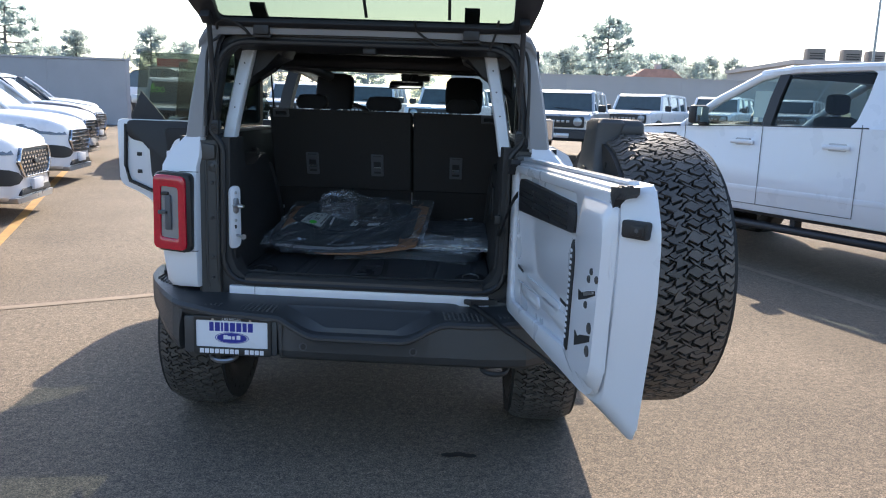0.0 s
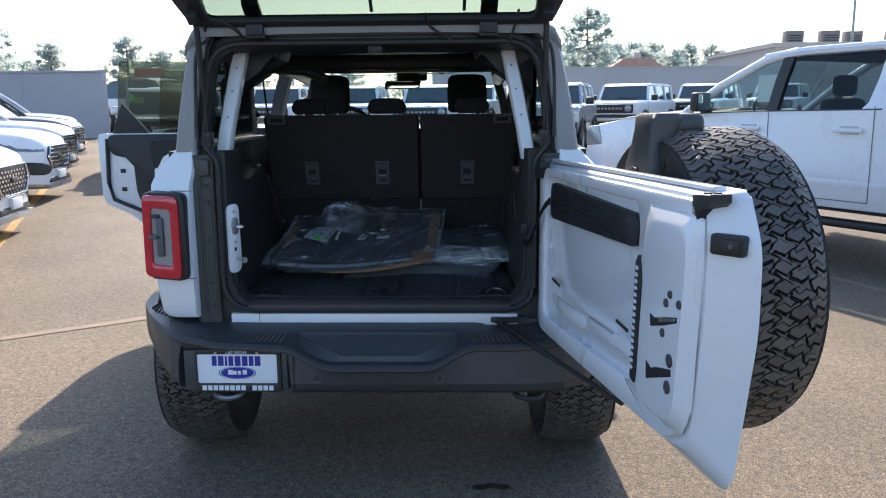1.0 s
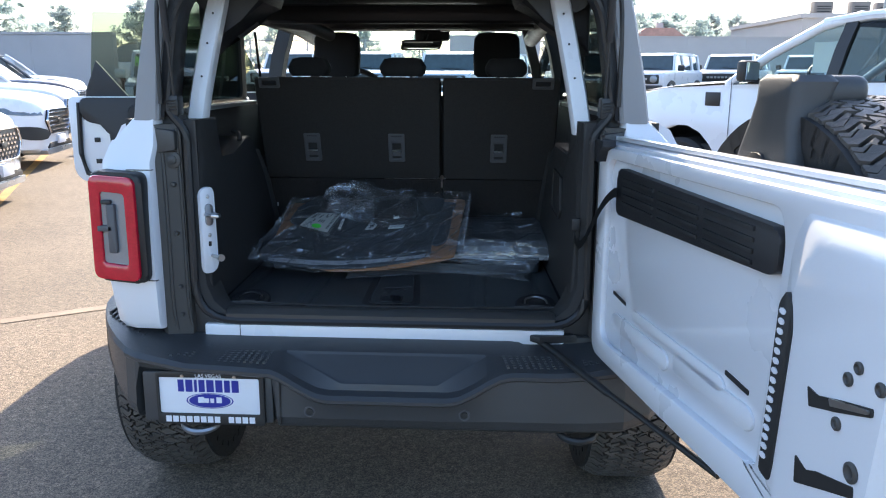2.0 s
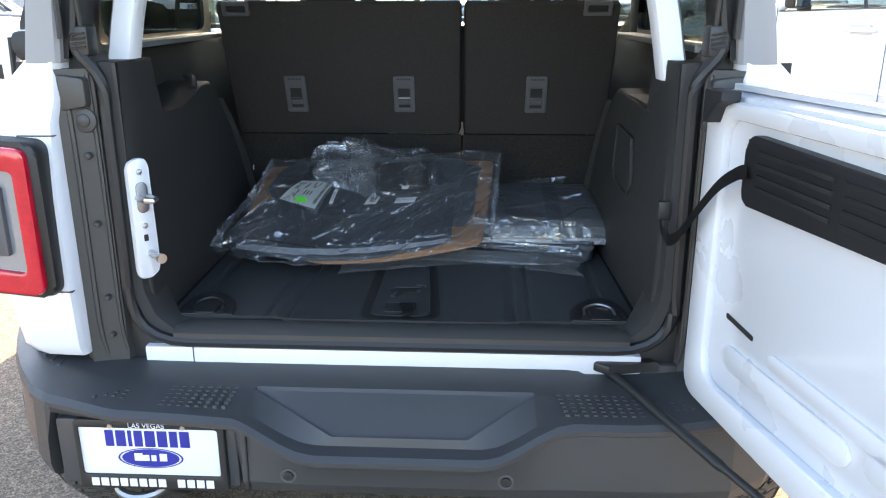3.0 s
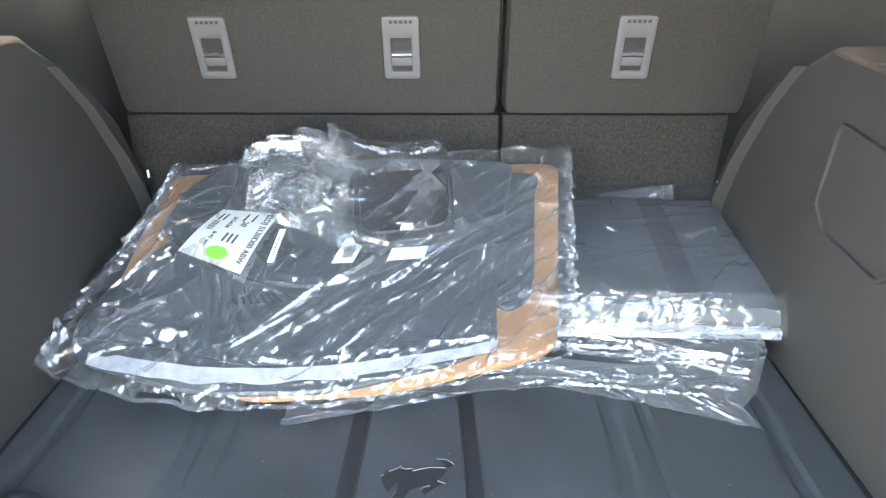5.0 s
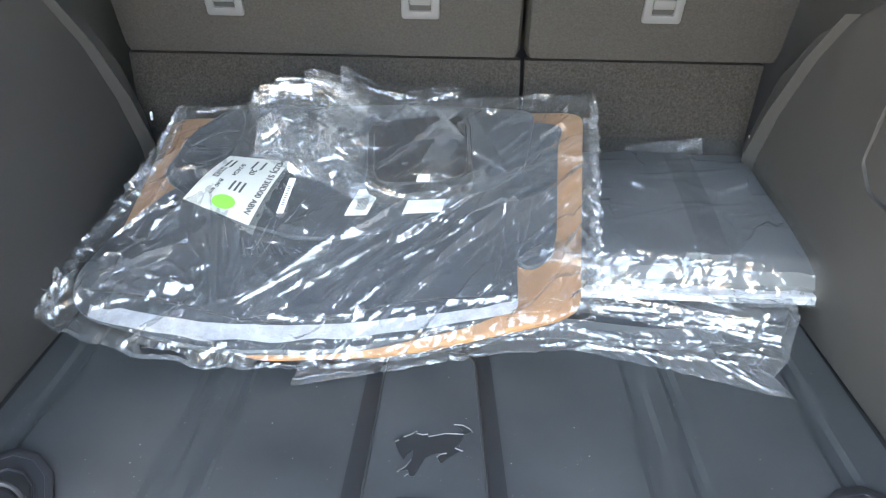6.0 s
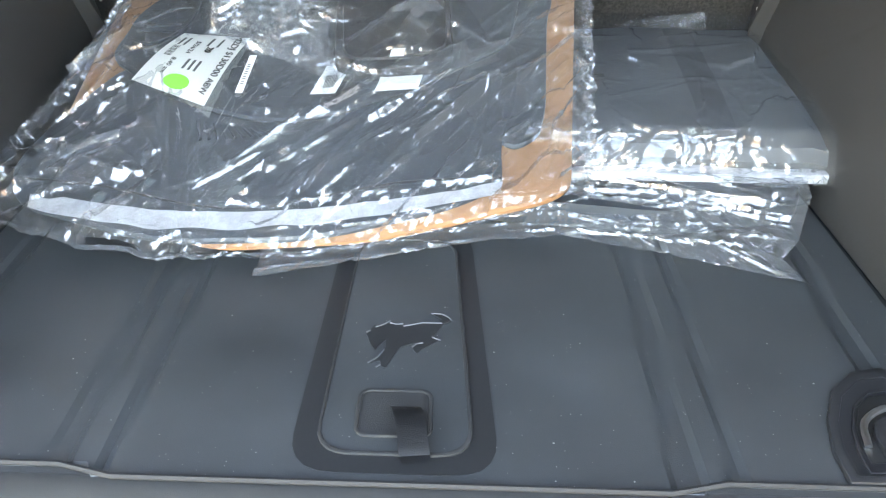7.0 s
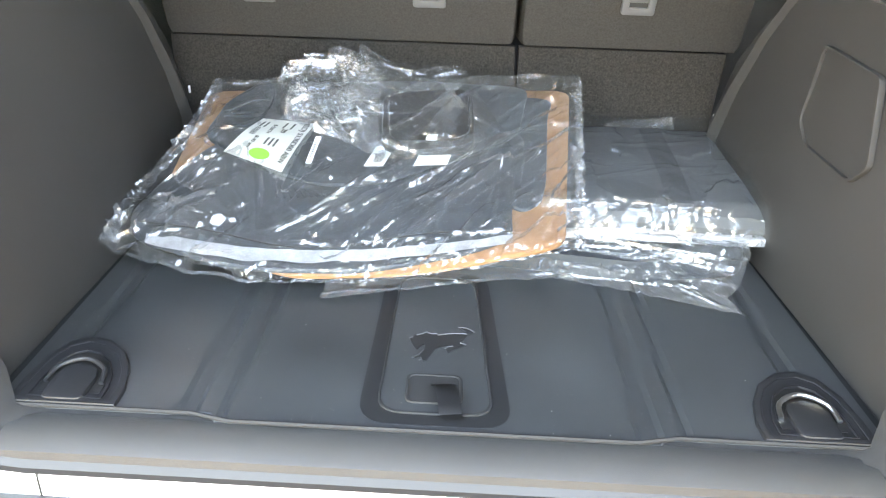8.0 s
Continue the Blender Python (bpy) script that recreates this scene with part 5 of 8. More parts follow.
for k in range(4):
    for a, b in ((0.21, 0.43), (0.46, 0.68), (0.71, 0.91)):
        z = 1.185 + 0.02 * k
        gp("louvre", prism([(a, z - 0.005 + 0.012 * a), (b, z - 0.005 + 0.012 * b), (b, z + 0.003 + 0.012 * b), (a, z + 0.003 + 0.012 * a)], 0.012, 0.0185, "y", 0.001), M_seal)
# perforated edge strip
edge = gp("perforated_strip", prism(rounded([(1.030, 0.872), (1.064, 0.866), (1.070, 0.895), (1.088, 1.13), (1.080, 1.172), (1.062, 1.190), (1.046, 1.165)], 0.010, 3), 0.005, 0.035, "y", 0.002), M_ink, "black strip with a row of bright perforations")
for k in range(16):
    z, c = 0.904 + 0.0167 * k, 1.043 + 0.0011 * k
    gp("perforation", prism([(c + 0.009 * math.cos(a * 0.785), z + 0.0055 * math.sin(a * 0.785)) for a in range(8)], 0.0345, 0.0366, "y"), M_plate, smooth=0)
for (c, z, r) in ((1.252, 1.135, 0.009), (1.233, 1.112, 0.010), (1.299, 1.124, 0.010), (1.219, 1.041, 0.010), (1.262, 0.990, 0.015), (1.256, 0.928, 0.015)):
    pl = lathe([(0, 0.0), (0.0, r), (0.006, r), (0.008, r * 0.7), (0.005, r * 0.4), (0.005, 0)], 16, m=Matrix.Translation((c, 0.029, z)) @ Matrix.Rotation(radians(90), 4, "Z"))
    gp("bolt", pl, M_jamb)
gp("lock_slot", prism(rounded([(1.142, 1.066), (1.17, 1.062), (1.225, 1.078), (1.290, 1.094), (1.291, 1.082), (1.215, 1.056), (1.15, 1.037)], 0.004, 3), 0.02, 0.0335, "y"), M_ink)
gp("lock_claw", prism(rounded([(1.20, 1.071), (1.284, 1.090), (1.285, 1.084), (1.205, 1.061)], 0.003, 3), 0.032, 0.037, "y"), M_steel)
gp("lock_slot", prism(rounded([(1.130, 0.950), (1.16, 0.940), (1.185, 0.951), (1.270, 0.973), (1.272, 0.957), (1.19, 0.927), (1.134, 0.906)], 0.004, 3), 0.02, 0.0335, "y"), M_ink)
for a, b, z in ((0.12, 0.225, 0.917), (0.81, 0.905, 0.952)):
    gp("drain_slot", prism(rounded([(a, z + 0.008), (b, z + 0.004), (b, z - 0.006), (a, z - 0.002)], 0.003, 2), -0.008, -0.0042, "y"), M_ink)
brk = gp("corner_bracket", prism([(1.29, 1.295), (1.315, 1.295), (1.33, 1.328), (1.37, 1.345), (1.37, 1.362), (1.29, 1.355)], -0.035, 0.012, "y", 0.003), M_black, "black corner bracket with two holes")
for a in (-0.022, 0.0):
    gp("bracket_hole", prism(circle(1.335, a, 0.008, 10), 1.3585, 1.3625, "z"), M_seal)
gp("corner_bracket", prism([(0.025, 1.275), (0.045, 1.275), (0.062, 1.305), (0.098, 1.320), (0.098, 1.337), (0.025, 1.336)], 0.002, 0.040, "y", 0.003), M_black)
BT = G @ Matrix.Translation((1.372, -0.033, 1.262)) @ Matrix.Rotation(radians(-37), 4, "Z")
part("gate_button", prism(rrect(-0.036, 0.036, -0.021, 0.021, 0.007), -0.012, 0.012, "y", 0.004), M_black, gate, "black gate button", m=BT)
part("button_face", prism(rrect(-0.008, 0.028, -0.013, 0.013, 0.005), 0.010, 0.016, "y", 0.003), M_seal, gate, m=BT)
part("button_eye", lathe([(0, 0), (0, 0.006), (0.003, 0.005), (0.003, 0)], 12, m=Matrix.Translation((0.010, 0.0155, 0)) @ Matrix.Rotation(radians(90), 4, "Z")), M_latch_grey, gate, m=BT)
gp("top_rail", prism([(0.0, 1.330), (1.30, 1.360), (1.30, 1.370), (0.0, 1.342)], -0.058, -0.028, "y", 0.003), M_white)
# outer fittings: hinges, carrier, high brake lamp arm
for z in (0.80, 1.25):
    part("gate_hinge", box((-0.05, -0.09, z - 0.05), (0.06, -0.03, z + 0.05), 0.012), M_black, gate, "black gate hinge", m=G)
gp("spare_carrier", box((0.60, -0.16, 0.92), (0.88, -0.07, 1.18), 0.03), M_black)
def arm_row(c, wd, y0, y1, z, r=0.018):
    return [(x, y, z) for x, y in rounded([(c - wd, y0), (c + wd, y0), (c + wd, y1), (c - wd, y1)], r, 3)]


arm = part("brake_lamp_arm", loft([arm_row(*q) for q in ((0.72, 0.145, -0.12, -0.075, 1.20), (0.72, 0.125, -0.125, -0.078, 1.30), (0.725, 0.098, -0.13, -0.08, 1.37), (0.73, 0.078, -0.14, -0.085, 1.43), (0.735, 0.072, -0.165, -0.088, 1.465), (0.735, 0.072, -0.18, -0.09, 1.50), (0.735, 0.062, -0.17, -0.10, 1.512))], close=True), M_bumper, suv, "dark grey high brake lamp arm over the spare", m=G)
# no hole is cut: a dark oval plate gives the opening's shade
part("arm_opening", prism(rounded([(0.665, 1.27), (0.755, 1.27), (0.745, 1.365), (0.685, 1.365)], 0.022, 4), -0.085, -0.0735, "y", 0.002), M_ink, arm, "dark oval plate standing in for the shaded opening of the arm", m=G)
part("arm_head", box((0.665, -0.240, 1.452), (0.805, -0.150, 1.512), 0.022, seg=3), M_bumper, arm, m=G)
part("brake_lens", box((0.70, -0.245, 1.467), (0.77, -0.236, 1.497), 0.003), M_red, arm, m=G)
SPM = G @ Matrix.Translation((0.74, -0.26, 1.05)) @ Matrix.Rotation(radians(-90), 4, "Z") @ Matrix.Rotation(radians(13), 4, "X")
tyre_on("spare_tyre", suv, SPM, "black mud-terrain spare tyre mounted on the gate", True)
# check strap, harness and stay
stay = part("gate_stay", tube([(0.455, -0.03, 0.70), (0.50, -0.11, 0.692), (0.62, -0.38, 0.675), (0.625, -0.39, 0.675), (0.80, -0.78, 0.655)], [0.011, 0.011, 0.011, 0.008, 0.008], 10), M_ink, suv, "black gas stay of the gate")
part("stay_bracket", prism([(0.43, -0.05), (0.46, -0.075), (0.55, -0.045), (0.575, -0.05), (0.56, -0.02), (0.47, 0.0)], 0.70, 0.722, "z", 0.004), M_dark_metal, stay)
hb = loft([[(p.x - 0.003, p.y, p.z + 0.015 + dz) for dz in (-0.013, 0.013)] for p in curve_pts([(0.556, -0.028, 1.055), (0.556, -0.055, 1.020), (0.566, -0.075, 1.002), (0.577, -0.105, 1.018), (0.592, -0.17, 1.085), (0.610, -0.23, 1.150), (0.624, -0.29, 1.187), (0.630, -0.32, 1.195)], 5)], caps=False)
bmesh.ops.solidify(hb, geom=hb.faces[:], thickness=0.008)
part("gate_harness", hb, M_ink, suv, "black cable harness to the gate")
part("harness_slot", box((0.545, -0.045, 1.050), (0.572, -0.03, 1.090), 0.004), M_ink, suv)

# ---- rear side door standing open ----
dd = Vector((-0.93, -0.16, 0)).normalized()
dn = Vector((0.16, -0.93, 0)).normalized()
D = Matrix(((dd.x, dn.x, 0, -0.955), (dd.y, dn.y, 0, 1.74), (0, 0, 1, 0), (0, 0, 0, 1)))
do = rounded([(0.0, 0.52), (0.42, 0.52), (0.56, 0.70), (0.72, 0.90), (0.895, 0.98), (0.90, 1.39), (0.0, 1.39)], [0.02, 0.03, 0.1, 0.1, 0.04, 0.03, 0.02], 4)
door = part("rear_door", prism(do, -0.08, 0.0, "y", 0.01), M_white, suv, "white rear side door standing open", m=D)
part("door_seal", tube([(*p[:1], 0.008, p[1]) for p in [(0.845, 1.36), (0.855, 1.10), (0.83, 1.0), (0.68, 0.93), (0.52, 0.74), (0.40, 0.58), (0.1, 0.57)]], 0.012, 8), M_ink, door, m=D)
part("door_trim", prism(rounded([(0.05, 0.62), (0.40, 0.63), (0.53, 0.82), (0.65, 0.95), (0.69, 1.03), (0.70, 1.24), (0.83, 1.27), (0.84, 1.385), (0.05, 1.385)], 0.04, 4), 0.0, 0.035, "y", 0.012), M_black, door, "black door trim", m=D)
part("door_pull", prism(rounded([(0.14, 1.045), (0.56, 1.045), (0.56, 1.15), (0.14, 1.15)], 0.03, 3), 0.033, 0.039, "y", 0.002), M_ink, door, m=D)
part("upper_pad", prism(rounded([(0.12, 1.16), (0.58, 1.16), (0.60, 1.345), (0.12, 1.345)], 0.035, 4), 0.033, 0.058, "y", 0.014), M_trim, door, "dark grey padded upper trim", m=D)
part("arm_rest", box((0.10, 0.035, 0.985), (0.56, 0.105, 1.035), 0.018), M_trim, door, m=D)
part("rest_edge", box((0.12, 0.09, 1.033), (0.56, 0.108, 1.041), 0.003), M_latch_grey, door, m=D)
for z in (1.17, 1.06):
    part("door_latch", box((0.755, -0.004, z - 0.012), (0.785, 0.006, z + 0.012), 0.003), M_ink, door, m=D)
part("door_glass", prism(rounded([(0.02, 1.37), (0.80, 1.37), (0.755, 1.81), (0.02, 1.81)], 0.01, 3), -0.045, -0.040, "y"), M_glass, door, "green tinted frameless door glass", m=D)
part("glass_corner", prism([(0.60, 1.38), (0.82, 1.38), (0.815, 1.42), (0.755, 1.57)], -0.055, -0.03, "y", 0.004), M_black, door, "black triangular corner cover", m=D)
# front side door, open as well
fd = Vector((-0.925, -0.35, 0)).normalized()
fn = Vector((0.35, -0.925, 0)).normalized()
F_ = Matrix(((fd.x, fn.x, 0, -0.955), (fd.y, fn.y, 0, 2.95), (0, 0, 1, 0), (0, 0, 0, 1)))
fo = rounded([(0.0, 0.52), (0.85, 0.54), (1.0, 0.66), (1.04, 0.9), (1.03, 1.39), (0.0, 1.39)], [0.02, 0.06, 0.08, 0.05, 0.03, 0.02], 4)
fdoor = part("front_door", prism(fo, -0.08, 0.0, "y", 0.01), M_white, suv, "white front side door standing open", m=F_)
part("door_trim", prism(rounded([(0.05, 0.62), (0.82, 0.64), (0.93, 0.76), (0.95, 1.385), (0.05, 1.385)], 0.04, 4), 0.0, 0.035, "y", 0.012), M_black, fdoor, "black door trim", m=F_)
part("arm_rest", box((0.15, 0.035, 0.99), (0.7, 0.095, 1.04), 0.015), M_seal, fdoor, m=F_)
part("door_glass", prism(rounded([(0.20, 1.37), (0.98, 1.37), (0.94, 1.80), (0.42, 1.80)], 0.01, 3), -0.045, -0.040, "y"), M_glass, fdoor, "green tinted frameless door glass", m=F_)


# ---- goods in the cargo bay ----
def on_kit(u, v, h=0.0):
    """A place on the sloping pile: u from the left, v from the front, h above it."""
    fl, fr, br, bl = Vector((-0.595, 0.405, 0.838)), Vector((0.188, 0.40, 0.862)), Vector((0.218, 0.84, 1.015)), Vector((-0.50, 0.815, 0.985))
    p = fl * (1 - u) * (1 - v) + fr * u * (1 - v) + br * u * v + bl * (1 - u) * v
    bow = 0.09 * (1 - v) ** 2 * math.sin(math.pi * min(1, max(0, u)) ** 0.8)
    p += Vector((0, -bow, -0.022 * (1 - v) ** 2 * math.sin(math.pi * min(1, max(0, u)))))
    return p + Vector((-0.02, -0.32, 0.945)) * h


def ridge(p, f, seed):
    return 1 - 2 * abs(noise.noise((p[0] * f, p[1] * f, seed)))


def tents(u, v, folds, su=0.8, sv=0.46):
    """Sharp tent-shaped folds of a film along short lines u0, v0, u1, v1, half width, height."""
    best = 0.0
    for u0, v0, u1, v1, w_, h_ in folds:
        dx, dy = (u1 - u0) * su, (v1 - v0) * sv
        px, py = (u - u0) * su, (v - v0) * sv
        t = (px * dx + py * dy) / (dx * dx + dy * dy)
        if t <= 0 or t >= 1:
            continue
        d = abs(px * dy - py * dx) / math.hypot(dx, dy)
        tap = min(1.0, 3.2 * t * (1 - t) + 0.12)
        if d < w_ * tap:
            p_ = 1 - d / (w_ * tap)
            best = max(best, h_ * tap * p_ * (0.45 + 0.55 * p_ * (2 - p_)))
    return best


def scatter(rng, count, length, width, height, ang, spread, u0=0.03, u1=0.97, v0=0.05, v1=0.97, su=0.8, sv=0.46):
    """Random folds about one direction."""
    out = []
    for k in range(count):
        L_, a = length * rng.uniform(0.35, 1.3), radians(ang + spread * rng.uniform(-1, 1))
        cu, cv = rng.uniform(u0, u1), rng.uniform(v0, v1)
        du, dv = 0.5 * L_ * math.cos(a) / su, 0.5 * L_ * math.sin(a) / sv
        w_ = width * rng.uniform(0.5, 1.4)
        out.append((cu - du, cv - dv, cu + du, cv + dv, w_, height * w_ / width))
    return out


def field(folds, nu=40, nv=24, su=0.8, sv=0.46):
    """The same folds sorted into a grid, quick to look up."""
    grid = {}
    for f in folds:
        r = f[4] * 1.1
        for a in range(int((min(f[0], f[2]) - r / su) * nu) - 1, int((max(f[0], f[2]) + r / su) * nu) + 2):
            for b in range(int((min(f[1], f[3]) - r / sv) * nv) - 1, int((max(f[1], f[3]) + r / sv) * nv) + 2):
                grid.setdefault((a, b), []).append(f)
    return lambda u, v: tents(u, v, grid.get((int(u * nu), int(v * nv)), ()), su, sv)


RN = random.Random(5)


def rays(u, v, pu, pv, n, slope, reach, seed, su=0.8, sv=0.46):
    """Tension folds that run out from a pinched place, each of its own height."""
    dx, dy = (u - pu) * su, (v - pv) * sv
    r = math.hypot(dx, dy)
    if r > reach * 3.2 or r < 1e-6:
        return 0.0
    th = (math.atan2(dy, dx) / (2 * math.pi) + 0.5) * n
    th += 0.55 * noise.noise((th * 0.6, r * 7, seed)) + 0.25 * noise.noise((th * 0.2, r * 19, seed + 3))
    k = math.floor(th)
    f = th - k
    amp = 0.5 + 0.5 * noise.noise((k * 7.31, seed * 1.7, 4.2))
    amp = amp * amp * 1.6
    p = max(0.0, 1 - 2.0 * abs(2 * f - 1))
    return slope * math.pi / n * r * amp * p * (0.55 + 0.45 * p) * math.exp(-(r / reach) ** 1.3) * min(1.0, r / 0.02)


def facets(x, y, seed, slope):
    """Flat tilted facets of a crumpled film, one a cell across, meeting in creases."""
    best = 0.0
    for q in noise.voronoi((x, y, seed * 9.1))[1][:4]:
        a = q[0] * 37.7 + q[1] * 91.3 + q[2] * 17.1
        m = 0.55 + 0.45 * math.sin(q[0] * 53.1 + q[1] * 29.7 + q[2])
        best = max(best, slope * m * (math.cos(a) * (x - q[0]) + math.sin(a) * (y - q[1])))
    return best


long_folds = [(0.36, 0.13, 0.66, 0.52, 0.016, 0.016), (0.40, 0.12, 0.80, 0.52, 0.010, 0.010), (0.345, 0.13, 0.25, 0.47, 0.015, 0.015), (0.335, 0.15, 0.22, 0.52, 0.008, 0.006), (0.70, 0.24, 0.85, 0.46, 0.014, 0.015),
              (0.885, 0.42, 0.985, 0.60, 0.010, 0.008), (0.89, 0.36, 0.97, 0.50, 0.008, 0.007), (0.84, 0.60, 0.965, 0.90, 0.012, 0.009), (0.87, 0.70, 0.90, 0.96, 0.009, 0.007), (0.79, 0.60, 0.93, 0.80, 0.010, 0.007),
              (0.205, 0.17, 0.29, 0.185, 0.016, 0.015), (0.215, 0.12, 0.235, 0.20, 0.011, 0.010), (0.305, 0.12, 0.312, 0.20, 0.010, 0.010), (0.10, 0.09, 0.28, 0.15, 0.005, 0.003), (0.13, 0.36, 0.165, 0.42, 0.014, 0.009),
              (0.42, 0.115, 0.62, 0.105, 0.007, 0.006), (0.58, 0.115, 0.80, 0.105, 0.008, 0.007), (0.74, 0.11, 0.88, 0.095, 0.008, 0.007), (0.15, 0.045, 0.50, 0.035, 0.004, 0.003), (0.44, 0.04, 0.97, 0.035, 0.004, 0.003), (0.48, 0.26, 0.56, 0.22, 0.010, 0.006)]
kit_folds = field(long_folds + scatter(RN, 34, 0.22, 0.0045, 0.0048, 40, 14, u0=0.40, u1=0.95) + scatter(RN, 14, 0.10, 0.0045, 0.0045, 118, 26, u0=0.06, u1=0.40, v0=0.12) + scatter(RN, 12, 0.024, 0.0055, 0.0058, 60, 60, v0=0.12)
                  + scatter(RN, 26, 0.035, 0.008, 0.009, 70, 40, v0=0.09, v1=0.135) + scatter(RN, 12, 0.035, 0.004, 0.004, 62, 14, u0=0.90, u1=0.985, v1=0.25) + scatter(RN, 14, 0.03, 0.004, 0.004, 60, 60, u0=0.955, u1=0.995))


def slab(pts_uv, h0, h1, f, n=5):
    """A thin curved panel on the pile, from an outline in u, v."""
    out = rounded(pts_uv, 0.06, n)
    bm = bmesh.new()
    cu, cv = sum(p[0] for p in out) / len(out), sum(p[1] for p in out) / len(out)
    rings = []
    for k in (1.0, 0.98, 0.8, 0.6, 0.4, 0.2):
        rings.append([bm.verts.new(f(cu + (u - cu) * k, cv + (v - cv) * k, h1 - (0.003 if k == 1.0 else 0))) for u, v in out])
    low = [bm.verts.new(f(u, v, h0)) for u, v in out]
    m = len(out)
    for A, B in zip([low] + rings, rings):
        for i in range(m):
            bm.faces.new((A[i], A[(i + 1) % m], B[(i + 1) % m], B[i]))
    bm.faces.new(rings[-1])
    bm.faces.new(low[::-1])
    return bm


kit = thing("floor_mat_kit", "black rubber floor mats on brown cardboard in clear plastic", "floor mats", at=(-0.2, 0.6, 0.80))
# stack below that gives the slope
bm = loft([[(-0.50, 0.46, 0.792), (0.14, 0.47, 0.792), (0.16, 0.80, 0.792), (-0.46, 0.78, 0.792)], [tuple(on_kit(0.12, 0.10, -0.012)), tuple(on_kit(0.90, 0.12, -0.012)), tuple(on_kit(0.94, 0.92, -0.012)), tuple(on_kit(0.06, 0.92, -0.012))]], close=True)
part("mat_stack", bm, M_mat_rubber, kit)
part("cardboard_sheet", slab([(0.42, 0.010), (0.70, -0.002), (0.985, 0.012), (0.99, 0.99), (-0.035, 1.02), (0.015, 0.62), (0.055, 0.32), (0.13, 0.11), (0.33, 0.05)], -0.012, -0.004, on_kit), M_card, kit, "brown cardboard backing sheet")
part("floor_mat", slab([(0.030, 0.15), (0.075, 0.040), (0.34, 0.012), (0.60, 0.010), (0.80, 0.040), (0.873, 0.080), (0.862, 0.24), (0.885, 0.40), (0.875, 0.66), (0.60, 0.72), (0.10, 0.60), (0.045, 0.35)], -0.003, 0.004, on_kit), M_mat_rubber, kit, "black ribbed rubber floor mat")
part("floor_mat", slab([(0.060, 0.625), (0.16, 0.52), (0.28, 0.42), (0.44, 0.355), (0.56, 0.37), (0.70, 0.47), (0.86, 0.62), (0.875, 0.97), (0.55, 1.03), (0.14, 1.03), (0.095, 0.97), (0.055, 0.86)], 0.002, 0.010, on_kit), M_mat_rubber, kit)
part("floor_mat", slab([(0.85, 0.25), (0.89, 0.20), (0.928, 0.24), (0.938, 0.35), (0.932, 0.78), (0.945, 0.90), (0.85, 0.93)], -0.004, 0.0015, on_kit), M_mat_rubber, kit)
part("foot_rest", slab([(0.072, 0.66), (0.058, 0.85), (0.105, 1.0), (0.145, 1.02), (0.178, 0.90), (0.190, 0.74), (0.155, 0.66)], 0.009, 0.014, on_kit), M_mat_rubber, kit, "moulded foot rest of the mat")
for ln in ([(0.085, 0.78), (0.13, 0.86), (0.172, 0.87)], [(0.10, 0.765), (0.17, 0.775)], [(0.085, 0.745), (0.175, 0.735)], [(0.088, 0.70), (0.12, 0.68), (0.16, 0.70), (0.186, 0.78), (0.178, 0.90), (0.15, 0.99)]):
    part("mat_rib", tube(curve_pts([on_kit(a, b, 0.0145) for a, b in ln], 5), 0.0022, 6), M_mat_rubber, kit)
for k in range(12):
    part("mat_rib", tube([on_kit(0.335 + 0.015 * k, 0.30 + 0.002 * k, 0.0045), on_kit(0.312 + 0.015 * k, 0.365 - 0.004 * k, 0.0045)], 0.0022, 6), M_mat_rubber, kit)
part("mat_rim", tube([on_kit(0.07 + 0.8 * t / 20, 0.115 + 0.02 * math.sin(t * 0.5), 0.004) for t in range(21)], 0.002, 6), M_seal, kit)
# left half is fibrous foam; right half paints the white reflection on the film
part("pale_strip", loft([[tuple(on_kit(0.115 + 0.755 * t / 40, 0.032 + 0.014 * (t / 40) + 0.008 * noise.noise((t * 0.3, 1, 2)), 0.0065)), tuple(on_kit(0.105 + 0.768 * t / 40, 0.082 + 0.009 * noise.noise((t * 0.4, 9, 2)) - 0.012 * (t < 3), 0.0075))] for t in range(41)], caps=False), M_foam_glint, kit, "pale fibrous strip inside the bag, its right half a painted film reflection")


def kit_edge(u, v):
    """How far the bag's rim wanders."""
    du = 0.010 * noise.noise((v * 26, 3, 1)) + 0.007 * noise.noise((v * 70, 3, 5))
    dv = 0.012 * noise.noise((u * 18, 7, 1)) + 0.007 * noise.noise((u * 60, 7, 5))
    return du, dv


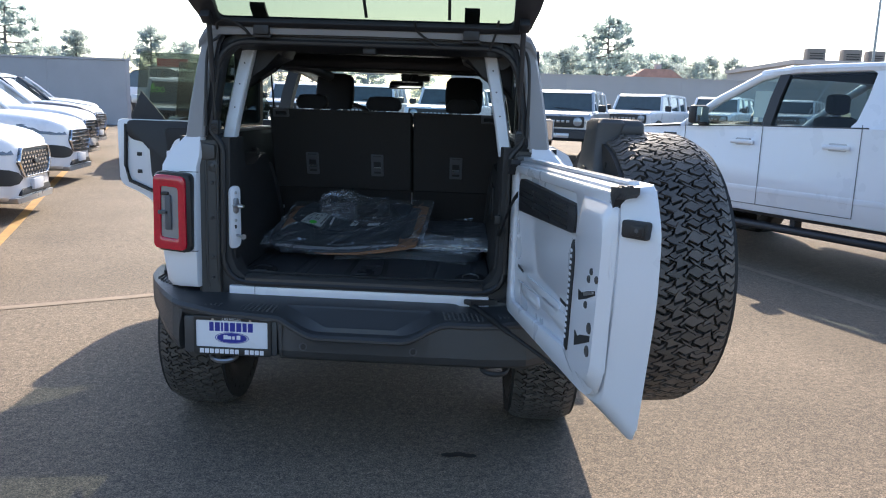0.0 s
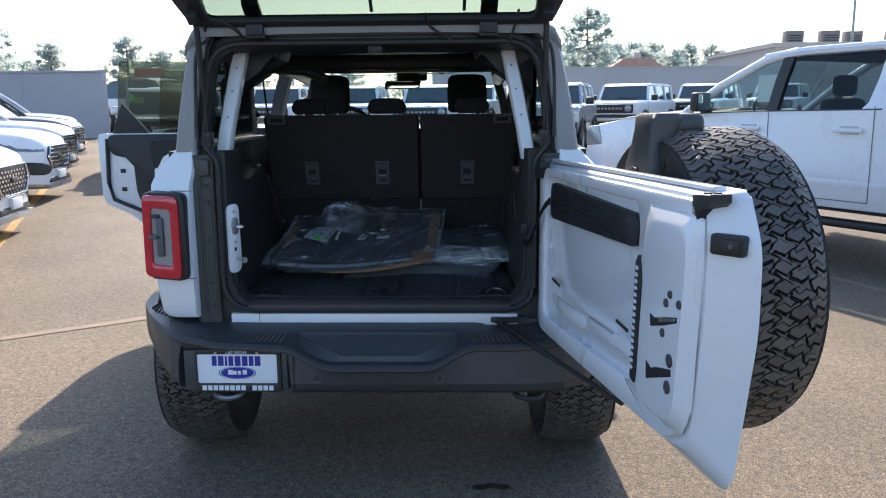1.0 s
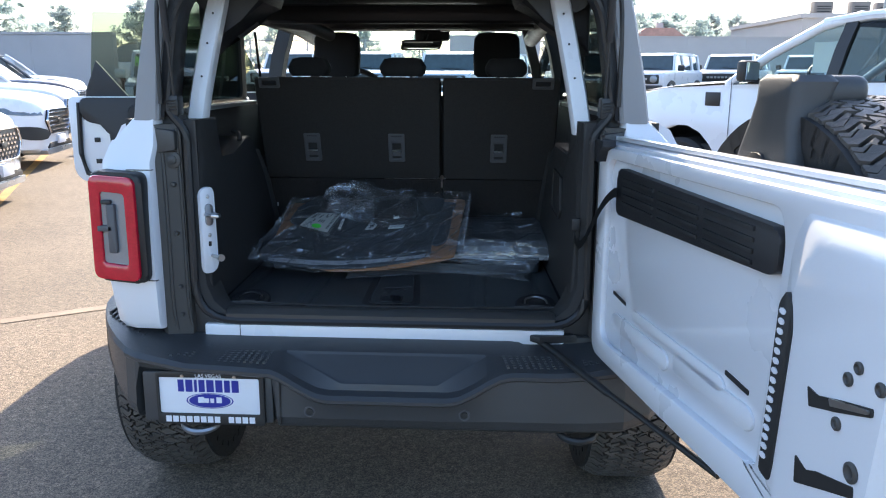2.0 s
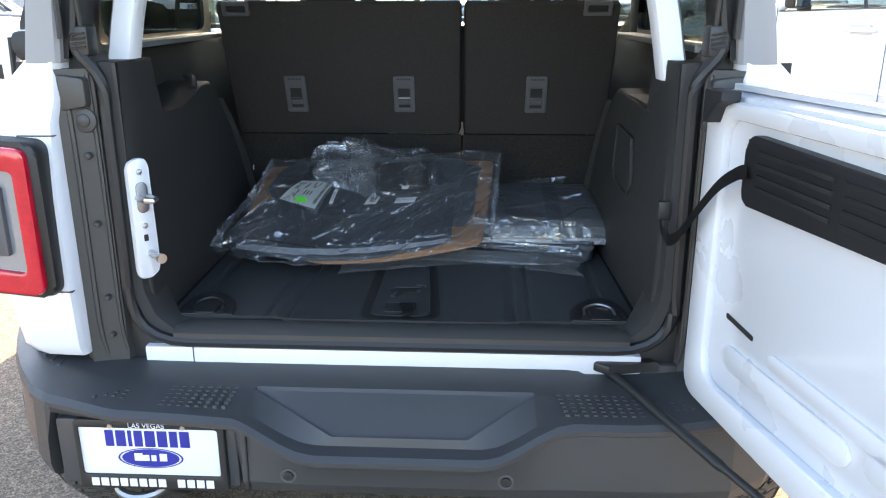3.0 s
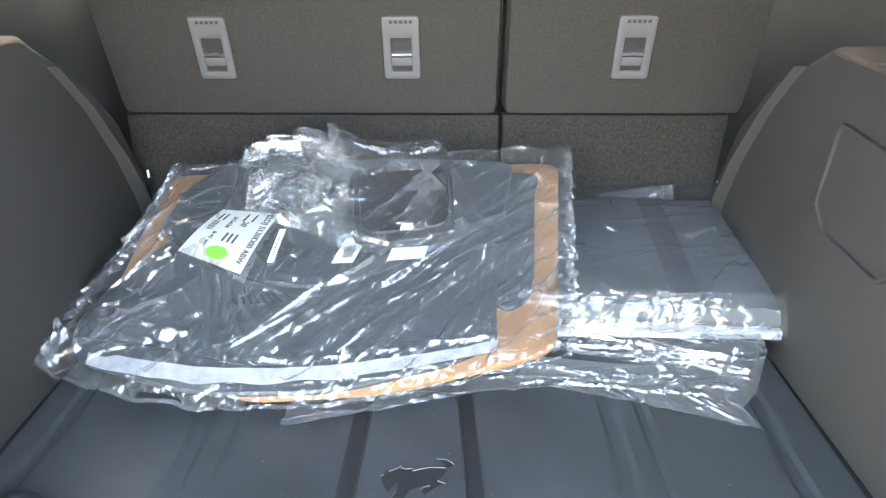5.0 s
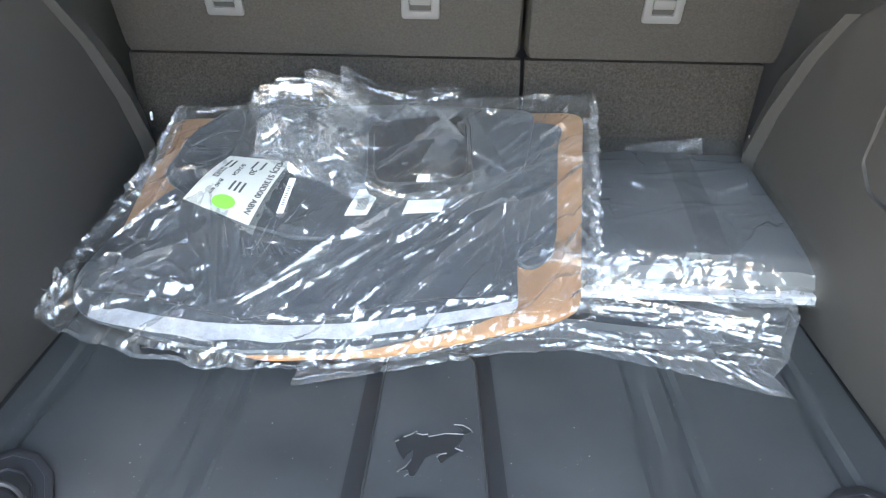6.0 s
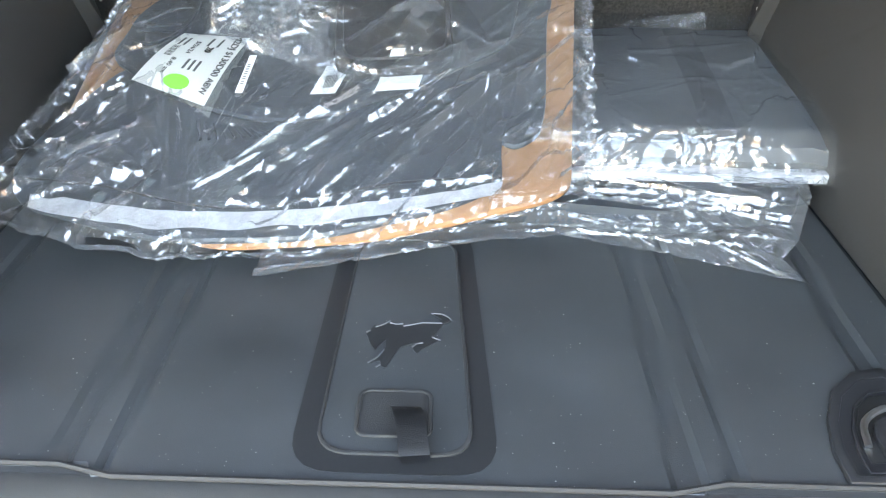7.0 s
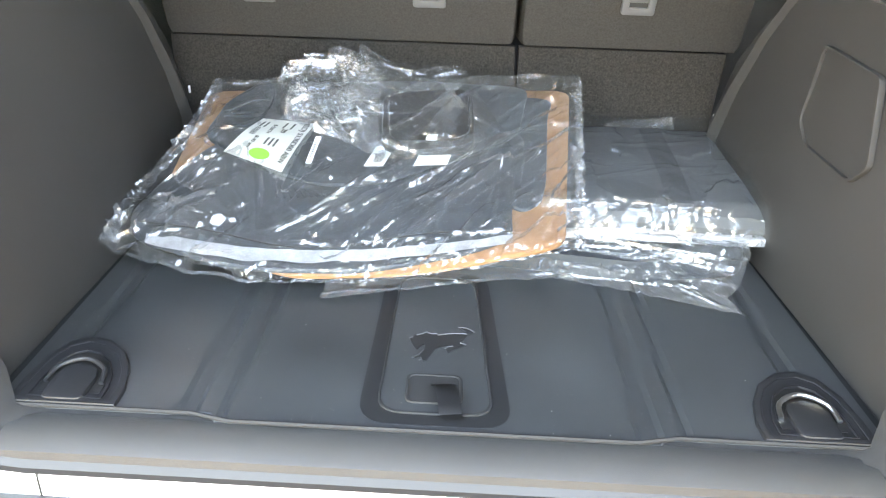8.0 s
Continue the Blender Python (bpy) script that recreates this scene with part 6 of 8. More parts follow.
def kit_film(u, v):
    e = min(u, 1 - u, 0.012 + v * 0.8, (1 - v) * 0.8)
    edge = max(0.0, 1 - e / 0.030)
    du, dv = kit_edge(u, v)
    uu = -0.020 + 1.040 * u + du * max(0, 1 - min(u, 1 - u) / 0.03) + 0.034 * math.sin(math.pi * v) * max(0, 1 - u * 6)
    vv = -0.022 + 1.052 * v + dv * max(0, 1 - min(v, 1 - v) / 0.05)
    h = 0.010 + 0.010 * min(1, max(0, (v - 0.33) * 8)) + kit_folds(u, v)
    h += rays(u, v, 0.345, 0.125, 34, 0.62, 0.22, 1) + rays(u, v, 0.99, 0.03, 44, 0.6, 0.15, 2) + rays(u, v, 0.985, 0.99, 50, 0.8, 0.18, 3) + rays(u, v, 0.02, 0.04, 54, 0.8, 0.12, 4)
    h += rays(u, v, 0.82, 0.57, 34, 0.7, 0.13, 5) + rays(u, v, 0.30, 0.40, 30, 0.5, 0.12, 6) + rays(u, v, 0.02, 0.98, 44, 0.8, 0.11, 7) + rays(u, v, 0.60, 0.42, 34, 0.5, 0.10, 8) + rays(u, v, 0.80, 0.11, 40, 0.55, 0.09, 9)
    q = u * 0.8 * 0.70 + v * 0.46 * 0.71, v * 0.46 * 0.70 - u * 0.8 * 0.71
    h += 0.13 * facets(q[0] * 7, q[1] * 17, 3, 0.13) + 0.030 * facets(q[0] * 14, q[1] * 60, 5, 0.22) * max(0.0, 0.3 + noise.noise((u * 5, v * 4, 12)))
    h += 0.0016 * noise.noise((u * 5, v * 4, 2)) + 0.008 * math.exp(-((u - 0.62) / 0.12) ** 2 - ((v - 0.22) / 0.10) ** 2)
    h += edge * (0.005 * ridge((u, v), 42, 8.0) + 0.003 * noise.noise((u * 90, v * 60, 9)) - 0.012)
    return on_kit(uu, vv, h)


part("plastic_bag", sheet(kit_film, 430, 260), M_film, kit, "creased clear plastic bag", smooth=50)


def rim_film(side):
    """The welded rim of the bag, crushed into small facets."""
    def f(a, b):
        o = (b - 0.5) * 0.045
        c = 0.005 * ridge((a * 1.0, b * 0.06), 60, 11.0 + side) + 0.003 * noise.noise((a * 160, b * 7, side))
        if side == 0:
            du, dv = kit_edge(0, a)
            return on_kit(-0.014 + du + o * 0.8 + 0.034 * math.sin(math.pi * a), -0.02 + 1.04 * a, 0.004 + c)
        if side == 1:
            du, dv = kit_edge(1, a)
            return on_kit(1.014 + du + o * 0.45, -0.015 + 1.03 * a, 0.004 + c)
        du, dv = kit_edge(a, 0)
        return on_kit(-0.02 + 1.03 * a, -0.024 + dv + o * 0.3, 0.002 + 0.25 * c)
    return f


for side, n_ in ((0, 260), (1, 260), (2, 420)):
    part("bag_seam", sheet(rim_film(side), n_, 6), M_film2, kit, smooth=20)


def kit_crush(a, b):
    """The gathered corner of the bag."""
    p = on_kit(-0.035 + (0.12 - 0.06 * b) * a, -0.035 + 0.15 * b, 0.012)
    return p + Vector((0.008 * noise.noise((a * 9, b * 9, 4)), 0.008 * noise.noise((a * 9, b * 9, 14)), 0.012 * noise.noise((a * 7, b * 7, 24)) + 0.007 * ridge((a, b), 9, 5.0) + 0.004))


part("bag_corner", sheet(kit_crush, 40, 30), M_film2, kit, smooth=25)

# paper tag with its print
tl, tr, br, bl = on_kit(0.206, 0.688, 0.028), on_kit(0.348, 0.656, 0.028), on_kit(0.330, 0.374, 0.028), on_kit(0.164, 0.472, 0.028)


def on_tag(a, b, h=0.0):
    """a along the print, b up from its last line."""
    p = tl * (1 - a) * (1 - b) + tr * (1 - a) * b + br * a * b + bl * a * (1 - b)
    return p + Vector((-0.02, -0.32, 0.945)) * (h + 0.006 * math.sin(math.pi * a))


bm = sheet(lambda a, b: on_tag(a, b), 12, 8)
bmesh.ops.solidify(bm, geom=bm.faces[:], thickness=0.0006)
tag = part("paper_tag", bm, M_paper, kit, "white printed paper tag with a green dot")


def tag_text(body, a, b, size):
    o = on_tag(a, b, 0.0012)
    ex = (on_tag(a + 0.05, b, 0.0012) - o).normalized()
    ez = ex.cross(on_tag(a, b + 0.05, 0.0012) - o).normalized()
    ey = ez.cross(ex)
    m = Matrix(((ex.x, ey.x, ez.x, o.x), (ex.y, ey.y, ez.y, o.y), (ex.z, ey.z, ez.z, o.z), (0, 0, 0, 1)))
    text_mesh("tag_print", body, size, M_ink, tag, m)


tag_text("M2DJ S130D00 ABW", 0.48, 0.91, 0.0150)
tag_text("20", 0.30, 0.60, 0.0140)
tag_text("5/24/24", 0.30, 0.38, 0.0105)
tag_text("8:40 am", 0.66, 0.28, 0.0105)
for a0, b0 in ((0.08, 0.66), (0.08, 0.52), (0.50, 0.62), (0.50, 0.54), (0.50, 0.46), (0.12, 0.12), (0.12, 0.2)):
    part("tag_bar", sheet(lambda a, b: on_tag(a0 + 0.16 * a, b0 + 0.035 * b, 0.001), 2, 1), M_latch_grey, tag)
for k in range(12):
    a1, a2 = 0.30 + 0.018 * k, 0.30 + 0.018 * k + (0.011 if k % 3 else 0.006)
    part("tag_bar", sheet(lambda a, b: on_tag(a1 + (a2 - a1) * a, 0.10 + 0.10 * b, 0.001), 1, 1), M_ink, tag)
bm = bmesh.new()
bm.faces.new([bm.verts.new(on_tag(0.84 + 0.10 * math.cos(k * 0.349), 0.52 + 0.17 * math.sin(k * 0.349), 0.0012)) for k in range(18)])
part("green_dot", bm, M_green, tag)


def sticker(u, v, du, dv, hh, skew=0.0, bars=True):
    f = lambda a, b: on_kit(u + du * a + skew * b, v + dv * b, hh + 0.0)
    st = part("small_sticker", sheet(f, 4, 4), M_paper, kit, "small white barcode sticker")
    if bars:
        for k in range(9):
            part("barcode_bar", sheet(lambda a, b: on_kit(u + du * (0.25 + 0.5 * a) + skew * (0.2 + 0.065 * k), v + dv * (0.2 + 0.065 * k + 0.03 * b), hh + 0.0012), 1, 1), M_ink, st)


sticker(0.373, 0.424, 0.014, 0.152, 0.028, -0.008)

pouch = thing("parts_pouch", "small black pouch inside crumpled clear plastic on the floor mat bag", "pouch", at=(-0.1, 0.7, 0.97))
part("black_pouch", slab([(0.541, 0.485), (0.762, 0.51), (0.720, 0.90), (0.484, 0.87)], 0.010, 0.028, on_kit, 3), M_pouch, pouch)
part("pouch_flap", slab([(0.553, 0.53), (0.748, 0.55), (0.712, 0.88), (0.50, 0.85)], 0.026, 0.032, on_kit, 3), M_pouch, pouch)


def along(pts, t):
    """A place on a line of evenly spaced points."""
    k = [i / (len(pts) - 1) for i in range(len(pts))]
    return float(np.interp(t, k, [p[0] for p in pts])), float(np.interp(t, k, [p[1] for p in pts]))


POUCH_LOW = [(0.36, 0.60), (0.43, 0.57), (0.52, 0.48), (0.62, 0.44), (0.74, 0.45), (0.852, 0.515)]
POUCH_TOP = [(0.165, 1.02), (0.28, 1.06), (0.42, 1.065), (0.56, 1.06), (0.63, 1.065), (0.695, 1.06)]
POUCH_LEFT = [(0.36, 0.60), (0.25, 0.70), (0.205, 0.80), (0.18, 0.92), (0.165, 1.02)]
POUCH_RIGHT = [(0.852, 0.515), (0.82, 0.64), (0.77, 0.78), (0.725, 0.93), (0.695, 1.06)]
pouch_folds = field(scatter(RN, 18, 0.14, 0.005, 0.0055, 15, 30, u1=0.58, su=0.42, sv=0.3) + scatter(RN, 26, 0.12, 0.0055, 0.0055, 118, 24, u0=0.42, su=0.42, sv=0.3) + scatter(RN, 12, 0.04, 0.004, 0.004, 60, 90, u1=0.65, su=0.42, sv=0.3) + scatter(RN, 10, 0.10, 0.007, 0.007, 8, 12, v0=0.82, su=0.42, sv=0.3), su=0.42, sv=0.3)


def pouch_film(a, b):
    lo, hi, le, ri = along(POUCH_LOW, a), along(POUCH_TOP, a), along(POUCH_LEFT, b), along(POUCH_RIGHT, b)
    u = lo[0] * (1 - b) + hi[0] * b + le[0] * (1 - a) + ri[0] * a - (POUCH_LOW[0][0] * (1 - a) * (1 - b) + POUCH_LOW[-1][0] * a * (1 - b) + POUCH_TOP[0][0] * (1 - a) * b + POUCH_TOP[-1][0] * a * b)
    v = lo[1] * (1 - b) + hi[1] * b + le[1] * (1 - a) + ri[1] * a - (POUCH_LOW[0][1] * (1 - a) * (1 - b) + POUCH_LOW[-1][1] * a * (1 - b) + POUCH_TOP[0][1] * (1 - a) * b + POUCH_TOP[-1][1] * a * b)
    rim = min(a, 1 - a, b * 0.8)
    over = 1.0 if rim > 0.08 else rim / 0.08
    loose = max(0.0, min(1.0, (0.62 - a) * 4)) * min(1, b * 2.5)
    h = 0.022 + 0.013 * over + 0.026 * loose * (0.3 + 0.7 * b) * over + 0.018 * max(0, b - 0.55) * over
    h += over * ((0.066 * loose + 0.008) * facets(a * 5.5 + 0.6 * b, b * 4.0, 33, 0.70) + 0.012 * (0.10 + loose) * facets(a * 11, b * 8, 35, 0.5))
    h += pouch_folds(a, b) + rays(a, b, 0.66, 0.80, 34, 0.7, 0.11, 21, 0.42, 0.3) + rays(a, b, 0.52, 0.98, 34, 0.7, 0.12, 22, 0.42, 0.3) + rays(a, b, 0.90, 0.14, 30, 0.8, 0.08, 23, 0.42, 0.3)
    h += 0.004 * noise.noise((a * 9, b * 7, 31)) * (1 - over)
    h = 0.022 + (h - 0.022) * (1.0 if b < 0.85 else 1 - 0.45 * (b - 0.85) / 0.15)
    return on_kit(u + 0.006 * noise.noise((a * 14, b * 14, 37)), v + 0.010 * noise.noise((a * 15, b * 6, 39)), h)


part("plastic_wrap", sheet(pouch_film, 300, 210), M_film3, pouch, "crumpled clear plastic wrap", smooth=40)
inner_folds = field(scatter(RN, 15, 0.12, 0.013, 0.008, 30, 70, su=0.25, sv=0.25), su=0.25, sv=0.25)


def wrap_fold(u, v):
    """A second layer of the wrap, folded under on one side."""
    p = pouch_film(0.03 + 0.46 * u, 0.06 + 0.90 * v)
    return p + Vector((0, 0, -0.012 + inner_folds(u, v) - 0.5 * pouch_folds(0.03 + 0.46 * u, 0.06 + 0.90 * v)))


part("wrap_fold", sheet(wrap_fold, 90, 90), M_film2, pouch, smooth=22)


def tie_tail(a, b):
    """The gathered neck of the wrap."""
    w_ = 0.006 + 0.018 * abs(b - 0.35) ** 1.2 * 2.2
    ang = a * 6.283
    p = on_kit(0.672, 0.86 - 0.13 * b, 0.047)
    r_ = w_ * (1 + 0.35 * math.sin(ang * 5 + b * 3))
    return p + Vector((r_ * math.cos(ang), 0.3 * r_ * math.sin(ang), 0.35 * r_ * math.sin(ang)))


part("wrap_neck", sheet(tie_tail, 30, 16), M_film2, pouch, "gathered white plastic neck", smooth=20)
for u, v, du, dv, sk in ((0.508, 0.425, 0.046, 0.11, 0.012), (0.625, 0.425, 0.078, 0.055, 0.004), (0.640, 0.535, 0.026, 0.034, 0.0)):
    st = part("small_sticker", sheet(lambda a, b: on_kit(u + du * a + sk * b, v + dv * b, 0.034 if v > 0.5 else 0.022), 3, 3), M_paper, pouch, "small white barcode sticker")
    if du == 0.046:
        for k in range(8):
            part("barcode_bar", sheet(lambda a, b: on_kit(u + 0.02 + 0.0028 * k + 0.0015 * a, v + 0.02 + 0.05 * b, 0.0235), 1, 1), M_ink, st)

# flat bag on the liner
flat = thing("flat_plastic_bag", "crinkled clear plastic bag of dark mats on the liner", "plastic bag", at=(0.2, 0.5, 0.79))


def front_line(x):
    xs_, ys_ = (-0.20, -0.07, 0.069, 0.174, 0.323, 0.45, 0.50), (0.293, 0.335, 0.388, 0.401, 0.354, 0.303, 0.33)
    return float(np.interp(x, xs_, ys_))


flat_folds = field(scatter(RN, 44, 0.36, 0.0065, 0.0055, 3, 7, v0=0.04, su=0.7, sv=0.3) + scatter(RN, 30, 0.16, 0.0060, 0.0050, 6, 16, v0=0.02, su=0.7, sv=0.3) + scatter(RN, 40, 0.06, 0.006, 0.006, 150, 25, u0=0.62, su=0.7, sv=0.3) + scatter(RN, 14, 0.025, 0.004, 0.004, 60, 90, v0=0.0, v1=0.4, su=0.7, sv=0.3), su=0.7, sv=0.3)


def flat_film(u, v):
    right = float(np.interp(v, (0, 0.10, 0.20, 0.38, 1), (0.452, 0.428, 0.455, 0.49, 0.50)))
    x = -0.205 + (right + 0.205) * u + 0.010 * noise.noise((v * 8, 5, 3)) * (1 - u)
    y = front_line(x) * (1 - v) + 0.64 * v + 0.004 * noise.noise((u * 40, v * 3, 8))
    lift = min(1, v * 2.2)
    z = 0.794 + 0.044 * lift * min(1, u * 2.5 + 0.3) + flat_folds(u, v) * (0.6 + 0.4 * lift) + 0.05 * facets(u * 3 + v * 2, v * 13, 51, 0.22) * (0.35 + 0.65 * lift) + rays(u, v, 0.50, 0.60, 110, 1.1, 0.26, 52, 0.7, 0.3) + rays(u, v, 0.10, 0.45, 70, 0.9, 0.12, 54, 0.7, 0.3) + 0.008 * facets(u * 24, v * 30, 53, 0.5) * max(0.0, 1 - abs(u - 0.1) * 6) + 0.003
    return (x, y, z)


part("plastic_bag", sheet(flat_film, 280, 220), M_film2, flat, "crinkled clear plastic", smooth=50)
part("flat_mat", prism(rounded([(-0.10, 0.46), (0.10, 0.45), (0.30, 0.42), (0.49, 0.46), (0.505, 0.62), (0.50, 0.84), (0.16, 0.84), (-0.05, 0.70)], 0.03, 4), 0.790, 0.826, "z", 0.006), M_mat_rubber, flat, "stack of dark rubber mats")

# folded cover in its bag
cover = thing("bagged_cover", "dark grey folded fabric cover in a clear plastic bag", "cover", at=(0.37, 0.7, 0.84))
rows = []
for y, z in ((0.510, 0.846), (0.498, 0.862), (0.506, 0.880), (0.545, 0.893), (0.62, 0.905), (0.75, 0.918), (0.862, 0.926), (0.880, 0.915), (0.880, 0.85)):
    row = []
    for k in range(15):
        x = 0.13 + 0.40 * k / 14
        e = max(0.0, (x - 0.50) / 0.03)
        row.append((x + 0.006 * (y > 0.8) - 0.012 * (y - 0.5), y - 0.006 * math.sin(k * 0.7), z - 0.012 * e + 0.003 * noise.noise((x * 14, y * 14, 61))))
    rows.append(row)
bm = loft(rows, close=False)
part("folded_cover", bm, M_cover, cover, "dark grey fabric")
part("cover_band", loft([[(0.360, 0.520 - 0.02 * (k == 0), z), (0.405, 0.520 - 0.02 * (k == 0), z)] if k < 2 else [(0.362, y, z), (0.407, y, z)] for k, (y, z) in enumerate(((0.495, 0.866), (0.535, 0.8955), (0.62, 0.9105), (0.75, 0.9235), (0.85, 0.931)))], caps=False), M_band, cover)
part("pale_tray", prism(rrect(0.12, 0.545, 0.488, 0.86, 0.02), 0.832, 0.847, "z", 0.004), M_foam_glint, cover, "pale foam tray")


cover_folds = field(scatter(RN, 30, 0.06, 0.0065, 0.006, 84, 20, v0=0.03, v1=0.26, su=0.42, sv=0.45) + scatter(RN, 22, 0.18, 0.009, 0.004, 4, 16, v0=0.25, v1=0.9, su=0.42, sv=0.45) + scatter(RN, 12, 0.12, 0.010, 0.009, 60, 20, u1=0.35, v0=0.05, v1=0.35, su=0.42, sv=0.45), su=0.42, sv=0.45)


def cover_film(u, v):
    x = 0.125 + 0.425 * u + 0.006 * noise.noise((v * 9, 1, 66))
    t = v
    if t < 0.35:
        k = t / 0.35
        y, z = 0.478 + 0.03 * k * k, 0.842 + 0.056 * k
    else:
        k = (t - 0.35) / 0.65
        y, z = 0.508 + 0.40 * k, 0.898 + 0.036 * k
    pleat = 0.0015 * math.sin(u * 60 + 4 * noise.noise((u * 5, v * 3, 68))) * max(0, 1 - abs(v - 0.15) * 5)
    h = cover_folds(u, v) * 0.8 + 0.055 * facets(u * 6.5, v * 5.5, 72, 0.16) + 0.002 * noise.noise((u * 4, v * 4, 72))
    return (x, y - pleat * 0.7 - 0.3 * h, z + h + 0.3 * pleat + 0.003)


part("plastic_bag", sheet(cover_film, 200, 160), M_film3, cover, "clear plastic bag", smooth=50)
part("bag_corner", sheet(lambda a, b: (0.505 + 0.05 * a + 0.006 * noise.noise((a * 8, b * 8, 80)), 0.475 + 0.06 * b, 0.838 + 0.02 * b + 0.012 * noise.noise((a * 7, b * 7, 82))), 14, 14), M_film2, cover, smooth=30)
part("bag_tab", sheet(lambda a, b: (0.30 + 0.14 * a, 0.862 + 0.030 * b, 0.924 + 0.020 * b * (0.2 + a) + 0.006 * noise.noise((a * 12, b * 9, 84))), 20, 10), M_film2, cover, smooth=30)
part("paper_edge", box((0.30, 0.482, 0.838), (0.40, 0.488, 0.846)), M_paper, cover)
part("bag_spike", tube([(0.518, 0.86, 0.93), (0.522, 0.865, 0.95), (0.519, 0.868, 0.962)], [0.006, 0.004, 0.002], 6), M_paper, cover)


# ---- parked cars ----
def wheel_parts(root, x, y, r, wd, simple=False):
    m = Matrix.Translation((x, y, r))
    s = 1 if x > 0 else -1
    w_ = part("wheel", lathe([(-wd / 2 * 0.8, r * 0.62), (-wd / 2, r * 0.72), (-wd / 2, r * 0.9), (-wd / 2 * 0.75, r), (wd / 2 * 0.75, r), (wd / 2, r * 0.9), (wd / 2, r * 0.72), (wd / 2 * 0.8, r * 0.62)], 28, m=m), M_rubber, root, "black tyre on a silver rim")
    part("rim", lathe([(0, 0.0), (s * wd * 0.42, 0.0), (s * wd * 0.42, r * 0.12), (s * wd * 0.30, r * 0.2), (s * wd * 0.36, r * 0.55), (s * wd * 0.44, r * 0.6), (s * wd * 0.40, r * 0.66), (-s * wd * 0.3, r * 0.66)], 28, m=m), M_alloy, w_, "silver alloy rim")
    if not simple:
        for k in range(5):
            R_ = m @ Matrix.Rotation(2 * math.pi * k / 5, 4, "X")
            part("spoke", box((s * wd * 0.36 - 0.012, 0.02, -0.035), (s * wd * 0.36 + 0.02, r * 0.6, 0.035), 0.008, m=R_), M_alloy, w_)
    return w_


def sect(y, w_, zb, zs, zt, wt, r=0.05):
    """One cross-section of a car body: sill, shoulder and top."""
    half = [(w_ * 0.86, zb), (w_ * 0.97, zb + 0.05), (w_, zb + (zs - zb) * 0.45), (w_ * 0.985, zs - 0.05), (w_ * 0.95, zs), (wt + (w_ * 0.95 - wt) * 0.4, zs + (zt - zs) * 0.75), (wt * 0.9, zt), (wt * 0.45, zt + 0.012)]
    return [(x, y, z) for x, z in half] + [(-x, y, z) for x, z in reversed(half)]


def nose_y(x):
    """How far the rounded nose of a crossover reaches at each side."""
    return 2.40 - 0.62 * (abs(x) / 0.955) ** 5


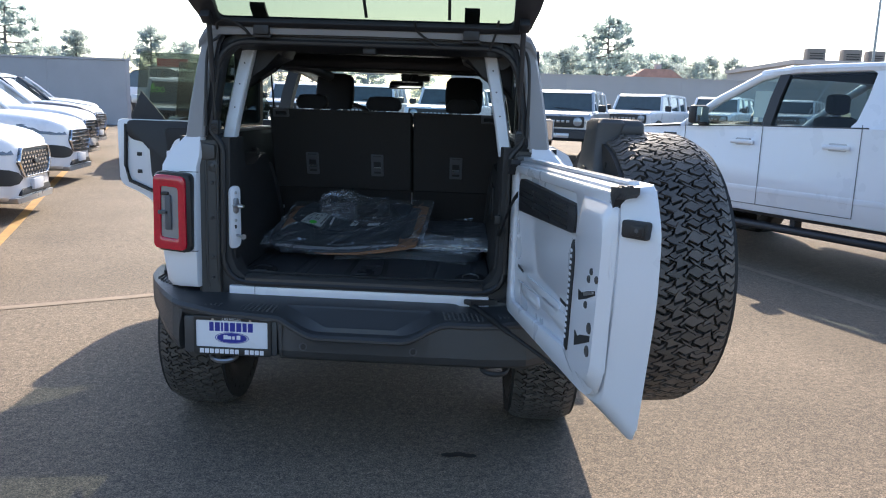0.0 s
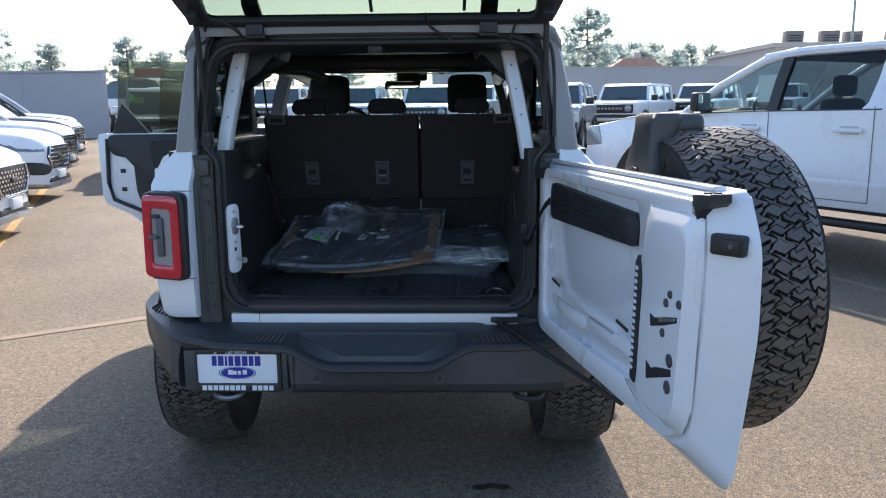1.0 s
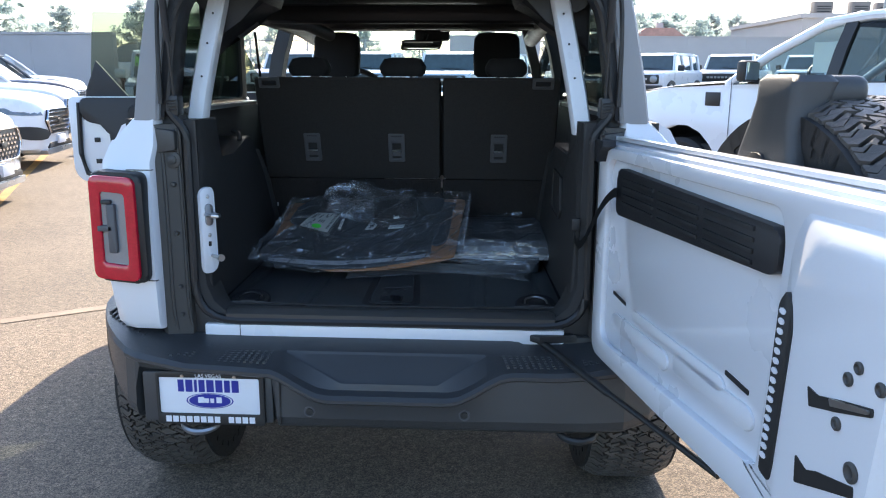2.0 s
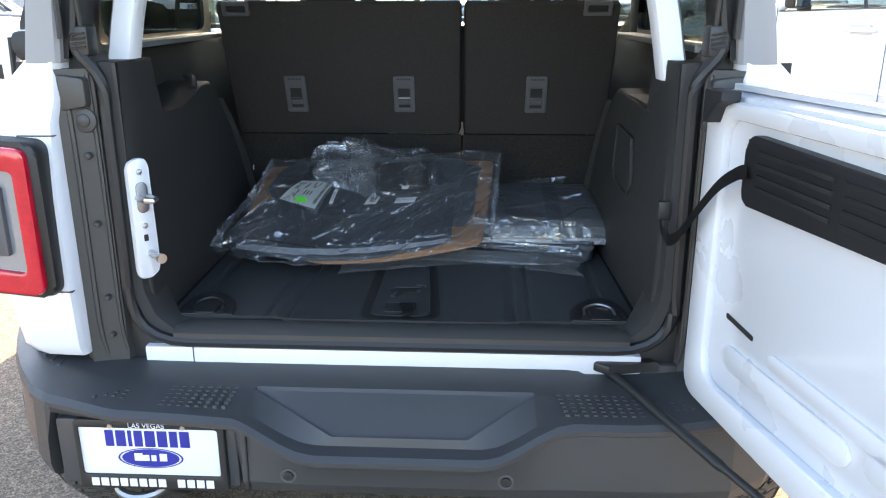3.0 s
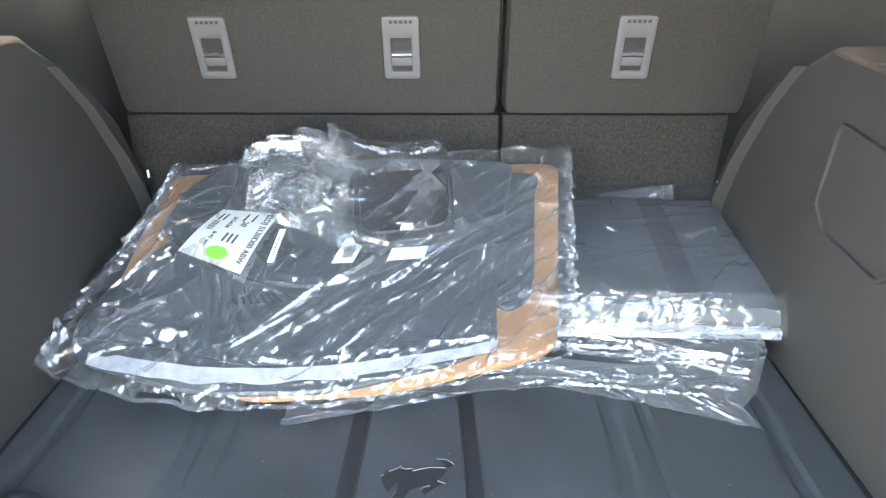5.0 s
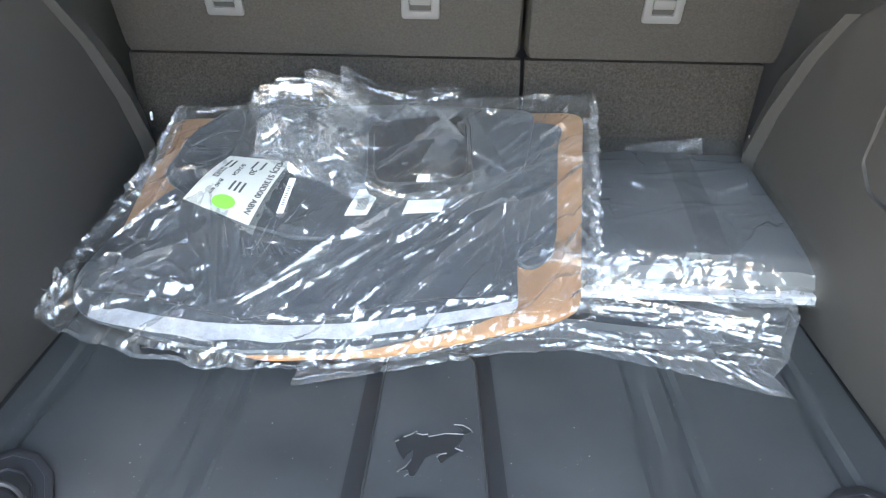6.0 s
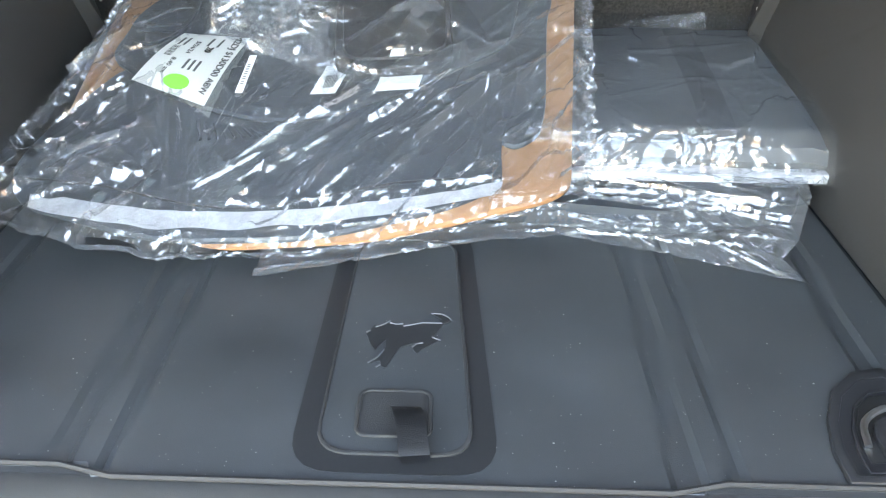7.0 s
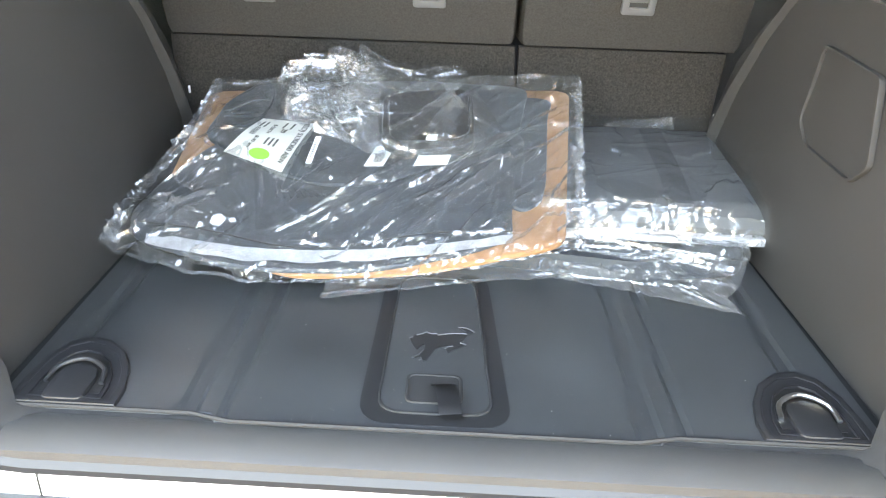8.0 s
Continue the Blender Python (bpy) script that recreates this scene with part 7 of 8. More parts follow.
def crossover(paint, label, group, mesh_grille=True):
    """A rounded five-door crossover, nose towards +y."""
    root = thing("crossover_car", label, "car", group=group)
    body = [sect(-2.35, 0.80, 0.45, 0.95, 1.0, 0.66), sect(-2.25, 0.90, 0.32, 1.0, 1.05, 0.78), sect(-1.4, 0.96, 0.28, 1.02, 1.06, 0.80), sect(0.0, 0.96, 0.26, 1.0, 1.04, 0.80), sect(0.95, 0.96, 0.28, 1.0, 1.06, 0.80),
            sect(1.3, 0.955, 0.27, 0.99, 1.075, 0.76), sect(1.6, 0.955, 0.26, 0.975, 1.06, 0.74)]
    nose = ((1.80, 0.26, 0.955, 1.04, 0.76), (1.95, 0.25, 0.93, 1.02, 0.74), (2.08, 0.24, 0.905, 0.995, 0.71), (2.18, 0.235, 0.88, 0.97, 0.66), (2.26, 0.235, 0.85, 0.94, 0.60), (2.32, 0.24, 0.82, 0.90, 0.54), (2.365, 0.26, 0.78, 0.85, 0.46), (2.385, 0.30, 0.73, 0.79, 0.40))
    body += [sect(y, 0.955 * ((2.40 - y) / 0.62) ** 0.2, zb, zs, zt, wt) for y, zb, zs, zt, wt in nose]
    part("body", loft(body, close=True), paint, root)
    cab = []
    for y, w_, z in ((-2.1, 0.66, 1.04), (-1.85, 0.68, 1.35), (-1.4, 0.66, 1.60), (-0.6, 0.66, 1.68), (0.1, 0.64, 1.66), (0.5, 0.62, 1.55), (1.05, 0.70, 1.10), (1.15, 0.72, 1.03)):
        cab.append([(0.86 * 0.95, y, 1.0), (w_ + 0.07, y, 1.0 + (z - 1.0) * 0.5), (w_, y, z - 0.05), (w_ * 0.85, y, z), (-w_ * 0.85, y, z), (-w_, y, z - 0.05), (-w_ - 0.07, y, 1.0 + (z - 1.0) * 0.5), (-0.86 * 0.95, y, 1.0)])
    part("cabin", loft(cab), M_auto_glass, root, "dark glazed cabin")
    rf_ = [[(x * w_, y, z + 0.008 - 0.03 * abs(x) ** 3) for x in (-1.0, -0.8, -0.4, 0, 0.4, 0.8, 1.0)] for y, w_, z in ((-1.9, 0.66, 1.36), (-1.4, 0.66, 1.615), (-0.6, 0.66, 1.695), (0.1, 0.64, 1.675), (0.48, 0.61, 1.57))]
    part("roof", loft(rf_, caps=False), paint, root)
    for s in (-1, 1):
        part("front_pillar", tube([(s * 0.80, 1.12, 1.03), (s * 0.70, 0.75, 1.36), (s * 0.62, 0.42, 1.60)], 0.035, 8), paint, root)
        for y0, y1 in ((-0.15, -0.10),):
            part("door_pillar", tube([(s * 0.86, y0, 1.02), (s * 0.72, y1, 1.6)], 0.04, 8), M_ink, root)
        part("headlight", loft([[(s * x, nose_y(x) + 0.012 - k * b_ / 3, z0 + (z1 - z0) * k / 3) for k in range(4)] for x, z0, z1, b_ in ((0.945, 0.835, 0.895, 0.03), (0.92, 0.79, 0.90, 0.05), (0.86, 0.765, 0.885, 0.06), (0.76, 0.75, 0.86, 0.06), (0.66, 0.745, 0.835, 0.05), (0.56, 0.745, 0.80, 0.03))], caps=False), M_lens_dark, root, "clear slim headlight")
        part("fog_recess", loft([[(s * x, nose_y(x) + 0.010, z0), (s * x, nose_y(x) + 0.014, (z0 + z1) / 2), (s * x, nose_y(x) + 0.010, z1)] for x, z0, z1 in ((0.42, 0.47, 0.49), (0.50, 0.42, 0.545), (0.62, 0.405, 0.58), (0.74, 0.415, 0.60), (0.85, 0.46, 0.60), (0.90, 0.52, 0.575))], caps=False), M_ink, root, "black bumper recess")
        mr = part("mirror", box((s * 1.02 - 0.10, 0.78, 1.02), (s * 1.02 + 0.10, 0.92, 1.16), 0.04), paint, root)
        for y in (1.38, -1.42):
            arch = []
            for a in range(0, 181, 15):
                c, sn = math.cos(radians(a)), math.sin(radians(a))
                arch.append([(s * x, y + c * r_, 0.36 + sn * r_) for x, r_ in ((0.90, 0.36), (0.972, 0.37), (0.972, 0.425), (0.93, 0.43))])
            part("wheel_arch", loft(arch, close=True), M_black, root)
            wheel_parts(root, s * 0.86, y, 0.36, 0.24)
    gr = rounded([(-0.52, 0.66), (-0.40, 0.48), (0.40, 0.48), (0.52, 0.66), (0.44, 0.82), (-0.44, 0.82)], 0.04, 4)
    grille = part("grille", prism(gr, 2.20, 2.40, "y", 0.01), M_ink, root, "black grille with chrome pattern")
    part("grille_rim", ring(gr, [(x * 0.93, 0.65 + (z - 0.65) * 0.9) for x, z in gr], 2.34, 2.417, "y", 0.006), M_chrome, grille)
    if mesh_grille:
        for j in range(6):
            for i in range(9):
                x = -0.37 + 0.0925 * i + (0.046 if j % 2 else 0)
                if abs(x) < 0.42:
                    part("grille_stud", prism([(x - 0.03, 0.51 + 0.048 * j), (x, 0.53 + 0.048 * j), (x + 0.03, 0.51 + 0.048 * j), (x, 0.49 + 0.048 * j)], 2.39, 2.408, "y"), M_chrome, grille)
    else:
        for j in range(5):
            part("grille_bar", box((-0.42, 2.385, 0.515 + 0.06 * j), (0.42, 2.412, 0.54 + 0.06 * j), 0.006), M_chrome, grille)
    part("oval_badge", prism([(0.09 * math.cos(k * 0.349), 0.65 + 0.036 * math.sin(k * 0.349)) for k in range(18)], 2.39, 2.425, "y", 0.004), M_ink, grille)
    part("front_plate", box((-0.15, 2.385, 0.33), (0.15, 2.43, 0.45), 0.004), M_plate, root, "white front plate")
    part("lower_grille", prism(rounded([(-0.50, 0.285), (0.50, 0.285), (0.44, 0.36), (-0.44, 0.36)], 0.03, 3), 2.15, 2.40, "y", 0.01), M_black, root)
    part("skid_plate", prism(rounded([(-0.55, 0.20), (0.55, 0.20), (0.60, 0.27), (-0.60, 0.27)], 0.02, 3), 2.05, 2.39, "y", 0.02), M_silver, root)
    return root


def boxy(paint, roof_mat, label, group, price=False):
    """An upright boxy off-roader, nose towards +y."""
    root = thing("boxy_suv", label, "car", group=group)
    lower = [[(s_ * x, y, z) for s_, x, z in ((1, 0.78, 0.55), (1, 0.90, 0.62), (1, 0.93, 0.95), (1, 0.92, zt - 0.06), (1, 0.86, zt), (-1, 0.86, zt), (-1, 0.92, zt - 0.06), (-1, 0.93, 0.95), (-1, 0.90, 0.62), (-1, 0.78, 0.55))] for y, zt in ((-2.1, 1.25), (-2.05, 1.30), (0.75, 1.30), (0.85, 1.29), (1.9, 1.24), (2.05, 1.20), (2.10, 1.12))]
    part("body", loft(lower, close=True), paint, root)
    cab = [[(s_ * x, y + dy * (z - 1.28), z) for s_, x, z in ((1, 0.84, 1.28), (1, 0.74, 1.76), (-1, 0.74, 1.76), (-1, 0.84, 1.28))] for y, dy in ((-2.02, 0.12), (0.78, -0.5))]
    part("cabin", loft(cab, close=True), M_auto_glass, root, "dark glazed cabin")
    part("roof", prism([(-2.02, 1.74), (-1.96, 1.80), (-1.2, 1.84), (0.2, 1.83), (0.50, 1.79), (0.58, 1.74)], -0.76, 0.76, "x", 0.03), roof_mat, root)
    for s in (-1, 1):
        part("front_pillar", tube([(s * 0.82, 0.80, 1.28), (s * 0.74, 0.56, 1.77)], 0.04, 8), paint, root)
        for y in (-0.15, -1.15, -1.95):
            part("side_pillar", tube([(s * 0.84, y, 1.29), (s * 0.745, y + 0.02, 1.77)], 0.045, 8), paint if y > -1.9 else roof_mat, root)
        part("headlight", lathe([(0, 0), (0, 0.115), (0.04, 0.11), (0.05, 0.08), (0.055, 0)], 20, m=Matrix.Translation((s * 0.62, 2.10, 1.02)) @ Matrix.Rotation(radians(90), 4, "Z")), M_lens, root, "round headlight")
        part("mirror", box((s * 1.03 - 0.10, 0.70, 1.27), (s * 1.03 + 0.10, 0.80, 1.45), 0.03), M_silver if price else M_black, root)
        for y in (1.35, -1.45):
            arch = []
            for a in range(0, 181, 15):
                c, sn = math.cos(radians(a)), math.sin(radians(a))
                arch.append([(s * x, y + c * r_, 0.44 + sn * r_) for x, r_ in ((0.88, 0.44), (0.97, 0.45), (0.97, 0.54), (0.92, 0.55))])
            part("wheel_arch", loft(arch, close=True), M_black, root)
            wheel_parts(root, s * 0.83, y, 0.41, 0.28, True)
    gr = part("grille", prism(rrect(-0.78, 0.78, 0.88, 1.15, 0.05), 2.05, 2.13, "y", 0.01), M_ink, root, "black grille bar")
    for k in range(7):
        part("grille_bar", box((-0.42 + 0.12 * k, 2.12, 0.99), (-0.34 + 0.12 * k, 2.145, 1.05), 0.006), M_alloy, gr)
    part("front_bumper", prism([(1.95, 0.55), (2.25, 0.55), (2.30, 0.62), (2.28, 0.80), (2.1, 0.84), (1.95, 0.84)], -0.90, 0.90, "x", 0.03), M_black, root, "black front bumper")
    part("bumper_inset", box((-0.45, 2.26, 0.62), (0.45, 2.305, 0.74), 0.02), M_silver, root)
    part("windscreen_wiper", tube([(-0.5, 0.80, 1.32), (0.2, 0.76, 1.36)], 0.01, 6), M_ink, root)
    if price:
        text_mesh("price_mark", "000", 0.20, M_price, root, Matrix.Translation((0.60, 0.655, 1.56)) @ Matrix.Rotation(radians(180), 4, "Z") @ Matrix.Rotation(radians(62), 4, "X"))
        part("price_mark", loft([[(0.66, 0.66, 1.565), (0.72, 0.66, 1.565)], [(0.655, 0.595, 1.69), (0.715, 0.595, 1.69)]], caps=False), M_price, root, "green marker on the glass")
    return root


def at_row(x, y, deg, sc=1.0):
    return Matrix.Translation((x, y, gz(y))) @ Matrix.Rotation(radians(deg), 4, "Z") @ Matrix.Scale(sc, 4)


# row beside the line: noses point across the lane
ROWG = "crossovers parked along the lane"
HEAD = -78.0
u_row = Vector((-0.36, 0.93)).normalized()


def nose_at(x, y, deg):
    d = Vector((-math.sin(radians(deg)), math.cos(radians(deg))))
    return at_row(x - d.x * 2.37, y - d.y * 2.37, deg)


first = crossover(M_white, "white crossover with a chrome-studded grille, parked in a row", ROWG)
first.matrix_basis = nose_at(-5.2, 6.05, HEAD) @ Matrix.Scale(1.06, 4)
second = crossover(M_white, "white crossover with a barred chrome grille, parked in a row", ROWG, False)
second.matrix_basis = nose_at(-6.4, 9.45, HEAD) @ Matrix.Scale(1.06, 4)
copy_thing(first, nose_at(-3.95, 2.9, HEAD))
copy_thing(second, nose_at(-7.80, 12.6, HEAD))
dark = crossover(M_navy, "dark blue crossover, parked in a row", ROWG, False)
dark.matrix_basis = nose_at(-9.2, 15.8, HEAD) @ Matrix.Scale(1.06, 4)
copy_thing(second, nose_at(-10.9, 19.0, HEAD))

# boxy off-roaders further off
BOXG = "boxy off-roaders in the far row"
far = boxy(M_white, M_white, "white boxy off-roader with a black grille, parked facing the lane", BOXG)
far.matrix_basis = at_row(5.9, 24.0, 150)
silver = boxy(M_silver, M_white, "pale grey boxy off-roader with a black bumper, facing the lane", BOXG)
silver.matrix_basis = at_row(2.7, 18.4, 165)
for x, y, a in ((9.3, 27.0, 150), (-0.6, 21.5, 170), (-3.2, 22.5, 178), (-5.8, 23.5, 176), (0.9, 29.5, 160), (13.0, 29.5, 150)):
    copy_thing(far if (x, y) != (0.9, 29.5) else silver, at_row(x, y, a))
green = boxy(M_silver, M_silver, "pale grey boxy off-roader with green marker on its windscreen", BOXG, True)
green.matrix_basis = at_row(-6.0, 13.6, 203, 0.96)
copy_thing(far, at_row(-8.3, 20.5, 200))
copy_thing(first, nose_at(-11.0, 31.0, -112) @ Matrix.Scale(1.3, 4))


# ---- pickup truck ----
def pickup():
    root = thing("pickup_truck", "white crew-cab pickup truck with a black side step", "truck")
    # flank with wheel openings
    side_pts = [(-2.95, 0.62), (-2.25, 0.60)]
    side_pts += [(-1.74 - 0.50 * math.cos(radians(a)), 0.45 + 0.50 * math.sin(radians(a))) for a in range(20, 161, 20)]
    side_pts += [(-1.22, 0.55), (1.42, 0.55)]
    side_pts += [(1.95 - 0.50 * math.cos(radians(a)), 0.45 + 0.50 * math.sin(radians(a))) for a in range(20, 161, 20)]
    side_pts += [(2.5, 0.60), (2.80, 0.62), (2.90, 0.80), (2.90, 1.0), (2.84, 1.13), (2.70, 1.21), (2.2, 1.29), (1.45, 1.33), (1.30, 1.335), (0.5, 1.36), (-0.9, 1.38), (-1.02, 1.40), (-1.04, 1.46), (-2.93, 1.46), (-2.95, 1.3)]
    for s in (-1, 1):
        part("flank", prism(side_pts, s * 0.94, s * 1.0, "x", 0.018), M_white, root)
        part("cab_sill", prism([(-1.15, 0.52), (1.40, 0.52), (1.40, 0.60), (-1.15, 0.60)], s * 0.85, s * 0.97, "x", 0.02), M_black, root)
        st_ = part("side_step", prism(rrect(s * 0.98 - 0.09, s * 0.98 + 0.09, 0.40, 0.46, 0.025), -1.25, 1.35, "y", 0.01), M_black, root, "black running board")
        for y in (-1.0, 0.0, 1.0):
            part("step_bracket", box((min(s * 0.85, s * 0.95), y - 0.03, 0.42), (max(s * 0.85, s * 0.95), y + 0.03, 0.56), 0.008), M_black, st_)
        # lower body moulding and door joints
        for y in (0.40, -0.62, 1.36):
            part("door_joint", box((s * 1.003 - 0.003, y - 0.0025, 0.62), (s * 1.003 + 0.0, y + 0.0025, 1.41)), M_latch_grey, root)
        part("door_joint", box((s * 1.003 - 0.003, -0.62, 0.617), (s * 1.003 + 0.001, 1.36, 0.623)), M_latch_grey, root)
        part("bed_joint", box((s * 1.003 - 0.003, -1.027, 0.62), (s * 1.003 + 0.0, -1.021, 1.46)), M_latch_grey, root)
        part("door_crease", prism([(-0.95, 0.74), (1.34, 0.74), (1.34, 0.79), (-0.95, 0.79)], s * 0.995, s * 1.005, "x", 0.004), M_white, root)
        for y in (0.50, -0.52):
            hd = part("door_handle", box((s * 1.025 - 0.018, y - 0.02, 1.19), (s * 1.025 + 0.018, y + 0.24, 1.23), 0.012), M_white, root, "white door handle")
            part("handle_cup", prism(rounded([(y + 0.02, 1.175), (y + 0.20, 1.175), (y + 0.20, 1.245), (y + 0.02, 1.245)], 0.02, 3), s * 0.997, s * 1.0035, "x"), M_silver, hd)
        # pillars
        part("front_pillar", tube([(s * 0.945, 1.45, 1.33), (s * 0.88, 1.05, 1.62), (s * 0.80, 0.62, 1.86), (s * 0.77, 0.3, 1.93)], 0.045, 10), M_white, root)
        part("centre_pillar", loft([[(s * x0, y - 0.055, z), (s * x0, y + 0.055, z), (s * (x0 - 0.05), y + 0.055, z), (s * (x0 - 0.05), y - 0.055, z)] for x0, y, z in ((0.975, 0.40, 1.35), (0.90, 0.38, 1.65), (0.81, 0.36, 1.90))], close=True), M_ink, root)
        part("rear_pillar", loft([[(s * x0, y0, z), (s * x0, y1, z), (s * (x0 - 0.06), y1, z), (s * (x0 - 0.06), y0, z)] for x0, y0, y1, z in ((0.98, -1.02, -0.46, 1.36), (0.955, -1.01, -0.53, 1.44), (0.91, -1.0, -0.575, 1.65), (0.82, -0.97, -0.57, 1.87), (0.81, -0.97, -0.50, 1.91))], close=True), M_white, root)
        part("roof_rail", tube([(s * 0.79, 0.62, 1.885), (s * 0.785, 0.2, 1.925), (s * 0.785, -0.95, 1.93)], 0.045, 8), M_white, root)
        part("window_trim", tube([(s * 0.972, 1.36, 1.335), (s * 0.972, 0.5, 1.36), (s * 0.972, -0.66, 1.378)], 0.012, 6), M_ink, root)
        part("side_window", loft([[(s * 0.965, 1.34, 1.335), (s * 0.965, 0.46, 1.36)], [(s * 0.80, 0.66, 1.87), (s * 0.80, 0.42, 1.89)]], caps=False), M_glass_t, root, "clear front side window")
        part("side_window", loft([[(s * 0.965, 0.34, 1.36), (s * 0.965, -0.64, 1.38)], [(s * 0.80, 0.32, 1.89), (s * 0.80, -0.62, 1.895)]], caps=False), M_glass_td, root, "tinted rear side window")
        mr = part("mirror", box((s * 1.10 - 0.10, 1.06, 1.36), (s * 1.10 + 0.10, 1.16, 1.56), 0.035), M_ink, root, "black door mirror")
        part("mirror_face", box((s * 1.10 - 0.08, 1.052, 1.38), (s * 1.10 + 0.08, 1.058, 1.54)), M_mirror, mr)
        part("mirror_arm", box((min(s * 0.95, s * 1.05), 1.08, 1.34), (max(s * 0.95, s * 1.05), 1.16, 1.40), 0.02), M_ink, mr)
        part("headlight", prism(rounded([(2.62, 0.98), (2.90, 0.95), (2.90, 1.18), (2.68, 1.2)], 0.03, 3), s * 0.72, s * 1.008, "x", 0.01), M_lens, root)
        part("fender_vent", box((s * 1.004 - 0.004, 1.48, 1.13), (s * 1.004 + 0.004, 1.66, 1.26), 0.003), M_ink, root)
        for y in (1.95, -1.74):
            wheel_parts(root, s * 0.86, y, 0.40, 0.28)
    part("bonnet", loft([[(x * w_, y, z - 0.05 * abs(x) ** 3) for x in (-1, -0.8, -0.4, 0, 0.4, 0.8, 1)] for y, w_, z in ((1.50, 0.96, 1.40), (2.1, 0.96, 1.36), (2.6, 0.95, 1.30), (2.78, 0.94, 1.22), (2.86, 0.94, 1.12), (2.90, 0.94, 0.9))], caps=False), M_white, root)
    part("front_grille", box((-0.72, 2.84, 0.72), (0.72, 2.95, 1.18), 0.04), M_black, root)
    part("front_bumper", box((-0.98, 2.72, 0.50), (0.98, 3.0, 0.72), 0.05), M_white, root)
    part("roof", loft([[(x * 0.80, y, z - 0.05 * abs(x) ** 3) for x in (-1, -0.8, -0.4, 0, 0.4, 0.8, 1)] for y, z in ((0.62, 1.885), (0.3, 1.945), (-0.4, 1.965), (-0.95, 1.95), (-1.02, 1.9))], caps=False), M_white, root)
    part("windscreen", loft([[(-0.93, 1.44, 1.38), (0.93, 1.44, 1.38)], [(-0.78, 0.62, 1.88), (0.78, 0.62, 1.88)]], caps=False), M_glass_w, root)
    part("rear_window", loft([[(-0.90, -1.02, 1.42), (0.90, -1.02, 1.42)], [(-0.78, -1.0, 1.9), (0.78, -1.0, 1.9)]], caps=False), M_glass_td, root)
    part("roof_lining", box((-0.76, -0.98, 1.86), (0.76, 0.55, 1.88), 0.0), M_seat, root)
    for s in (-1, 1):
        part("inner_panel", box((min(s * 0.90, s * 0.935), -1.0, 0.7), (max(s * 0.90, s * 0.935), 1.4, 1.34), 0.01), M_black, root)
    part("cab_floor", box((-0.93, -1.05, 0.55), (0.93, 2.8, 0.75), 0.02), M_under, root)
    part("dashboard", box((-0.90, 1.0, 0.75), (0.90, 1.5, 1.36), 0.05), M_black, root)
    part("bed", box((-0.93, -2.93, 0.60), (0.93, -1.06, 0.95), 0.02), M_black, root)
    part("cab_back", box((-0.93, -1.05, 0.75), (0.93, -1.0, 1.42), 0.01), M_black, root)
    for x in (-0.45, 0.45):
        for y in (0.05, -0.80):
            se = part("seat", box((x - 0.25, y - 0.08, 0.75), (x + 0.25, y + 0.08, 1.48), 0.06), M_seat, root)
            part("headrest", box((x - 0.13, y - 0.06, 1.50), (x + 0.13, y + 0.05, 1.70), 0.045), M_seat, se)
    bm = bmesh.new()
    for k in range(20):
        a, b = 2 * math.pi * k / 20, 2 * math.pi * (k + 1) / 20
        tube([(-0.45 + 0.18 * math.cos(a), 0.85 + 0.06 * math.sin(a), 1.35 + 0.17 * math.sin(a)), (-0.45 + 0.18 * math.cos(b), 0.85 + 0.06 * math.sin(b), 1.35 + 0.17 * math.sin(b))], 0.015, 6, bm)
    part("steering_wheel", bm, M_ink, root)
    part("window_sheet", box((-0.77, 0.46, 1.45), (-0.765, 0.72, 1.72)), M_paper, root, "white price sheet inside the glass")
    return root


truck = pickup()
for o in truck.children_recursive:
    for v in o.data.vertices:
        if v.co.z > 1.40:
            v.co.z = 1.40 + (v.co.z - 1.40) * 0.94
        if v.co.y > 0.45:
            v.co.y = 0.45 + (v.co.y - 0.45) * 1.05
truck.matrix_basis = at_row(4.39, 4.91, 30.0, 1.055)


# ---- walls, buildings, poles ----
def wall_run(name, x0, x1, y0, y1, h, thick, material, label, step):
    p, q = Vector((x0, y0)), Vector((x1, y1))
    d = (q - p).normalized()
    n = Vector((-d.y, d.x)) * thick / 2
    bm = bmesh.new()
    L_ = (q - p).length
    k = max(1, int(L_ / step))
    for i in range(k):
        a, b = p + d * (L_ * i / k + 0.004), p + d * (L_ * (i + 1) / k - 0.004)
        z = gz((a.y + b.y) / 2) - 0.1
        prism([(a.x - n.x, a.y - n.y), (b.x - n.x, b.y - n.y), (b.x + n.x, b.y + n.y), (a.x + n.x, a.y + n.y)], z, z + h + 0.1, "z", 0.0, bm)
    wl = tagged(part(name, bm, material, smooth=0), label, "wall", kind="structure")
    cbm = prism([(p.x - n.x * 1.3, p.y - n.y * 1.3), (q.x - n.x * 1.3, q.y - n.y * 1.3), (q.x + n.x * 1.3, q.y + n.y * 1.3), (p.x + n.x * 1.3, p.y + n.y * 1.3)], gz(p.y) + h, gz(p.y) + h + 0.08, "z", 0.0)
    part("wall_cap", cbm, material, wl)
    return wl


wall_run("wall_north", -45, -13.4, 27.5, 27.0, 2.45, 0.3, M_wall, "grey painted block wall behind the parked cars", 3.0)
wall_run("wall_east", -2.0, 62, 52, 56, 3.2, 0.3, M_wall2, "long low tan wall behind the car lot", 4.0)


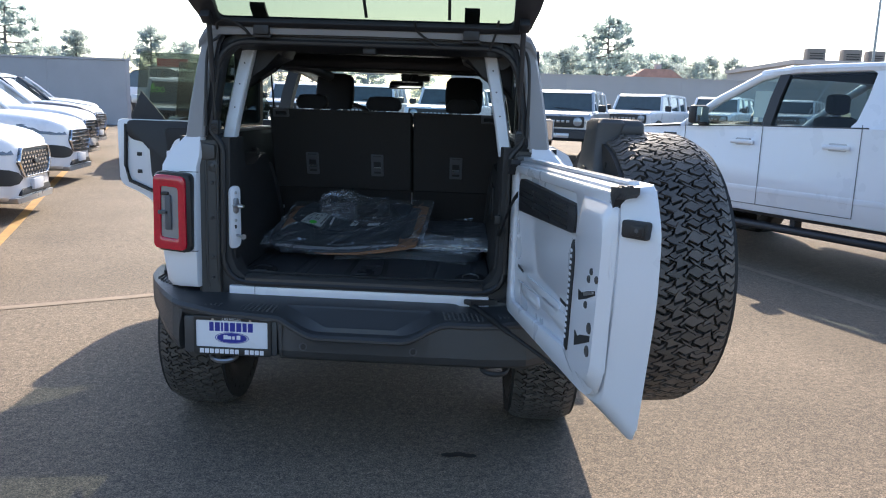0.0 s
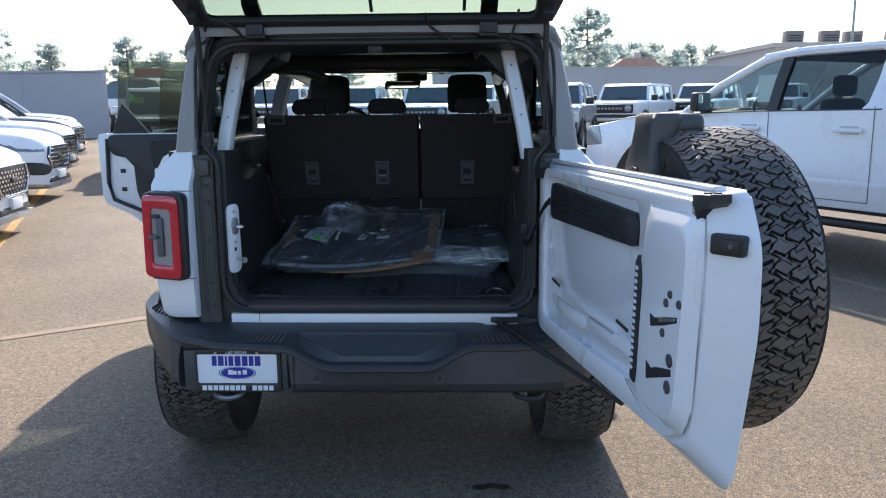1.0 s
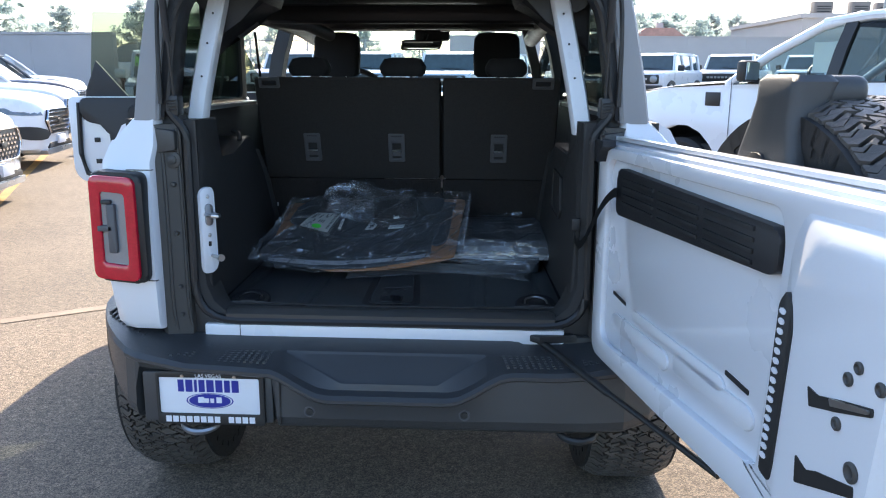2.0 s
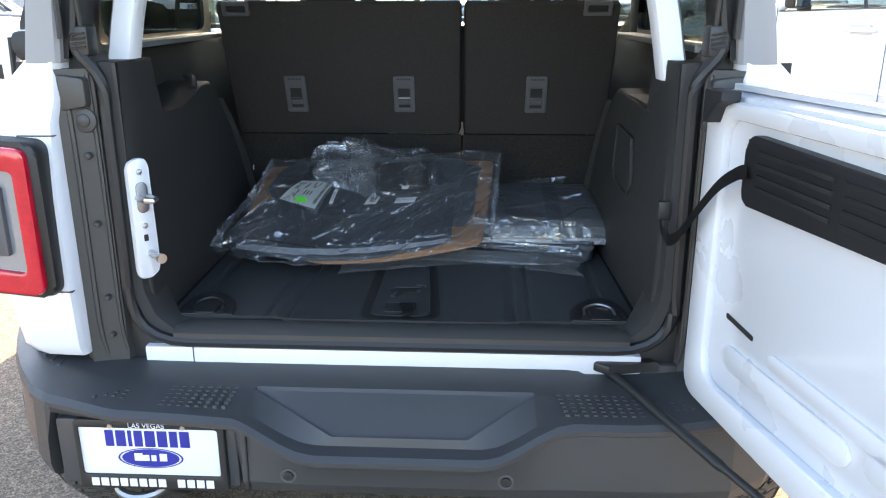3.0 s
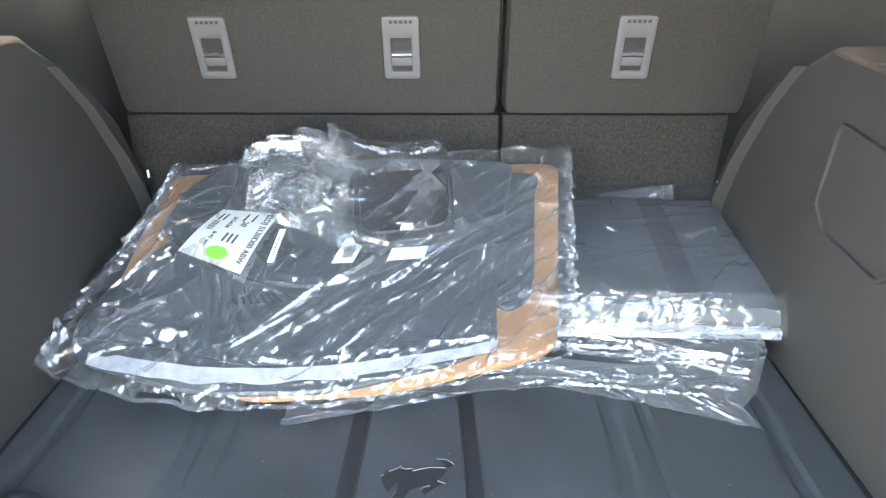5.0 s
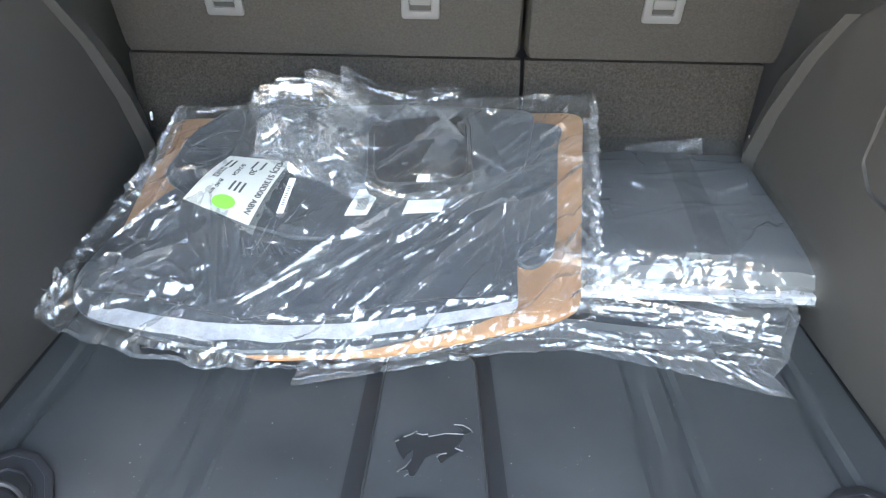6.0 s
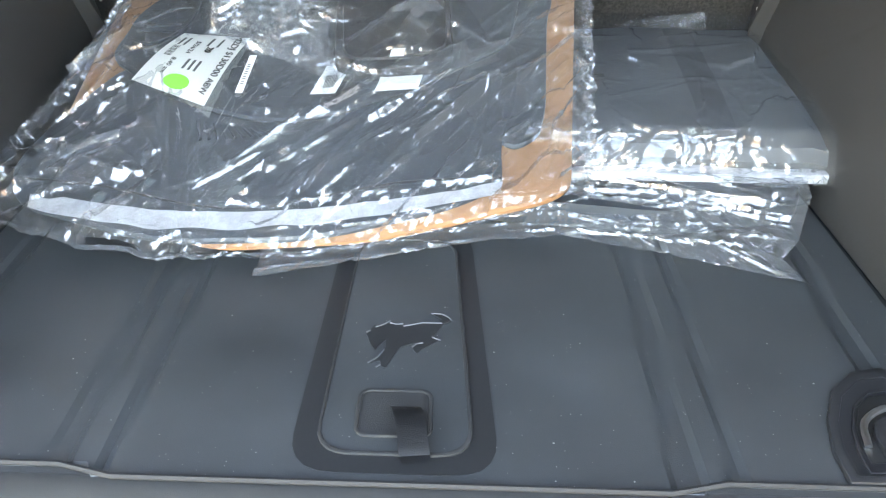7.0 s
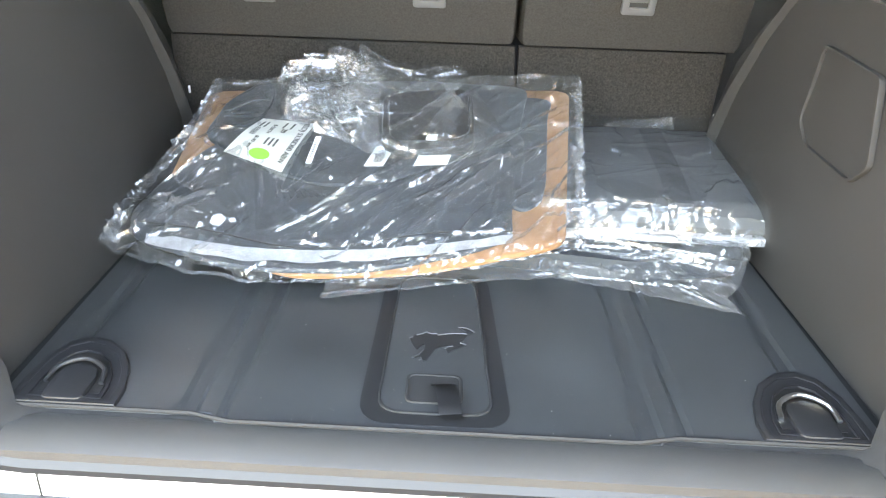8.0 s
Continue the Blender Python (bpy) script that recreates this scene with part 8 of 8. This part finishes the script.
def chain_fence():
    fence = thing("chain_link_fence", "grey chain-link fence with steel posts behind the lot", "fence", at=(-11, 28, gz(28)))
    for i in range(6):
        x = -13.0 + 2.2 * i
        part("post", tube([(x, 28, gz(28)), (x, 28, gz(28) + 2.3)], 0.04, 8), M_wire, fence)
    for z in (2.28, 0.15):
        part("rail", tube([(-13.1, 28, gz(28) + z), (-1.9, 28, gz(28) + z)], 0.025, 6), M_wire, fence)
    bm = bmesh.new()
    for i in range(130):
        x = -13.0 + 0.1 * i
        for sgn in (-1, 1):
            p0, p1 = (x, 28, gz(28) + 0.15), (x + sgn * 1.2, 28, gz(28) + 2.28)
            if -13.05 < p1[0] < -1.9 and x < -1.9:
                tube([p0, p1], 0.005, 3, bm)
    tagged(part("wire_mesh", bm, M_wire, fence, smooth=0), kind="stuff")


chain_fence()


def low_building():
    b = thing("flat_roofed_building", "pale stucco building with a flat roof and rooftop units", "building", at=(35, 66, gz(66)))
    z0 = gz(66)
    part("wall", box((25.0, 62, z0), (60, 80, z0 + 5.1)), M_bldg, b, smooth=0)
    part("parapet", box((24.8, 61.8, z0 + 5.1), (60.2, 80, z0 + 5.45), 0.0), M_bldg, b, smooth=0)
    for x, y, wd in ((27.4, 66, 1.5), (30.4, 66, 1.5), (32.9, 67, 1.4), (36.5, 67, 2.2), (41, 67, 2.2)):
        u_ = part("rooftop_unit", box((x, y, z0 + 5.45), (x + wd, y + 0.9, z0 + 6.7), 0.03), M_hvac, b, "tan rooftop air unit")
        for k in range(4):
            part("unit_grille", box((x + 0.2, y - 0.03, z0 + 5.65 + 0.2 * k), (x + wd - 0.2, y, z0 + 5.73 + 0.2 * k)), M_ink, u_, smooth=0)
    return b


low_building()


def house():
    h = thing("house", "small house with a red tiled roof beyond the wall", "house", at=(19, 92, gz(92)))
    z0 = gz(92)
    part("wall", box((16.5, 90, z0), (23.5, 98, z0 + 4.2)), M_bldg, h, smooth=0)
    part("roof", prism([(15.9, z0 + 4.2), (24.1, z0 + 4.2), (21.5, z0 + 5.9), (18.5, z0 + 5.9)], 89.5, 98.5, "y", 0.0), M_roof_tile, h, "red tiled roof", smooth=0)
    part("chimney", box((20.2, 92, z0 + 5.6), (20.9, 92.7, z0 + 6.6)), M_bldg, h, smooth=0)


house()


def lamp_pole(x, y, hgt):
    p = thing("light_pole", "tall thin grey light pole", "light pole", at=(x, y, gz(y)))
    part("shaft", tube([(x, y, gz(y)), (x, y, gz(y) + hgt)], [0.11, 0.06], 8), M_wire, p)
    part("lamp_head", box((x - 0.5, y - 0.15, gz(y) + hgt), (x + 0.5, y + 0.15, gz(y) + hgt + 0.12), 0.03), M_wire, p)
    part("base", lathe([(0, 0), (0, 0.25), (0.5, 0.25), (0.5, 0)], 12, m=Matrix.Translation((x, y, gz(y))) @ Matrix.Rotation(radians(-90), 4, "Y")), M_wall, p)


lamp_pole(25.6, 50.5, 11.0)


# ---- trees ----
def tree(seed, hgt, wid, leaf, label, broad=False):
    rnd = random.Random(seed)
    root = thing("tree", label, "tree", group="trees beyond the lot")
    bm = bmesh.new()
    tube([(0, 0, 0), (0.1, 0, hgt * 0.3), (0.05, 0.1, hgt * 0.6), (0, 0, hgt * 0.9)], [hgt * 0.028, hgt * 0.022, hgt * 0.014, hgt * 0.004], 8, bm)
    tips = []
    for k in range(38):
        z = hgt * (0.14 + 0.78 * (k + rnd.random()) / 38)
        a = k * 2.4 + rnd.uniform(-0.4, 0.4)
        q_ = z / hgt
        prof = min(1.0, (q_ - 0.05) / 0.22) * (1.02 - q_) ** 0.55 * 1.15
        if broad:
            prof = max(0.15, 1 - ((q_ - 0.55) / 0.46) ** 2) ** 0.5
        ln = wid * prof * rnd.uniform(0.45, 1.1)
        e = Vector((ln * math.cos(a), ln * math.sin(a), z + ln * rnd.uniform(-0.05, 0.4)))
        mid = Vector((0, 0, z)).lerp(e, 0.55) + Vector((0, 0, -0.05 * ln))
        tube([(0, 0, z), mid, e], [hgt * 0.008, hgt * 0.005, hgt * 0.002], 5, bm)
        tips += [(e, 1.0), (mid, 0.8)] if k % 4 else [(e, 0.8)]
    tips.append((Vector((0, 0, hgt * 0.93)), 0.9))
    part("trunk", bm, M_bark, root, "brown tapered trunk with limbs")
    lb = bmesh.new()
    for c, f in tips:
        r_ = wid * rnd.uniform(0.12, 0.24) * f
        for k in range(130):
            d = Vector((rnd.gauss(0, 1), rnd.gauss(0, 1), rnd.gauss(0, 0.75)))
            p = c + d * r_ * 0.55
            n_ = Vector((rnd.gauss(0, 1), rnd.gauss(0, 1), rnd.gauss(0, 1))).normalized()
            t_ = n_.orthogonal().normalized()
            b_ = n_.cross(t_)
            s_ = hgt * rnd.uniform(0.006, 0.014)
            lb.faces.new([lb.verts.new(p + t_ * s_ * 1.6), lb.verts.new(p + b_ * s_ * 0.7), lb.verts.new(p - t_ * s_ * 1.4), lb.verts.new(p - b_ * s_ * 0.7)])
    tagged(part("crown", lb, leaf, root, "uneven leaf crown, its green paled with painted haze", smooth=0), kind="stuff")
    return root


t1 = tree(1, 11.0, 3.3, M_leaf_haze, "tall broad tree with a dense crown paled by painted haze", True)
t2 = tree(2, 8.0, 2.7, M_leaf_haze2, "spreading tree with an open crown paled by painted haze")
t3 = tree(3, 6.5, 2.9, M_leaf_haze, "low round tree with a ragged crown")
spots = [(t1, 0.1473, 80, 1.0), (t2, 0.0947, 82, 0.95), (t3, 0.183, 112, 1.45), (t2, 0.215, 112, 1.1), (t3, 0.2533, 92, 1.15), (t2, 0.300, 85, 0.93), (t3, 0.06, 90, 1.1), (t3, 0.121, 95, 1.1), (t3, 0.335, 110, 1.1), (t3, 0.405, 105, 1.15), (t2, 0.235, 110, 1.0), (t3, 0.16, 100, 1.35), (t2, 0.17, 105, 1.15), (t3, 0.20, 118, 1.6), (t3, 0.228, 120, 1.6), (t2, 0.105, 100, 1.2), (t3, 0.08, 105, 1.4), (t2, 0.272, 112, 1.2), (t3, 0.132, 112, 1.45),
         (t2, -0.5262, 60, 0.78), (t2, -0.4272, 62, 0.86), (t1, -0.616, 55, 0.72), (t3, -0.555, 66, 0.80), (t3, -0.59, 62, 0.75), (t3, -0.385, 60, 0.85), (t2, -0.345, 66, 0.8), (t3, -0.30, 75, 0.9), (t3, -0.26, 80, 0.9), (t3, -0.2, 85, 0.9), (t2, -0.15, 90, 0.9), (t3, -0.08, 95, 0.9), (t2, 0.0, 95, 0.9)]
used = set()
for i, (t, dx, dist, k) in enumerate(spots):
    x, y = 0.487 + dx * (dist + 3.3), dist
    m = Matrix.Translation((x, y, gz(y) - 0.05)) @ Matrix.Rotation(i * 1.3, 4, "Z") @ Matrix.Scale(k, 4)
    if t.name not in used:
        used.add(t.name)
        t.matrix_basis = m
    else:
        o = copy_thing(t, Matrix.Translation((x, y, gz(y) - 0.05)) @ Matrix.Rotation(i * 1.3, 4, "Z"))
        o.scale = (k, k, k)
sign = thing("red_sign", "red and white sign board on posts far behind the lot", "sign", at=(-16.8, 40, gz(40)))
part("board", box((-17.7, 40, gz(40) + 2.3), (-16.0, 40.15, gz(40) + 3.0), 0.02), M_red_sign, sign)
for x in (-17.5, -16.2):
    part("post", tube([(x, 40.1, gz(40)), (x, 40.1, gz(40) + 2.1)], 0.06, 8), M_wire, sign)
